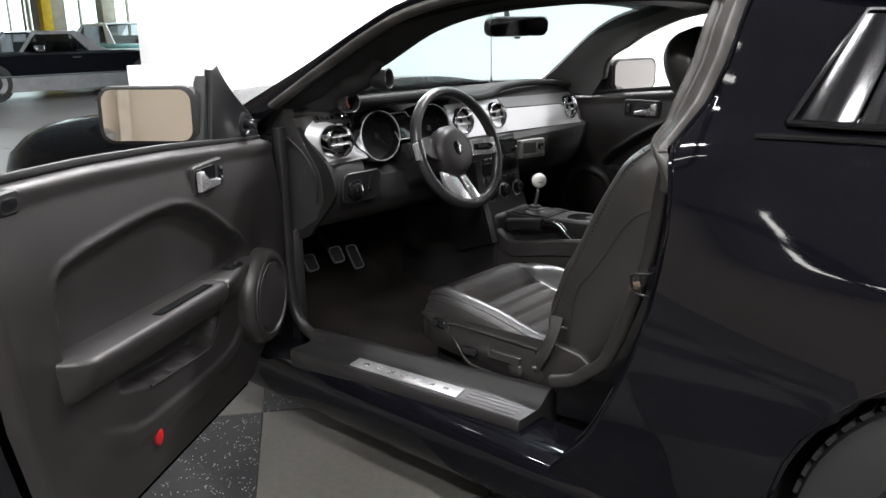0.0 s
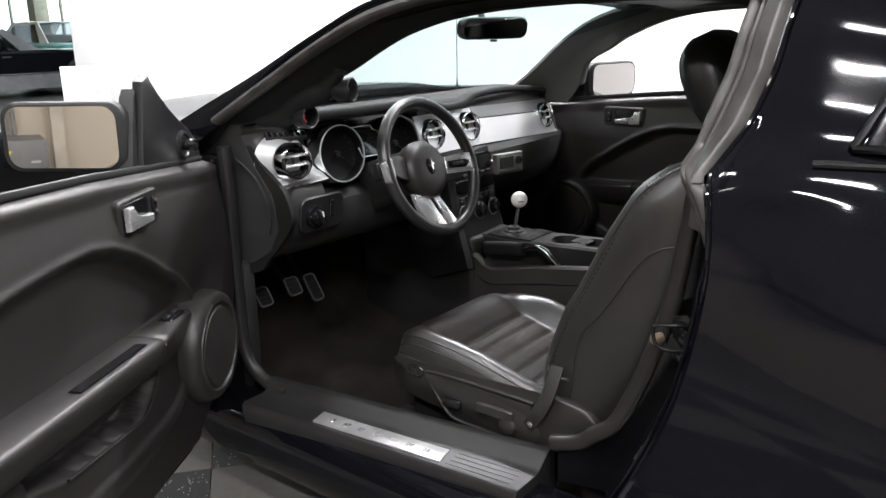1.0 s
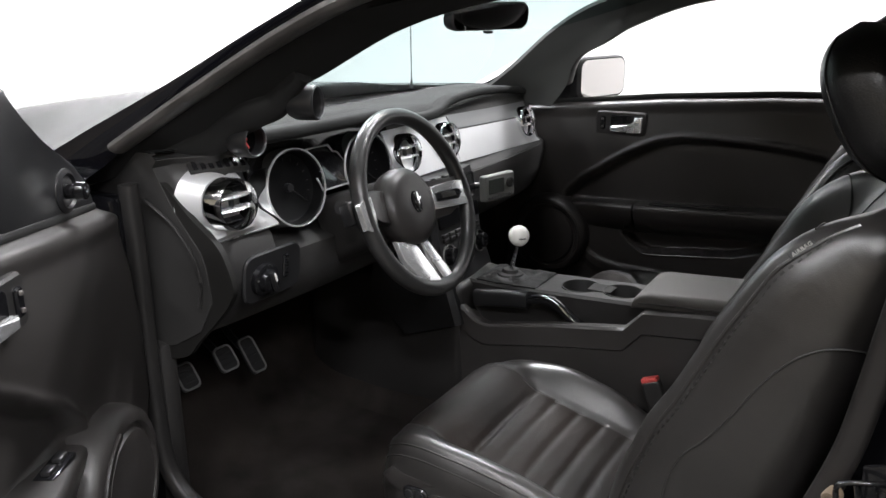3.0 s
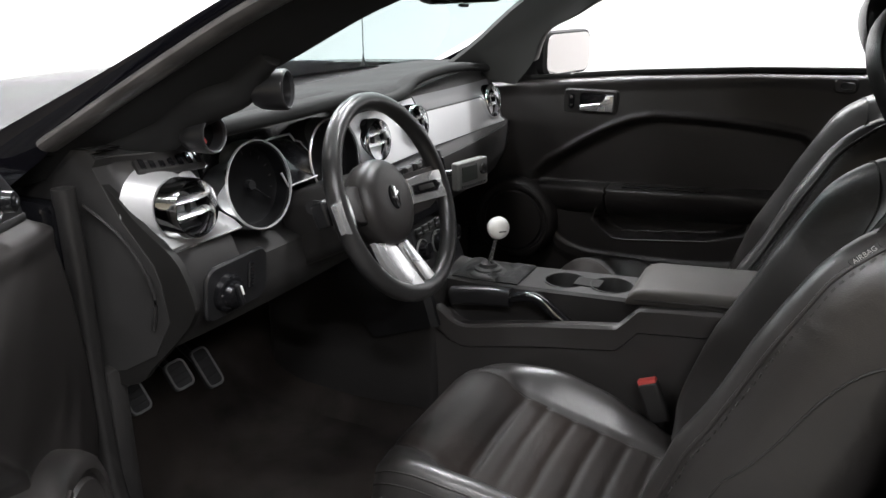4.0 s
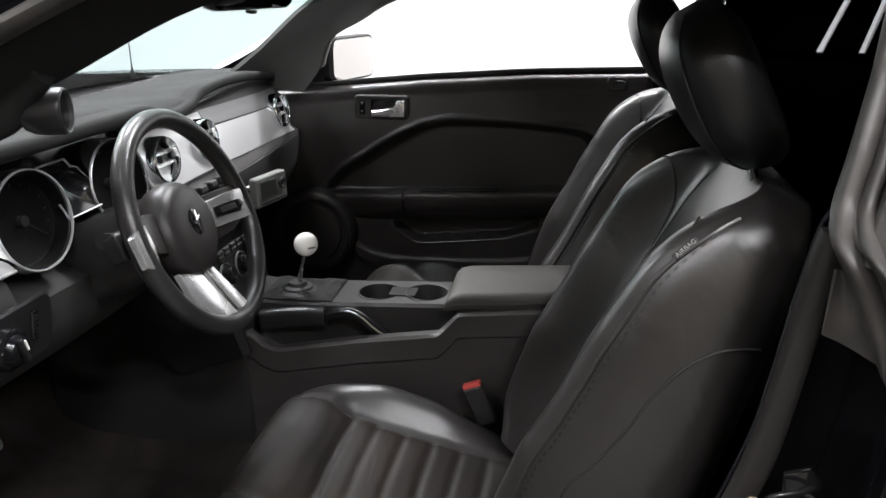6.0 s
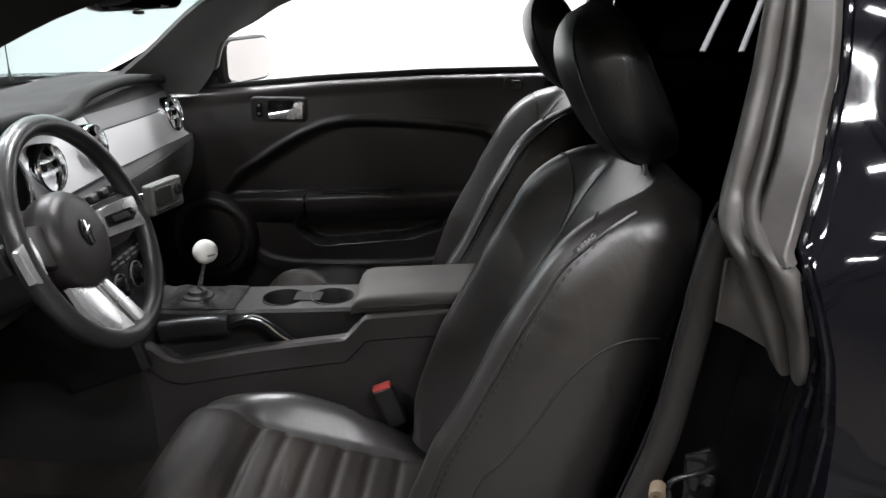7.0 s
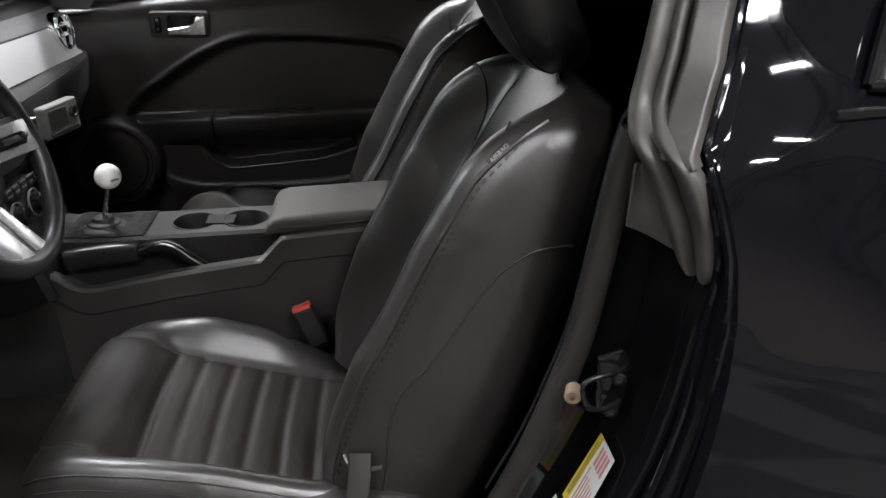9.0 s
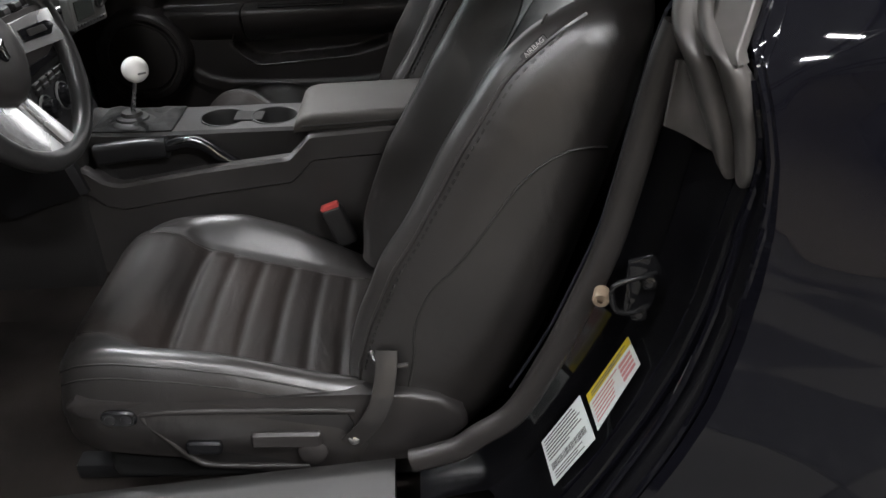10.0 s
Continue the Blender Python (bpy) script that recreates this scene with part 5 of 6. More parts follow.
box(bm, WP(0.001, 0.003, 0.001), (0.0034, 0.022, 0.008), Matrix((WN, WS, WU)).transposed() @ Euler((0.25, 0, 0)).to_matrix(), 0.001)
part("badge_mark", bm, CHROME, bd, "plain bright badge shape")
def dish(a):
    """How far a spoke stands out at a distance a from the middle."""
    return lerp(-0.026, 0.012, min(1, max(0, (abs(a) - 0.055) / 0.11)))


for out in ([(0.055, 0.030), (0.110, 0.026), (0.168, 0.022), (0.172, -0.030), (0.120, -0.050), (0.060, -0.050)], [(-0.050, 0.040), (-0.100, 0.048), (-0.160, 0.044), (-0.166, 0.006), (-0.120, -0.012), (-0.060, -0.030)]):
    bm = bmesh.new()
    slab(bm, [WP(a, c, dish(a) - 0.004) for a, c in out], WN, 0.018, 0.005)
    part("spoke_cover", bm, TRIM, steer, "charcoal plastic spoke cover")
bm = bmesh.new()
slab(bm, [WP(a, c, dish(a) + 0.003) for a, c in ((0.080, 0.018), (0.125, 0.016), (0.174, 0.011), (0.181, -0.013), (0.162, -0.042), (0.075, -0.030))], WN, 0.010, 0.003)
sp = part("spoke", bm, ALU, steer, "satin silver spoke")
bm = bmesh.new()
slab(bm, [WP(a, c, dish(a) + 0.005) for a, c in ((0.086, 0.003), (0.142, -0.003), (0.152, -0.013), (0.138, -0.024), (0.084, -0.016))], WN, 0.004, 0.001)
part("switch_inset", bm, GLOSSB, sp)
bm = bmesh.new()
slab(bm, [WP(a, c, dish(a) + 0.008) for a, c in ((0.098, -0.002), (0.130, -0.006), (0.132, -0.016), (0.098, -0.012))], WN, 0.004, 0.001)
part("cruise_button", bm, TRIM2, sp)
bm = bmesh.new()
slab(bm, [WP(a, c, 0.014) for a, c in ((-0.154, 0.038), (-0.178, 0.038), (-0.193, 0.030), (-0.194, -0.016), (-0.178, -0.024), (-0.162, -0.020), (-0.158, 0.005))], WN, 0.012, 0.003)
part("spoke", bm, ALU, steer, "satin silver spoke")
# twin lower spoke, from the hub's back out to the rim
for out in ([(-0.080, -0.058, -0.024), (-0.022, -0.078, -0.024), (-0.020, -0.160, 0.006), (-0.030, -0.180, 0.008), (-0.054, -0.170, 0.006), (-0.076, -0.135, -0.006), (-0.086, -0.095, -0.016)],
            [(-0.004, -0.080, -0.024), (0.020, -0.080, -0.024), (0.028, -0.168, 0.006), (0.002, -0.174, 0.008)]):
    bm = bmesh.new()
    slab(bm, [WP(a, c, n + 0.004) for a, c, n in out], WN, 0.012, 0.003)
    part("spoke", bm, ALU, steer, "satin silver lower spoke")
bm = bmesh.new()
slab(bm, [WP(a, c, n) for a, c, n in ((-0.030, -0.070, -0.026), (0.004, -0.070, -0.026), (0.008, -0.170, 0.002), (-0.022, -0.170, 0.002))], WN, 0.010, 0.002)
part("spoke_slot", bm, GLOSSB, steer)
# column and stalk
bm = bmesh.new()
rings = []
for d, w, h in ((-0.03, 0.055, 0.055), (-0.06, 0.062, 0.060), (-0.12, 0.066, 0.064), (-0.20, 0.070, 0.070)):
    rings.append([WP(x, y, d) for x, y in round_rect(2 * w, 2 * h, 0.03, 5)])
loft(bm, rings)
part("column_shroud", bm, TRIM2, steer, "dark steering column shroud")
bm = bmesh.new()
sweep(bm, [WP(-0.055, 0.02, -0.07), WP(-0.11, 0.03, -0.065), WP(-0.145, 0.035, -0.055), WP(-0.165, 0.036, -0.05)], round_rect(0.022, 0.018, 0.007, 4), scale=lambda t: 0.7 + 0.6 * sstep(0.4, 0.9, t))
part("indicator_stalk", bm, SATIN, steer, "black indicator stalk")
bm = bmesh.new()
box(bm, WP(-0.150, 0.020, -0.045), (0.030, 0.034, 0.045), Matrix((WN, WS, WU)).transposed(), 0.006, 3)
part("stalk_end", bm, SATIN, steer)

# ---- centre console ----
con = thing("centre_console", (0.45, 0.045, 0.2), "black plastic centre console with cup holders and a padded armrest", "console")
CL, CR = -0.050, 0.140
bm = bmesh.new()
SIDE = [(0.10, 0.555), (0.135, 0.540), (0.168, 0.513), (0.20, 0.510), (0.35, 0.540), (0.522, 0.566), (0.561, 0.612), (0.70, 0.626), (0.90, 0.640)]
xs = span(0.10, 0.90, 40)
rings = []
for x in xs:
    z = along(SIDE, x)
    rings.append([V(x, y, zz) for y, zz in ((CL + 0.004, 0.20), (CL - 0.006, z - 0.055), (CL - 0.012, z - 0.050), (CL - 0.012, z - 0.006), (CL - 0.006, z), (CL + 0.012, z), (CL + 0.016, z - 0.02),
                                            (CR - 0.016, z - 0.02), (CR - 0.012, z), (CR + 0.006, z), (CR + 0.012, z - 0.006), (CR + 0.012, z - 0.050), (CR + 0.006, z - 0.055), (CR - 0.004, 0.20))])
loft(bm, rings)
part("console_body", bm, surf("console_plastic", (0.042, 0.039, 0.038), 0.36, var=0.12, bump=0.25, bscale=900), con, "charcoal plastic console body")
# added dark block: hides the tunnel carpet, standing in for footwell shade
bm = bmesh.new()
box(bm, (-0.10, 0.045, 0.39), (0.46, 0.215, 0.40), None, 0.02, 3)
part("tunnel_shade_block", bm, TRIM2, con, "added dark block standing in for the shade over the tunnel carpet")
bm = bmesh.new()
TOPZ = [(0.10, 0.590), (0.20, 0.588), (0.30, 0.592), (0.55, 0.603)]
prof = lambda x: along(TOPZ, x)
CUPS = ((0.378, 0.066), (0.478, 0.066))
CUP_R = 0.043
for side in ([(CL + 0.048, -0.11), (CL + 0.050, -0.006), (CL + 0.056, 0.0)], [(CR - 0.008, 0.0), (CR - 0.002, -0.006), (CR, -0.11)]):
    loft(bm, [[V(x, y, prof(x) + z) for y, z in side] for x in span(0.10, 0.545, 12)], closed=False, caps=False)
grid(bm, lambda x, y: V(x, y, prof(x)), span(0.10, 0.545, 110), span(CL + 0.056, CR - 0.008, 34))
gone = [f for f in bm.faces if any(math.hypot(f.calc_center_median().x - x, f.calc_center_median().y - y) < CUP_R + 0.002 for x, y in CUPS)]
bmesh.ops.delete(bm, geom=gone, context="FACES")
bmesh.ops.recalc_face_normals(bm, faces=bm.faces)
tp = part("console_top", bm, TRIM2, con, "dark console top panel")
bm = bmesh.new()
def gaiter(x, y):
    """Slack leather, sunk round the edge and puckered towards the lever."""
    d = math.hypot(x - 0.204, y - 0.050)
    edge = min(1, min(x - 0.136, 0.290 - x, y - 0.004, 0.130 - y) / 0.016)
    fold = 0.006 * noise.noise((x * 34, y * 30, 3)) + 0.004 * noise.noise((x * 70, y * 55, 8))
    return V(x, y, prof(x) + 0.003 + max(0, edge) ** 0.6 * (0.005 + fold + 0.010 * math.exp(-(d / 0.030) ** 2)))
grid(bm, gaiter, span(0.136, 0.290, 44), span(0.004, 0.130, 36))
bmesh.ops.recalc_face_normals(bm, faces=bm.faces)
bmesh.ops.solidify(bm, geom=bm.faces[:], thickness=0.004)
part("shift_gaiter", bm, DASHTOP, tp, "slack creased black leather gaiter")
for x, y in CUPS:
    bm = bmesh.new()
    r = CUP_R
    lathe(bm, (x, y, prof(x) + 0.001), (0, 0, 1), [(-0.05, 0), (-0.05, r * 0.86), (-0.004, r * 0.98), (0.0006, r * 1.01), (0.0010, r * 1.04), (0.0004, r * 1.07), (-0.003, r * 1.07), (-0.010, r * 1.03), (-0.054, r * 0.92), (-0.054, 0)], 36)
    part("cup_holder", bm, RUBBER, tp, "round black cup holder")
bm = bmesh.new()
box(bm, (0.428, 0.066, prof(0.428) + 0.0016), (0.056, 0.046, 0.003), None, 0.001, 1)
part("cup_link", bm, CAPB, tp)
# hand brake
hb = thing("hand_brake", (0.3, -0.02, 0.52), "black hand brake lever with a chrome-edged grip", "hand brake")
bm = bmesh.new()
sweep(bm, smooth_path([V(0.150, -0.022, 0.555), V(0.22, -0.022, 0.566), V(0.285, -0.022, 0.572)], 5), round_rect(0.030, 0.040, 0.012, 4))
part("grip", bm, SATIN, hb, "black ribbed grip")
bm = bmesh.new()
sweep(bm, smooth_path([V(0.283, -0.022, 0.573), V(0.325, -0.022, 0.583), V(0.355, -0.022, 0.575), V(0.385, -0.022, 0.552), V(0.415, -0.022, 0.532)], 5), round_rect(0.026, 0.022, 0.009, 4))
part("lever_arm", bm, GLOSSB, hb, "glossy black lever arm")
bm = bmesh.new()
tube(bm, [V(0.290, -0.037, 0.581), V(0.328, -0.037, 0.592), V(0.360, -0.037, 0.583), V(0.388, -0.037, 0.559), V(0.418, -0.037, 0.539)], 0.0022, 6, 4)
part("bright_edge", bm, CHROME, hb)
# armrest
bm = bmesh.new()
rings = []
for x, k in ((0.530, 0.35), (0.534, 0.62), (0.546, 0.90), (0.565, 1.0), (0.70, 1.0), (0.86, 1.0), (0.872, 0.9)):
    z0, z1 = 0.606 + 0.085 * (x - 0.53), 0.644 + 0.06 * (x - 0.53)
    zc, yc2 = (z0 + z1) / 2, 0.042
    rings.append([V(x, yc2 + a * (0.98 + 0.02 * k), z0 + (c + (z1 - z0) / 2) * k) for a, c in round_rect(0.176, z1 - z0, 0.013, 4)])
loft(bm, rings)
ar = tagged(part("armrest", bm, surf("armrest_vinyl", (0.060, 0.055, 0.051), 0.55, var=0.12, bump=0.3, bscale=600), con, "padded warm grey armrest lid"))
bm = bmesh.new()
tube(bm, [V(0.545, CL + 0.003, 0.622), V(0.70, CL + 0.003, 0.634), V(0.86, CL + 0.003, 0.646)], 0.0018, 6, 3)
part("armrest_seam", bm, TRIM2, ar)

# shifter
sh = thing("gear_shifter", (0.205, 0.052, 0.59), "white ball gear knob on a chrome shift rod", "gear shifter")
bm = bmesh.new()
bmesh.ops.create_uvsphere(bm, u_segments=32, v_segments=20, radius=0.0245, matrix=Matrix.Translation((0.233, 0.031, 0.705)))
kb = part("gear_knob", bm, KNOB, sh, "round white gear knob")
bm = bmesh.new()
box(bm, (0.2505, 0.0135, 0.7035), (0.0012, 0.016, 0.0036), Euler((0, 0, radians(-45))).to_matrix())
part("knob_marking", bm, UNITGREY, kb, "plain grey marking")
bm = bmesh.new()
sweep(bm, smooth_path([V(0.204, 0.050, 0.598), V(0.212, 0.046, 0.630), V(0.222, 0.040, 0.665), V(0.229, 0.034, 0.690)], 4), round_rect(0.016, 0.008, 0.003, 3), up=(1, 0, 0), scale=lambda t: 1.15 - 0.5 * t)
rod = part("shift_rod", bm, CHROME, sh, "flat chrome shift rod")
for k in range(4):
    bm = bmesh.new()
    box(bm, (0.2150 + 0.0022 * k, 0.0385 - 0.0012 * k, 0.622 + 0.011 * k), (0.006, 0.0016, 0.006), Euler((0.25, 0.25, -0.6)).to_matrix())
    part("rod_marking", bm, INK, rod)
bm = bmesh.new()
lathe(bm, (0.204, 0.050, 0.595), (0, 0, 1), [(0, 0.046), (0.003, 0.043), (0.006, 0.032), (0.010, 0.030), (0.013, 0.021), (0.020, 0.018), (0.023, 0.008), (0.023, 0)], 28)
part("shift_boot", bm, RUBBER, sh, "ribbed rubber shift boot")

# pedals
ped = thing("pedals", (-0.28, -0.42, 0.25), "three metal-trimmed foot pedals", "pedals")
for x, y, z, w, h in ((-0.285, -0.531, 0.455, 0.046, 0.060), (-0.262, -0.438, 0.466, 0.048, 0.058), (-0.280, -0.340, 0.433, 0.042, 0.090)):
    nrm = V(0.80, -0.05, 0.58)
    bm = bmesh.new()
    plate(bm, V(x, y, z), nrm, w, h, 0.012, 0.010, 0.003)
    pd = part("pedal", bm, SATIN, ped, "black rubber pedal pad")
    bm = bmesh.new()
    a, s, t = frame_of(nrm)
    ringp = [V(x, y, z) + a * 0.010 + s * p * 0.96 + t * q * 0.96 for p, q in round_rect(w, h, 0.012, 4)]
    sweep(bm, ringp, circle(0.0026, 0.0026, 6), up=tuple(nrm), closed=True)
    part("pedal_frame", bm, PEDALMETAL, pd, "bright metal pedal frame")
    for k in (-0.22, 0.0, 0.22):
        bm = bmesh.new()
        box(bm, V(x, y, z) + a * 0.0105 + t * h * k, (0.003, w * 0.8, 0.004), Matrix((a, s, t)).transposed(), 0.001, 1)
        part("pedal_rib", bm, RUBBER, pd)
    bm = bmesh.new()
    tube(bm, [V(x, y, z), V(x - 0.08, y, z + 0.06), V(x - 0.16, y, z + 0.20)], 0.009, 8, 4)
    part("pedal_arm", bm, SATIN, ped)

# rear-view mirror
rv = thing("rear_view_mirror", (0.17, -0.01, 1.2), "black rear-view mirror on the windscreen", "mirror")
a = V(0.93, -0.30, -0.12)
bm = bmesh.new()
ax, s, t = frame_of(a)
c = V(0.172, -0.012, 1.196)
rings = []
for d, k, r in ((0.006, 0.97, 0.02), (0.0, 1.0, 0.02), (-0.015, 0.99, 0.02), (-0.03, 0.85, 0.02), (-0.038, 0.5, 0.015)):
    rings.append([c + ax * d + s * x * k + t * y * k * (1 - 0.15 * (x / 0.12) ** 2) for x, y in round_rect(0.238, 0.066, 0.024, 6)])
loft(bm, rings)
part("mirror_shell", bm, SATIN, rv, "black mirror shell")
bm = bmesh.new()
loft(bm, [[c + ax * d + s * x * 0.93 + t * y * 0.88 * (1 - 0.15 * (x / 0.12) ** 2) for x, y in round_rect(0.238, 0.066, 0.024, 6)] for d in (0.005, 0.009)])
part("mirror_glass", bm, MIRROR, rv)
bm = bmesh.new()
tube(bm, [c - ax * 0.03, c - ax * 0.06 + t * 0.02, c - ax * 0.075 + t * 0.06], 0.009, 8, 4)
part("mirror_stem", bm, SATIN, rv)
bm = bmesh.new()
box(bm, c - t * 0.034, (0.012, 0.020, 0.006), Matrix((ax, s, t)).transposed(), 0.002)
part("dip_tab", bm, SATIN, rv)

# ---- seats ----
SY = -0.340
HW = 0.255


def make_seat():
    st = thing("front_seat", (0.5, SY, 0.2), "black leather bucket seat with worn creased bolsters", "seat", "front seats")
    # cushion
    PAD = [(0.20, 0.36), (0.222, 0.42), (0.24, 0.462), (0.265, 0.482), (0.30, 0.488), (0.335, 0.478), (0.362, 0.454), (0.378, 0.444), (0.42, 0.433), (0.475, 0.419), (0.53, 0.405), (0.58, 0.394), (0.63, 0.384), (0.70, 0.374), (0.80, 0.36)]
    FAR_CREST = [(0.20, 0.37), (0.222, 0.415), (0.26, 0.458), (0.327, 0.475), (0.433, 0.478), (0.526, 0.450), (0.609, 0.407), (0.694, 0.364), (0.80, 0.34)]
    NEAR_CREST = [(0.20, 0.38), (0.222, 0.43), (0.26, 0.480), (0.30, 0.500), (0.347, 0.505), (0.42, 0.499), (0.496, 0.488), (0.571, 0.470), (0.68, 0.443), (0.80, 0.420)]
    CREASES = (0.378, 0.426, 0.478, 0.530, 0.582, 0.634, 0.686)

    def cz(x, v):
        """Top of the cushion; v from -1 to 1 across."""
        base = soft_along(PAD, x, 0.014)
        side = soft_along(FAR_CREST if v > 0 else NEAR_CREST, x, 0.035)
        z = lerp(base, side, sstep(0.60, 0.84, abs(v)))
        z -= 0.006 * math.exp(-((abs(v) - 0.61) / 0.03) ** 2)
        if abs(v) < 0.62:
            fade = sstep(0.62, 0.55, abs(v))
            for k, xc in enumerate(CREASES):
                d = x - xc - 0.010 * v * v
                z -= (0.008 if k == 0 else 0.0045) * math.exp(-(d / 0.0080) ** 2) * fade
            z += 0.003 * fade * sstep(0.38, 0.44, x)
        return z + 0.0025 * noise.noise((x * 9, v * 2, 1))

    def half_c(x):
        k = (x - 0.222) / 0.553
        return HW * soft_along([(-0.1, 0.3), (0, 0.62), (0.03, 0.80), (0.08, 0.915), (0.15, 0.975), (0.3, 1.0), (0.78, 1.01), (0.88, 0.95), (1.0, 0.84)], k, 0.03)
    bm = bmesh.new()
    xs = span(0.222, 0.775, 120)
    rings = []
    for x in xs:
        k = (x - 0.222) / 0.553
        half = half_c(x)
        top = []
        for i in range(49):
            v = -1 + 2 * i / 48
            zz = cz(x, v) - 0.045 * sstep(0.86, 1.0, abs(v)) ** 2
            top.append(V(x, SY + half * v, zz))
        low = along([(0, 0.39), (0.05, 0.350), (0.5, 0.335), (1, 0.30)], k)
        sidez, siden = cz(x, 1.0) - 0.045, cz(x, -1.0) - 0.045
        ring = top + [V(x, SY + half * 1.035, lerp(sidez, low, 0.45)), V(x, SY + half * 1.01, low), V(x, SY - half * 1.01, low), V(x, SY - half * 1.035, lerp(siden, low, 0.45))]
        rings.append(ring)
    loft(bm, rings)
    cu = part("seat_cushion", bm, LEATHER2, st, "ribbed black leather cushion with brown wear", angle=75)
    cu.data.materials.append(LEATHER)
    for f in cu.data.polygons:
        f.material_index = 1 if abs(f.center.y - SY) > HW * 0.605 or f.center.z < cz(f.center.x, 0) - 0.035 else 0
    for sg in (-1, 1):
        bm = bmesh.new()
        pts = [V(x, SY + sg * half_c(x) * 0.61, cz(x, sg * 0.61) + 0.001) for x in span(0.235, 0.76, 24)]
        tube(bm, pts, 0.0016, 6, 2)
        part("cushion_seam", bm, STITCH, cu)
        for dv in (0.0, 0.009):
            bm = bmesh.new()
            pts = [V(x, SY + sg * (half_c(x) * (0.93 + 3.5 * dv) + 0.001), cz(x, sg * (0.93 + 3.5 * dv)) - 0.045 * sstep(0.86, 1.0, 0.93 + 3.5 * dv) ** 2 + 0.0005) for x in span(0.245, 0.72, 26)]
            tube(bm, pts, 0.0014, 6, 3)
            part("edge_stitch", bm, STITCH, cu)
    # backrest
    AX = V(math.sin(radians(20.5)), 0, math.cos(radians(20.5)))
    FW = V(-math.cos(radians(20.5)), 0, math.sin(radians(20.5)))
    SB = SY
    B0 = V(0.773, SB, 0.366)
    L = 0.653
    def half_w(t):
        return soft_along([(0, 0.222), (0.12, 0.234), (0.4, 0.239), (0.65, 0.238), (0.84, 0.231), (0.93, 0.217), (0.97, 0.198), (1.0, 0.160), (1.05, 0.06)], t, 0.025)
    def drop(t):
        return 0.038 * (1 - 0.75 * sstep(0.82, 1.0, t))
    def front(t, v):
        base = soft_along([(0, 0.057), (0.15, 0.072), (0.4, 0.060), (0.7, 0.042), (0.9, 0.028), (1.0, 0.006), (1.1, -0.03)], t, 0.10)
        bol = sstep(0.50, 0.80, abs(v)) * soft_along([(0, 0.055), (0.1, 0.068), (0.2, 0.072), (0.35, 0.080), (0.46, 0.077), (0.61, 0.078), (0.72, 0.077), (0.81, 0.073), (0.87, 0.062), (0.93, 0.043), (0.965, 0.022), (1, 0.004)], t, 0.03)
        rib = 0.0
        if abs(v) < 0.46 and 0.12 < t < 0.72:
            rib = -0.006 * math.exp(-((((t - 0.12) / 0.085) % 1.0 - 0.5) / 0.12) ** 2) * sstep(0.46, 0.40, abs(v))
        wr = 0.0025 * noise.noise((t * 9, v * 3, 4)) * sstep(0.4, 0.8, abs(v))
        return (base + bol) * 1.08 + rib + wr
    def back(t):
        return 1.08 * soft_along([(0, -0.075), (0.1, -0.10), (0.35, -0.098), (0.7, -0.075), (0.9, -0.060), (1.0, -0.045)], t, 0.08)
    bm = bmesh.new()
    rings = []
    for t in span(0, 1, 84):
        h = half_w(t)
        ring = []
        for i in range(49):
            v = -1 + 2 * i / 48
            f = front(t, v) - drop(t) * sstep(0.84, 1.0, abs(v)) ** 2
            ring.append(B0 + AX * (L * t) + FW * f + V(0, h * v, 0))
        f1, bk = front(t, 1) - drop(t), back(t)
        for sg in (1, -1):
            seq = [(1.03, lerp(f1, bk, 0.25)), (1.035, lerp(f1, bk, 0.50)), (1.015, lerp(f1, bk, 0.68)), (0.95, lerp(f1, bk, 0.82)), (0.84, lerp(f1, bk, 0.94)), (0.70, bk)]
            seq = seq if sg > 0 else seq[::-1]
            for kk, d in seq:
                ring.append(B0 + AX * (L * t) + FW * d + V(0, sg * h * kk, 0))
        rings.append(ring)
    loft(bm, rings)
    for v in bm.verts:
        d = (v.co - V(0.880, SB - 0.232, 0.845)).length
        if d < 0.12:
            v.co += V(0.2, 0.9, 0) * (0.007 * math.exp(-(d / 0.014) ** 2) - 0.004 * math.exp(-(d / 0.040) ** 2))
    bk = part("backrest", bm, LEATHER, st, "creased black leather backrest", angle=75)
    def bp(t, v, lift=0.001):
        f = front(t, v) - drop(t) * sstep(0.84, 1.0, abs(v)) ** 2 + lift
        return B0 + AX * (L * t) + FW * f + V(0, half_w(t) * v, 0)
    for sg in (-1, 1):
        bm = bmesh.new()
        tube(bm, [bp(t, sg * (0.94 + 0.02 * sstep(0.8, 0.95, t)), 0.0006) for t in span(0.02, 0.95, 30)], 0.0030, 6, 2)
        part("bolster_seam", bm, LEATHER, bk)
        for k in range(44):
            t = 0.10 + 0.80 * k / 43
            w = 0.958 + 0.015 * sstep(0.8, 0.95, t)
            p, q = bp(t, sg * w, 0.0012), bp(t + 0.010, sg * w, 0.0012)
            bm = bmesh.new()
            sweep(bm, [p, q], circle(0.0018, 0.0018, 4))
            part("stitch", bm, STITCH, bk)
        bm = bmesh.new()
        pts = []
        for t, f in ((0.10, 0.055), (0.18, 0.066), (0.266, 0.084), (0.354, 0.085), (0.419, 0.070), (0.508, 0.0555), (0.606, 0.044), (0.676, 0.028), (0.723, 0.0054), (0.746, -0.021), (0.750, -0.045)):
            f1, b1 = front(t, 1) - drop(t), back(t)
            d = min(1, max(0, (f1 - f) / (f1 - b1)))
            kk = along([(0, 1.0), (0.25, 1.03), (0.50, 1.035), (0.68, 1.015), (0.82, 0.95), (0.94, 0.84), (1, 0.70)], d)
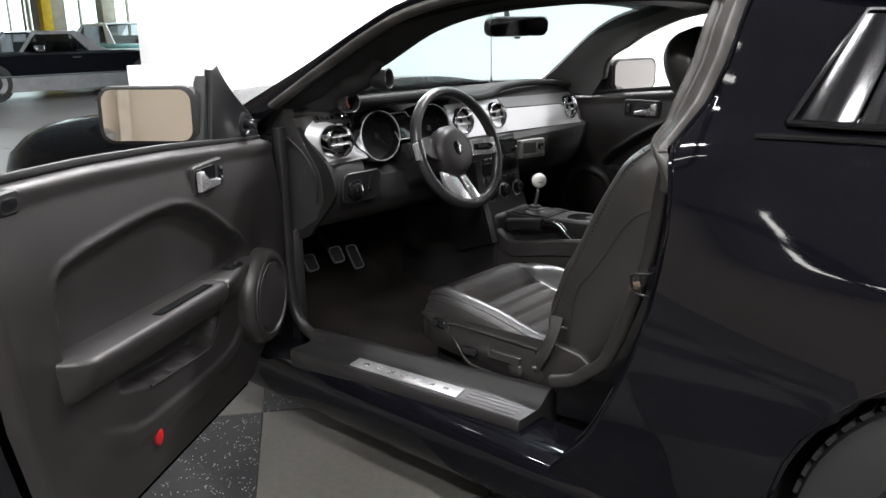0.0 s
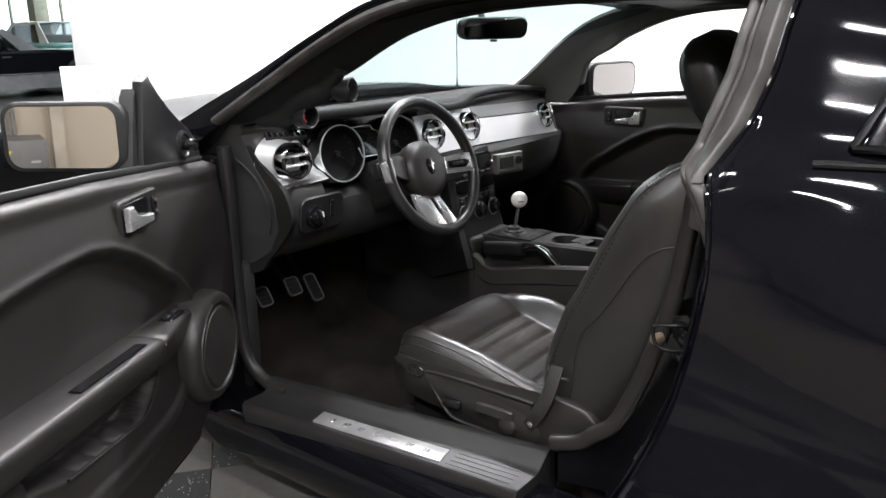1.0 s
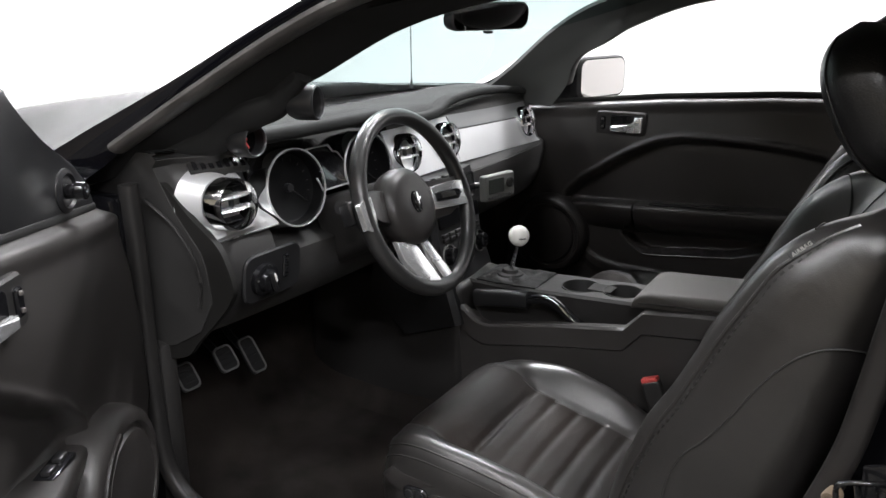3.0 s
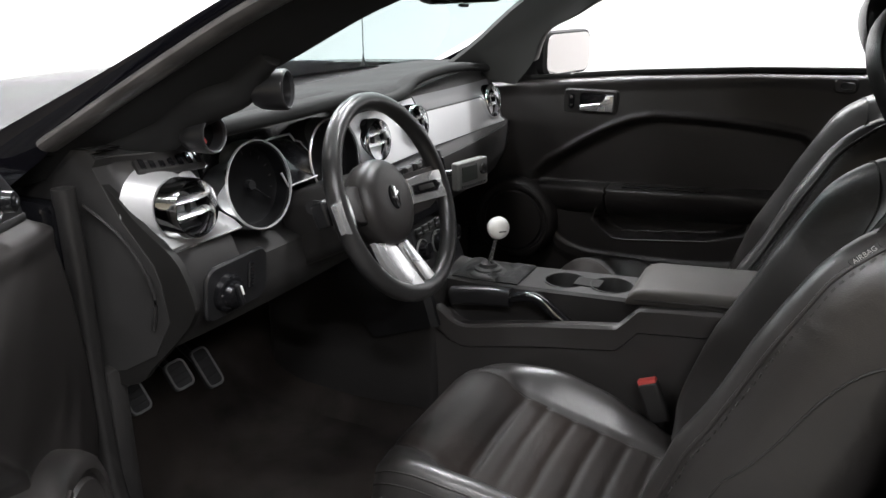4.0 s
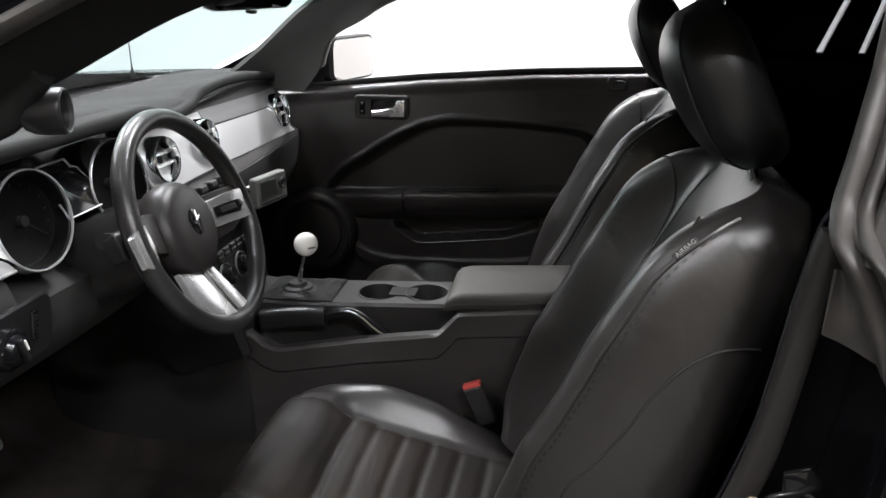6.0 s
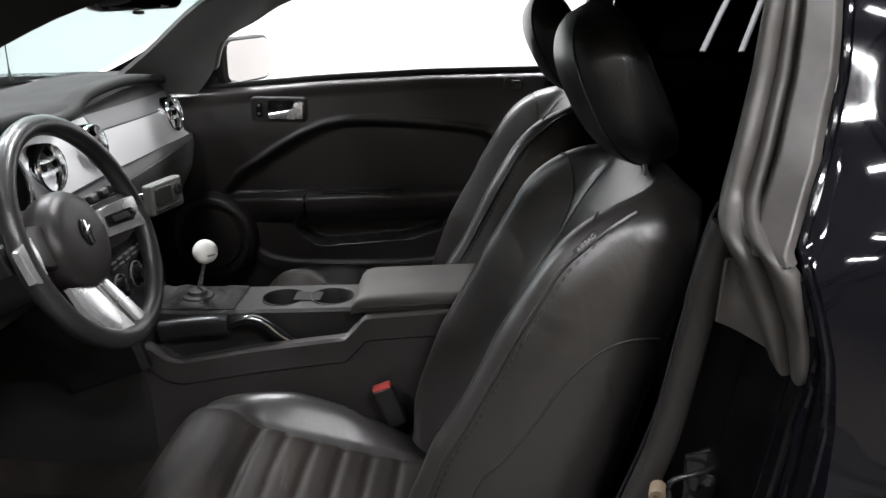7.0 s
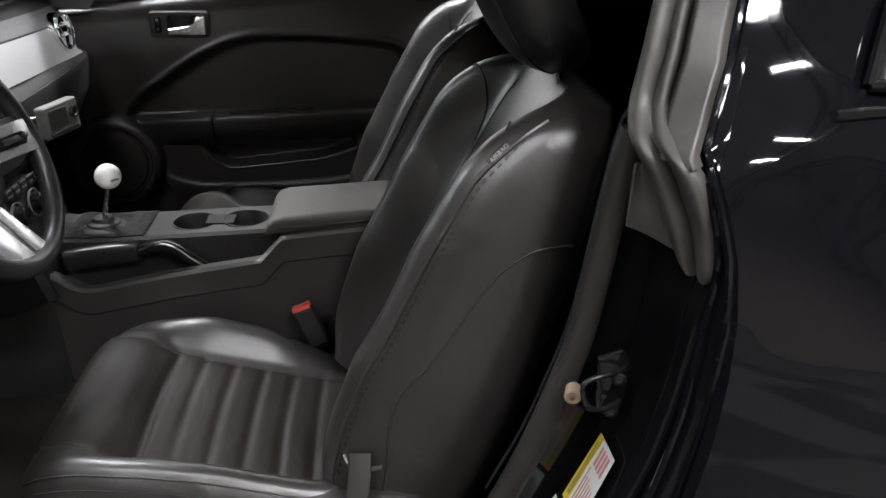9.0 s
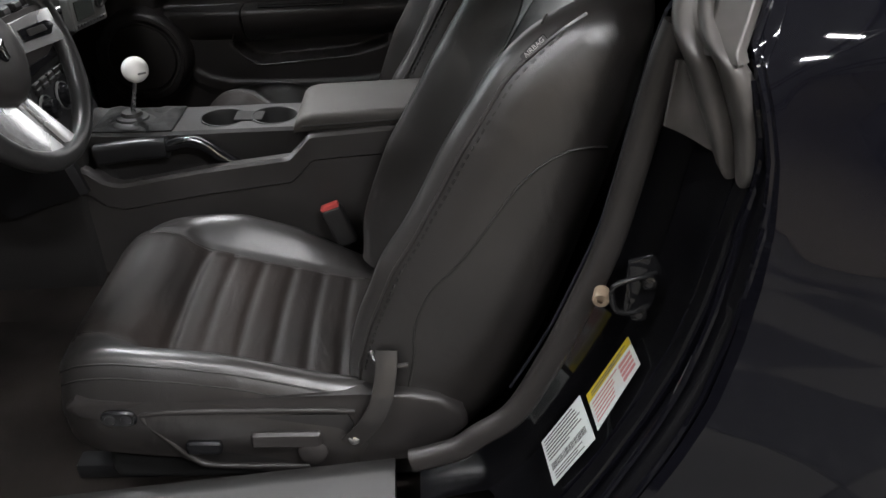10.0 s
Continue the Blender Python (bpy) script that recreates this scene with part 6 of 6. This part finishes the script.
            pts.append(B0 + AX * (L * t) + FW * min(f, f1) + V(0, sg * (half_w(t) * kk + 0.001), 0))
        tube(bm, pts, 0.0018, 6, 5)
        part("side_seam", bm, STITCH, bk, "curved side seam")
        bm = bmesh.new()
        tube(bm, [bp(t, sg * 0.50, 0.0005) for t in span(0.06, 0.93, 24)], 0.0014, 6, 2)
        part("insert_seam", bm, STITCH, bk)
        bm = bmesh.new()
        tube(bm, [bp(t, sg * v, 0.0006) for t, v in ((0.62, 0.52), (0.74, 0.53), (0.83, 0.57), (0.89, 0.66), (0.915, 0.78), (0.905, 0.87))], 0.0015, 6, 5)
        part("shoulder_seam", bm, STITCH, bk)
    # headrest
    bm = bmesh.new()
    HC = V(0.952, SY, 1.086)
    HA = V(math.sin(radians(-20)), 0, math.cos(radians(-20)))
    HF = V(-math.cos(radians(-20)), 0, math.sin(radians(-20)))
    rings = []
    for i in range(27):
        t = -1 + 2 * i / 26
        k = math.sqrt(max(0.0004, 1 - abs(t) ** 3.2))
        w = 0.130 * k * (1.0 - 0.10 * sstep(-0.2, -1, t) + 0.02 * t)
        dpt = 0.066 * k
        ring = []
        for j in range(32):
            an = 2 * math.pi * j / 32
            ca, sa = math.cos(an), math.sin(an)
            sx = math.copysign(abs(ca) ** 0.75, ca)
            sf = math.copysign(abs(sa) ** 0.75, sa)
            ring.append(HC + HA * (0.118 * t) + V(0, sx * w, 0) + HF * (sf * dpt * (1.0 if sf > 0 else 0.75) - 0.012 * (t ** 2) + 0.016 * t))
        rings.append(ring)
    loft(bm, rings)
    hr = part("headrest", bm, surf("headrest_leather", (0.016, 0.0158, 0.0165), 0.36, var=0.15, bump=0.3, bscale=420, kind="voronoi") if "headrest_leather" not in bpy.data.materials else bpy.data.materials["headrest_leather"], st, "smooth rounded black headrest", angle=75)
    for sg in (-1, 1):
        bm = bmesh.new()
        pts = []
        for t in span(-0.93, 0.93, 20):
            k = math.sqrt(max(0.0004, 1 - abs(t) ** 3.2))
            w = 0.130 * k * (1.0 - 0.10 * sstep(-0.2, -1, t) + 0.02 * t)
            an = radians(42)
            pts.append(HC + HA * (0.118 * t) + V(0, sg * math.cos(an) ** 0.75 * w, 0) + HF * (math.sin(an) ** 0.75 * 0.066 * k - 0.012 * t * t + 0.016 * t + 0.0008))
        tube(bm, pts, 0.0014, 6, 2)
        part("headrest_seam", bm, STITCH, hr)
        bm = bmesh.new()
        tube(bm, [HC - HA * 0.09 + V(0.005, sg * 0.05, 0), HC - HA * 0.155 + V(0.0, sg * 0.05, 0)], 0.006, 8, 2)
        part("headrest_post", bm, CHROME, hr)
    # plastic base frame under the cushion
    bm = bmesh.new()
    box(bm, (0.53, SY, 0.295), (0.48, 0.44, 0.09), None, 0.02, 3)
    part("seat_base", bm, RUBBER, st, "dark seat base")
    for sg in (-1, 1):
        bm = bmesh.new()
        box(bm, (0.53, SY + sg * 0.17, 0.238), (0.62, 0.035, 0.03), None, 0.006)
        part("seat_rail", bm, SATIN, st)
    return st, bp


seat_d, BP = make_seat()
seat_p = copy_thing(seat_d, pose(0.5, SY + 0.72, 0.2))
seat_p["label"] = "black leather front passenger bucket seat"

# driver's seat side cover with power switches, strap and tag
yv = SY - 0.257
bm = bmesh.new()
OUT = [(0.268, 0.430), (0.284, 0.445), (0.40, 0.443), (0.68, 0.443), (0.712, 0.450), (0.748, 0.452), (0.79, 0.441), (0.822, 0.418), (0.830, 0.388), (0.80, 0.355), (0.74, 0.330), (0.675, 0.312), (0.608, 0.307), (0.542, 0.306), (0.45, 0.312), (0.420, 0.328), (0.395, 0.358), (0.369, 0.389), (0.308, 0.402), (0.280, 0.415)]
slab(bm, [V(x, yv, z) for x, z in OUT], (0, -1, 0), 0.045, 0.010, 3)
val = part("side_cover", bm, TRIM, seat_d, "charcoal plastic seat side cover")
# raised rim round the switch panel
bm = bmesh.new()
sweep(bm, smooth_path([V(x, yv - 0.001, z) for x, z in ((0.670, 0.424), (0.60, 0.427), (0.45, 0.427), (0.385, 0.424), (0.375, 0.414), (0.405, 0.372), (0.435, 0.336), (0.47, 0.323), (0.60, 0.320))], 5), round_rect(0.009, 0.010, 0.004, 3), up=(0, 1, 0))
part("cover_rim", bm, TRIM, val)
bm = bmesh.new()
slab(bm, [V(x, yv - 0.003, z) for x, z in ((0.384, 0.417), (0.66, 0.419), (0.668, 0.400), (0.632, 0.328), (0.47, 0.330), (0.440, 0.343))], (0, -1, 0), 0.005, 0.002)
part("cover_inset", bm, TRIM2, val)
bm = bmesh.new()
plate(bm, V(0.343, yv + 0.002, 0.417), (0, -1, 0.1), 0.050, 0.026, 0.012, 0.010, 0.003)
lum = part("lumbar_switch", bm, GLOSSB, val, "glossy oval switch")
for k in (-0.011, 0.011):
    bm = bmesh.new()
    lathe(bm, V(0.343 + k, yv - 0.006, 0.418), (0, -1, 0.1), [(0, 0.009), (0.004, 0.007), (0.005, 0)], 16)
    part("switch_dot", bm, SATIN, lum)
bm = bmesh.new()
plate(bm, V(0.455, yv - 0.003, 0.366), (0, -1, 0.1), 0.050, 0.022, 0.006, 0.012, 0.003)
part("recline_switch", bm, GLOSSB, val)
bm = bmesh.new()
plate(bm, V(0.572, yv - 0.003, 0.379), (0, -1, 0.1), 0.100, 0.026, 0.006, 0.012, 0.004)
part("power_switch", bm, TRIM, val)
bm = bmesh.new()
lathe(bm, V(0.608, yv - 0.003, 0.356), (0, -1, 0.1), [(0, 0.022), (0.010, 0.021), (0.014, 0.016), (0.014, 0)], 24)
part("seat_knob", bm, TRIM, val)
bm = bmesh.new()
sweep(bm, smooth_path([V(0.716, yv + 0.012, 0.520), V(0.714, yv - 0.004, 0.485), V(0.706, yv - 0.016, 0.448), V(0.690, yv - 0.020, 0.415), V(0.662, yv - 0.012, 0.374)], 5), round_rect(0.030, 0.004, 0.0018, 2), up=(0, 1, 0))
sb = part("seat_strap", bm, LEATHER, seat_d, "black fabric seat strap with a snap")
bm = bmesh.new()
lathe(bm, V(0.668, yv - 0.013, 0.383), (0, -1, 0.1), [(0, 0.009), (0.004, 0.008), (0.006, 0.004), (0.006, 0)], 18)
part("snap", bm, CHROME, sb, "bright snap fastener")
# folded hem at the foot of the near bolster
bm = bmesh.new()
tube(bm, [V(0.694, yv + 0.020, 0.512), V(0.702, yv + 0.008, 0.503), V(0.722, yv + 0.006, 0.497), V(0.745, yv + 0.008, 0.498)], 0.0035, 8, 5)
part("bolster_hem", bm, LEATHER, seat_d, "folded leather hem")
# belt buckle
bk = thing("belt_buckle", (0.60, -0.085, 0.40), "black seat belt buckle with a red release button", "belt buckle")
bm = bmesh.new()
box(bm, (0.609, -0.085, 0.434), (0.040, 0.022, 0.085), Euler((0, radians(-22), 0)).to_matrix(), 0.006, 3)
part("buckle_body", bm, TRIM2, bk)
bm = bmesh.new()
box(bm, (0.592, -0.085, 0.4755), (0.036, 0.018, 0.010), Euler((0, radians(-22), 0)).to_matrix(), 0.003, 2)
part("release_button", bm, REDP, bk, "red release button")
bk2 = copy_thing(bk, pose(0.66, 0.175, 0.43))
# airbag tag on the bolster, sewn in, with lettering
tg = BP(0.868, -0.945, 0.003)
td = (BP(0.89, -0.947, 0.003) - BP(0.84, -0.943, 0.003)).normalized()
tn = V(-0.35, -0.86, 0.35)
tn = (tn - td * tn.dot(td)).normalized()
bm = bmesh.new()
box(bm, tg, (0.036, 0.010, 0.003), Matrix((td, tn.cross(td), tn)).transposed(), 0.001, 1)
tag = part("airbag_tag", bm, RUBBER, seat_d, "small black sewn tag")
cu = bpy.data.curves.new("tag_text", "FONT")
cu.body, cu.size, cu.align_x, cu.align_y, cu.extrude = "AIRBAG", 0.0082, "CENTER", "CENTER", 0.0003
to = new("tag_text", cu)
to.matrix_world = Matrix.Translation(tg + tn * 0.0021) @ Matrix((td, tn.cross(td), tn)).transposed().to_4x4()
bpy.context.view_layer.update()
me = bpy.data.meshes.new_from_object(to.evaluated_get(bpy.context.evaluated_depsgraph_get()))
me.transform(to.matrix_world)
bpy.data.objects.remove(to)
me.materials.clear()
me.materials.append(TAGINK)
lt = new("tag_lettering", me)
lt.parent = tag

# door striker and stickers on the jamb
STEELB = surf("blackened_steel", (0.06, 0.06, 0.062), 0.22, metal=0.8)
strk = thing("door_striker", (1.0, -0.69, 0.69), "black steel door striker with a tan rubber buffer", "door striker")
bm = bmesh.new()
slab(bm, [V(x, -0.690, z) for x, z in ((0.996, 0.722), (1.022, 0.732), (1.038, 0.714), (1.032, 0.664), (1.016, 0.640), (0.998, 0.650))], (-0.25, -1, 0), 0.008, 0.003)
sp = part("striker_plate", bm, GLOSSB, strk, "glossy black striker plate")
bm = bmesh.new()
tube(bm, [V(1.026, -0.696, 0.714), V(1.010, -0.708, 0.716), V(0.980, -0.716, 0.712), V(0.974, -0.716, 0.700), V(0.982, -0.716, 0.676), V(1.004, -0.708, 0.668), V(1.024, -0.696, 0.668)], 0.0034, 10, 5)
part("striker_loop", bm, STEELB, strk, "bent steel striker loop")
bm = bmesh.new()
tube(bm, [V(0.992, -0.712, 0.714), V(0.996, -0.712, 0.692), V(0.994, -0.712, 0.671)], 0.0026, 8, 3)
part("striker_bar", bm, STEELB, strk)
for x, z in ((1.021, 0.699), (1.015, 0.656)):
    bm = bmesh.new()
    lathe(bm, V(x, -0.696, z), (-0.25, -1, 0), [(0, 0.0095), (0.002, 0.0090), (0.003, 0.0065), (0.005, 0.006), (0.0055, 0.0045), (0.004, 0.004), (0.004, 0)], 20)
    part("striker_bolt", bm, STEELB, sp, "steel striker bolt")
bm = bmesh.new()
lathe(bm, V(0.970, -0.690, 0.676), (-0.3, -1, 0), [(-0.012, 0.0095), (0.005, 0.0100), (0.008, 0.008), (0.008, 0.0035), (0.004, 0.003), (0.004, 0)], 24)
part("buffer", bm, surf("tan_rubber", (0.22, 0.165, 0.115), 0.5), strk, "tan rubber buffer")


def sticker(name, quad, label, bars):
    """A flat printed label on four corners: top-left, top-right, bottom-right, bottom-left."""
    q = [Vector(p) for p in quad]
    nrm = (q[1] - q[0]).cross(q[3] - q[0]).normalized()
    if nrm.y > 0:
        nrm = -nrm
    bm = bmesh.new()
    slab(bm, q, nrm, 0.0008)
    ob = lone(name, bm, PAPER, label, "label")
    def at(a, c):
        return q[0].lerp(q[1], a).lerp(q[3].lerp(q[2], a), c)
    for nm, mat, a0, a1, c0, c1 in bars:
        bm = bmesh.new()
        slab(bm, [at(a, c) + nrm * 0.0008 for a, c in ((a0, c0), (a1, c0), (a1, c1), (a0, c1))], nrm, 0.0006)
        part(nm, bm, mat, ob)
    return ob


rnd = random.Random(5)
bars = [("print_line", INK, 0.06, 0.06 + rnd.uniform(0.5, 0.86), 0.06 + 0.07 * k, 0.085 + 0.07 * k) for k in range(7)]
bars += [("barcode_bar", INK, 0.08 + 0.028 * k, 0.08 + 0.028 * k + rnd.uniform(0.008, 0.018), 0.60, 0.74) for k in range(30)]
bars += [("print_line", INK, 0.10, 0.10 + rnd.uniform(0.2, 0.7), 0.80 + 0.06 * k, 0.82 + 0.06 * k) for k in range(3)]
sticker("data_label", [(0.926, -0.650, 0.410), (0.969, -0.654, 0.497), (0.982, -0.708, 0.472), (0.937, -0.704, 0.384)], "white printed data label with a barcode on the black jamb", bars)
bars = [("yellow_band", YELLOW, 0.0, 1.0, 0.0, 0.24), ("print_line", INK, 0.1, 0.9, 0.08, 0.12), ("print_line", INK, 0.1, 0.8, 0.15, 0.19)]
bars += [("print_line", PINKINK, 0.06, 0.06 + rnd.uniform(0.4, 0.6), 0.34 + 0.10 * k, 0.37 + 0.10 * k) for k in range(6)]
bars += [("print_block", PINKINK, 0.68, 0.94, 0.36 + 0.14 * k, 0.45 + 0.14 * k) for k in range(4)]
sticker("tyre_label", [(0.978, -0.656, 0.498), (1.020, -0.656, 0.593), (1.027, -0.696, 0.582), (0.984, -0.706, 0.484)], "white and yellow printed tyre label on the black jamb", bars)

# ---- things in the hall ----
def far_car(x, y, yaw, low, high, label, length, belt, roof, cab, wheels):
    """A plain saloon: body, lower band, glazed cabin with pillars and roof, bright strip, wheels."""
    t = thing("parked_car", (x, y, 0), label, "car")
    m = pose(x, y, 0, 0, 0, yaw)
    def Q(a, c, z):
        return m @ V(a, c, z)
    h = length / 2
    a0, a1, a2, a3 = cab
    bm = bmesh.new()
    prof = [(-h, 0.42), (-h + 0.02, belt - 0.16), (-h + 0.12, belt - 0.06), (a0, belt + 0.01), (a3, belt), (h - 0.1, belt - 0.02), (h, belt - 0.10), (h - 0.02, 0.40)]
    loft(bm, [[Q(a, c, z - (0.05 if abs(c) > 0.88 and z > 0.6 else 0)) for a, z in prof] for c in (-0.90, -0.84, 0.84, 0.90)])
    part("upper_body", bm, low, t)
    bm = bmesh.new()
    prof = [(-h + 0.03, 0.16), (-h, 0.42), (h, 0.40), (h - 0.05, 0.14)]
    loft(bm, [[Q(a, c, z) for a, z in prof] for c in (-0.905, 0.905)])
    part("lower_body", bm, high, t)
    for c in (-0.909, 0.909):
        bm = bmesh.new()
        tube(bm, [Q(-h + 0.1, c, 0.425), Q(h - 0.1, c, 0.405)], 0.016, 6, 0)
        part("bright_strip", bm, CHROME, t)
        bm = bmesh.new()
        box(bm, Q(lerp(a1, a2, 0.9), c * 0.995, belt - 0.10), (0.03, 0.16, 0.03))
        part("door_handle", bm, CHROME, t)
    k = 1 - 0.16
    for nm, pts in (("windscreen", ((a0, belt, 0.76), (a1, roof - 0.03, 0.62))), ("rear_window", ((a3, belt, 0.74), (a2, roof - 0.03, 0.60)))):
        bm = bmesh.new()
        (p, z0, w0), (q, z1, w1) = pts
        slab(bm, [Q(p, -w0, z0), Q(p, w0, z0), Q(q, w1, z1), Q(q, -w1, z1)], m.to_3x3() @ V(-1 if p < q else 1, 0, 0.8), 0.02)
        part(nm, bm, SMOKE, t)
    for c in (-1, 1):
        bm = bmesh.new()
        slab(bm, [Q(a0 + 0.06, c * 0.78, belt), Q(a3 - 0.30, c * 0.78, belt), Q(a2 - 0.02, c * 0.64, roof - 0.04), Q(a1 + 0.04, c * 0.64, roof - 0.04)], m.to_3x3() @ V(0, c, 0.3), 0.01)
        part("side_window", bm, SMOKE, t)
        bm = bmesh.new()
        tube(bm, [Q(a0, c * 0.80, belt), Q(a1, c * 0.65, roof - 0.02)], 0.030, 6, 0)
        part("cabin_pillar", bm, high, t)
        bm = bmesh.new()
        slab(bm, [Q(a3 - 0.32, c * 0.80, belt), Q(a3 + 0.03, c * 0.80, belt), Q(a2 + 0.06, c * 0.66, roof), Q(a2 - 0.06, c * 0.66, roof - 0.02)], m.to_3x3() @ V(0, c, 0.3), 0.03)
        part("cabin_pillar", bm, high, t)
        bm = bmesh.new()
        box(bm, Q(a0 + 0.25, c * 0.98, belt + 0.07), (0.10, 0.16, 0.10), None, 0.02)
        part("door_mirror", bm, CHROME, t)
    bm = bmesh.new()
    loft(bm, [[Q(a, c, z - 0.02 * (abs(c) > 0.5)) for a, z in ((a1 - 0.04, roof - 0.03), (a1 + 0.1, roof), (a2, roof), (a2 + 0.06, roof - 0.03), (a2, roof - 0.05), (a1 + 0.1, roof - 0.05))] for c in (-0.67, -0.4, 0.4, 0.67)])
    part("cabin_roof", bm, high, t)
    for a in (lerp(a0, a1, 0.6), a2 - 0.25):
        bm = bmesh.new()
        box(bm, Q(a + 0.3, 0, belt - 0.02), (1.2, 0.14, 0.38), None, 0.05)
        part("cabin_seat", bm, SATIN, t)
    for a in wheels:
        for c in (-0.80, 0.80):
            bm = bmesh.new()
            lathe(bm, Q(a, c, 0.32), m.to_3x3() @ V(0, 1 if c > 0 else -1, 0), [(-0.1, 0.2), (-0.1, 0.32), (0.10, 0.32), (0.115, 0.22), (0.10, 0.20), (0.11, 0.05), (0.11, 0)], 28)
            part("wheel", bm, RUBBER, t)
    return t


far_car(-14.0, 4.75, 90, PAINT, SILVERPAINT, "black and silver two-door classic parked across the hall", 5.2, 0.81, 1.18, (-0.89, -0.56, 0.10, 0.66), (-1.42, 1.35))
far_car(-17.6, 8.0, 0, TEAL, WHITE, "pale teal classic parked by the windows", 4.4, 0.85, 1.32, (-0.95, -0.40, 0.60, 1.25), (-1.3, 1.3))
for x, y, mat, lab, w in ((-18.0, 6.55, BEIGE, "beige square hall column", 0.55), (-17.6, 6.30, YELLOWPAINT, "yellow-painted hall post", 0.22), (-18.4, 8.15, BEIGE, "beige square hall column", 0.34)):
    bm = bmesh.new()
    box(bm, (x, y, 2.5), (w, w, 5.0), None, 0.01)
    lone("column", bm, mat, lab, "column", kind="structure")
for k in range(4):
    bm = bmesh.new()
    box(bm, (-26.0 + 4.6 * k, 8.47, 1.95), (4.2, 0.04, 3.5))
    w = lone("window_%d" % (k + 1), bm, DAY, "bright daylit window in the far wall", "window", kind="structure")
    for j in range(5):
        bm = bmesh.new()
        box(bm, (-28.1 + 4.6 * k + 1.05 * j, 8.43, 1.95), (0.08, 0.05, 3.5))
        part("window_frame", bm, BEIGE, w)
# white notice board on a stand
BA = radians(-28)
nb = thing("notice_board", (-8.55, 3.62, 0), "white information board with small print on a stand", "notice board")
bm = bmesh.new()
box(bm, (-8.55, 3.62, 0.42), (0.04, 0.56, 0.60), Euler((0, 0, BA)).to_matrix(), 0.01)
part("board", bm, WHITE, nb)
bm = bmesh.new()
box(bm, (-8.58, 3.62, 0.06), (0.34, 0.40, 0.12), Euler((0, 0, BA)).to_matrix(), 0.02)
part("board_foot", bm, SATIN, nb)
for k, (dy, w) in enumerate(((-0.14, 0.10), (-0.15, 0.06), (0.10, 0.10))):
    bm = bmesh.new()
    box(bm, V(-8.55, 3.62, 0.60 - 0.11 * k) + Euler((0, 0, BA)).to_matrix() @ V(0.0215, dy, 0), (0.003, w, 0.02), Euler((0, 0, BA)).to_matrix())
    part("print_bar", bm, TAGINK, nb)
# electrical cabinet by the tan wall, seen in the mirror
cab = thing("electrical_cabinet", (0.09, -8.2, 0), "grey electrical cabinet with a yellow warning triangle", "cabinet")
bm = bmesh.new()
box(bm, (0.09, -8.2, 0.27), (0.48, 0.8, 0.54), None, 0.015)
part("cabinet_body", bm, surf("cabinet_grey", (0.10, 0.10, 0.095), 0.5), cab)
bm = bmesh.new()
slab(bm, [V(-0.10, -7.796, 0.45), V(0.03, -7.796, 0.45), V(-0.035, -7.796, 0.33)], (0, 1, 0), 0.006)
part("warning_sign", bm, YELLOW, cab, "yellow warning triangle")
bm = bmesh.new()
box(bm, (0.22, -7.796, 0.34), (0.08, 0.006, 0.02))
part("print_bar", bm, TAGINK, cab)
for k in range(3):
    bm = bmesh.new()
    tube(bm, [V(-0.03 + 0.07 * k, -8.92, 0.02), V(-0.03 + 0.07 * k, -8.92, 5.04)], 0.022, 8, 0)
    lone("conduit", bm, UNITGREY, "grey vertical conduit pipe on the tan wall", "pipe", "wall conduits")
bm = bmesh.new()
box(bm, (0.52, -8.93, 2.52), (0.13, 0.14, 5.04), None, 0.01)
lone("column", bm, BEIGE, "grey steel post against the tan wall", "column", kind="structure")

# aerial on the far front wing
bm = bmesh.new()
lathe(bm, (-0.478, 0.690, 0.94), (0, 0, 1), [(0, 0.012), (0.015, 0.010), (0.03, 0.004), (0.05, 0.0016), (0.80, 0.0013), (0.802, 0.003), (0.81, 0.003), (0.812, 0)], 10)
part("aerial", bm, SATIN, car, "thin black whip aerial")

# ---- floor tiles ----
E1, E2, C0, TS = V(0.777, -0.629, 0), V(0.629, 0.777, 0), V(-0.298, -0.75, 0), 0.612
meshes = {}
for key, mat in (("d", TILE_D), ("l", TILE_L)):
    bm = bmesh.new()
    box(bm, (0, 0, -0.004), (TS - 0.003, TS - 0.003, 0.008), None, 0.001, 1)
    me = bpy.data.meshes.new("floor_tile")
    bm.to_mesh(me)
    bm.free()
    me.materials.append(mat)
    meshes[key] = me
for i in range(-7, 8):
    for j in range(-7, 8):
        c = C0 + E1 * (TS * (i + 0.5)) + E2 * (TS * (j + 0.5))
        if c.y < -4.4 or c.y > 3.9 or abs(c.x) > 4.5:
            continue
        ob = new("tile", meshes["d" if (i + j) % 2 else "l"])
        ob.matrix_world = Matrix.Translation(c + V(0, 0, 0.0005)) @ Matrix.Rotation(math.atan2(E1.y, E1.x), 4, "Z")
        ob.parent = floor
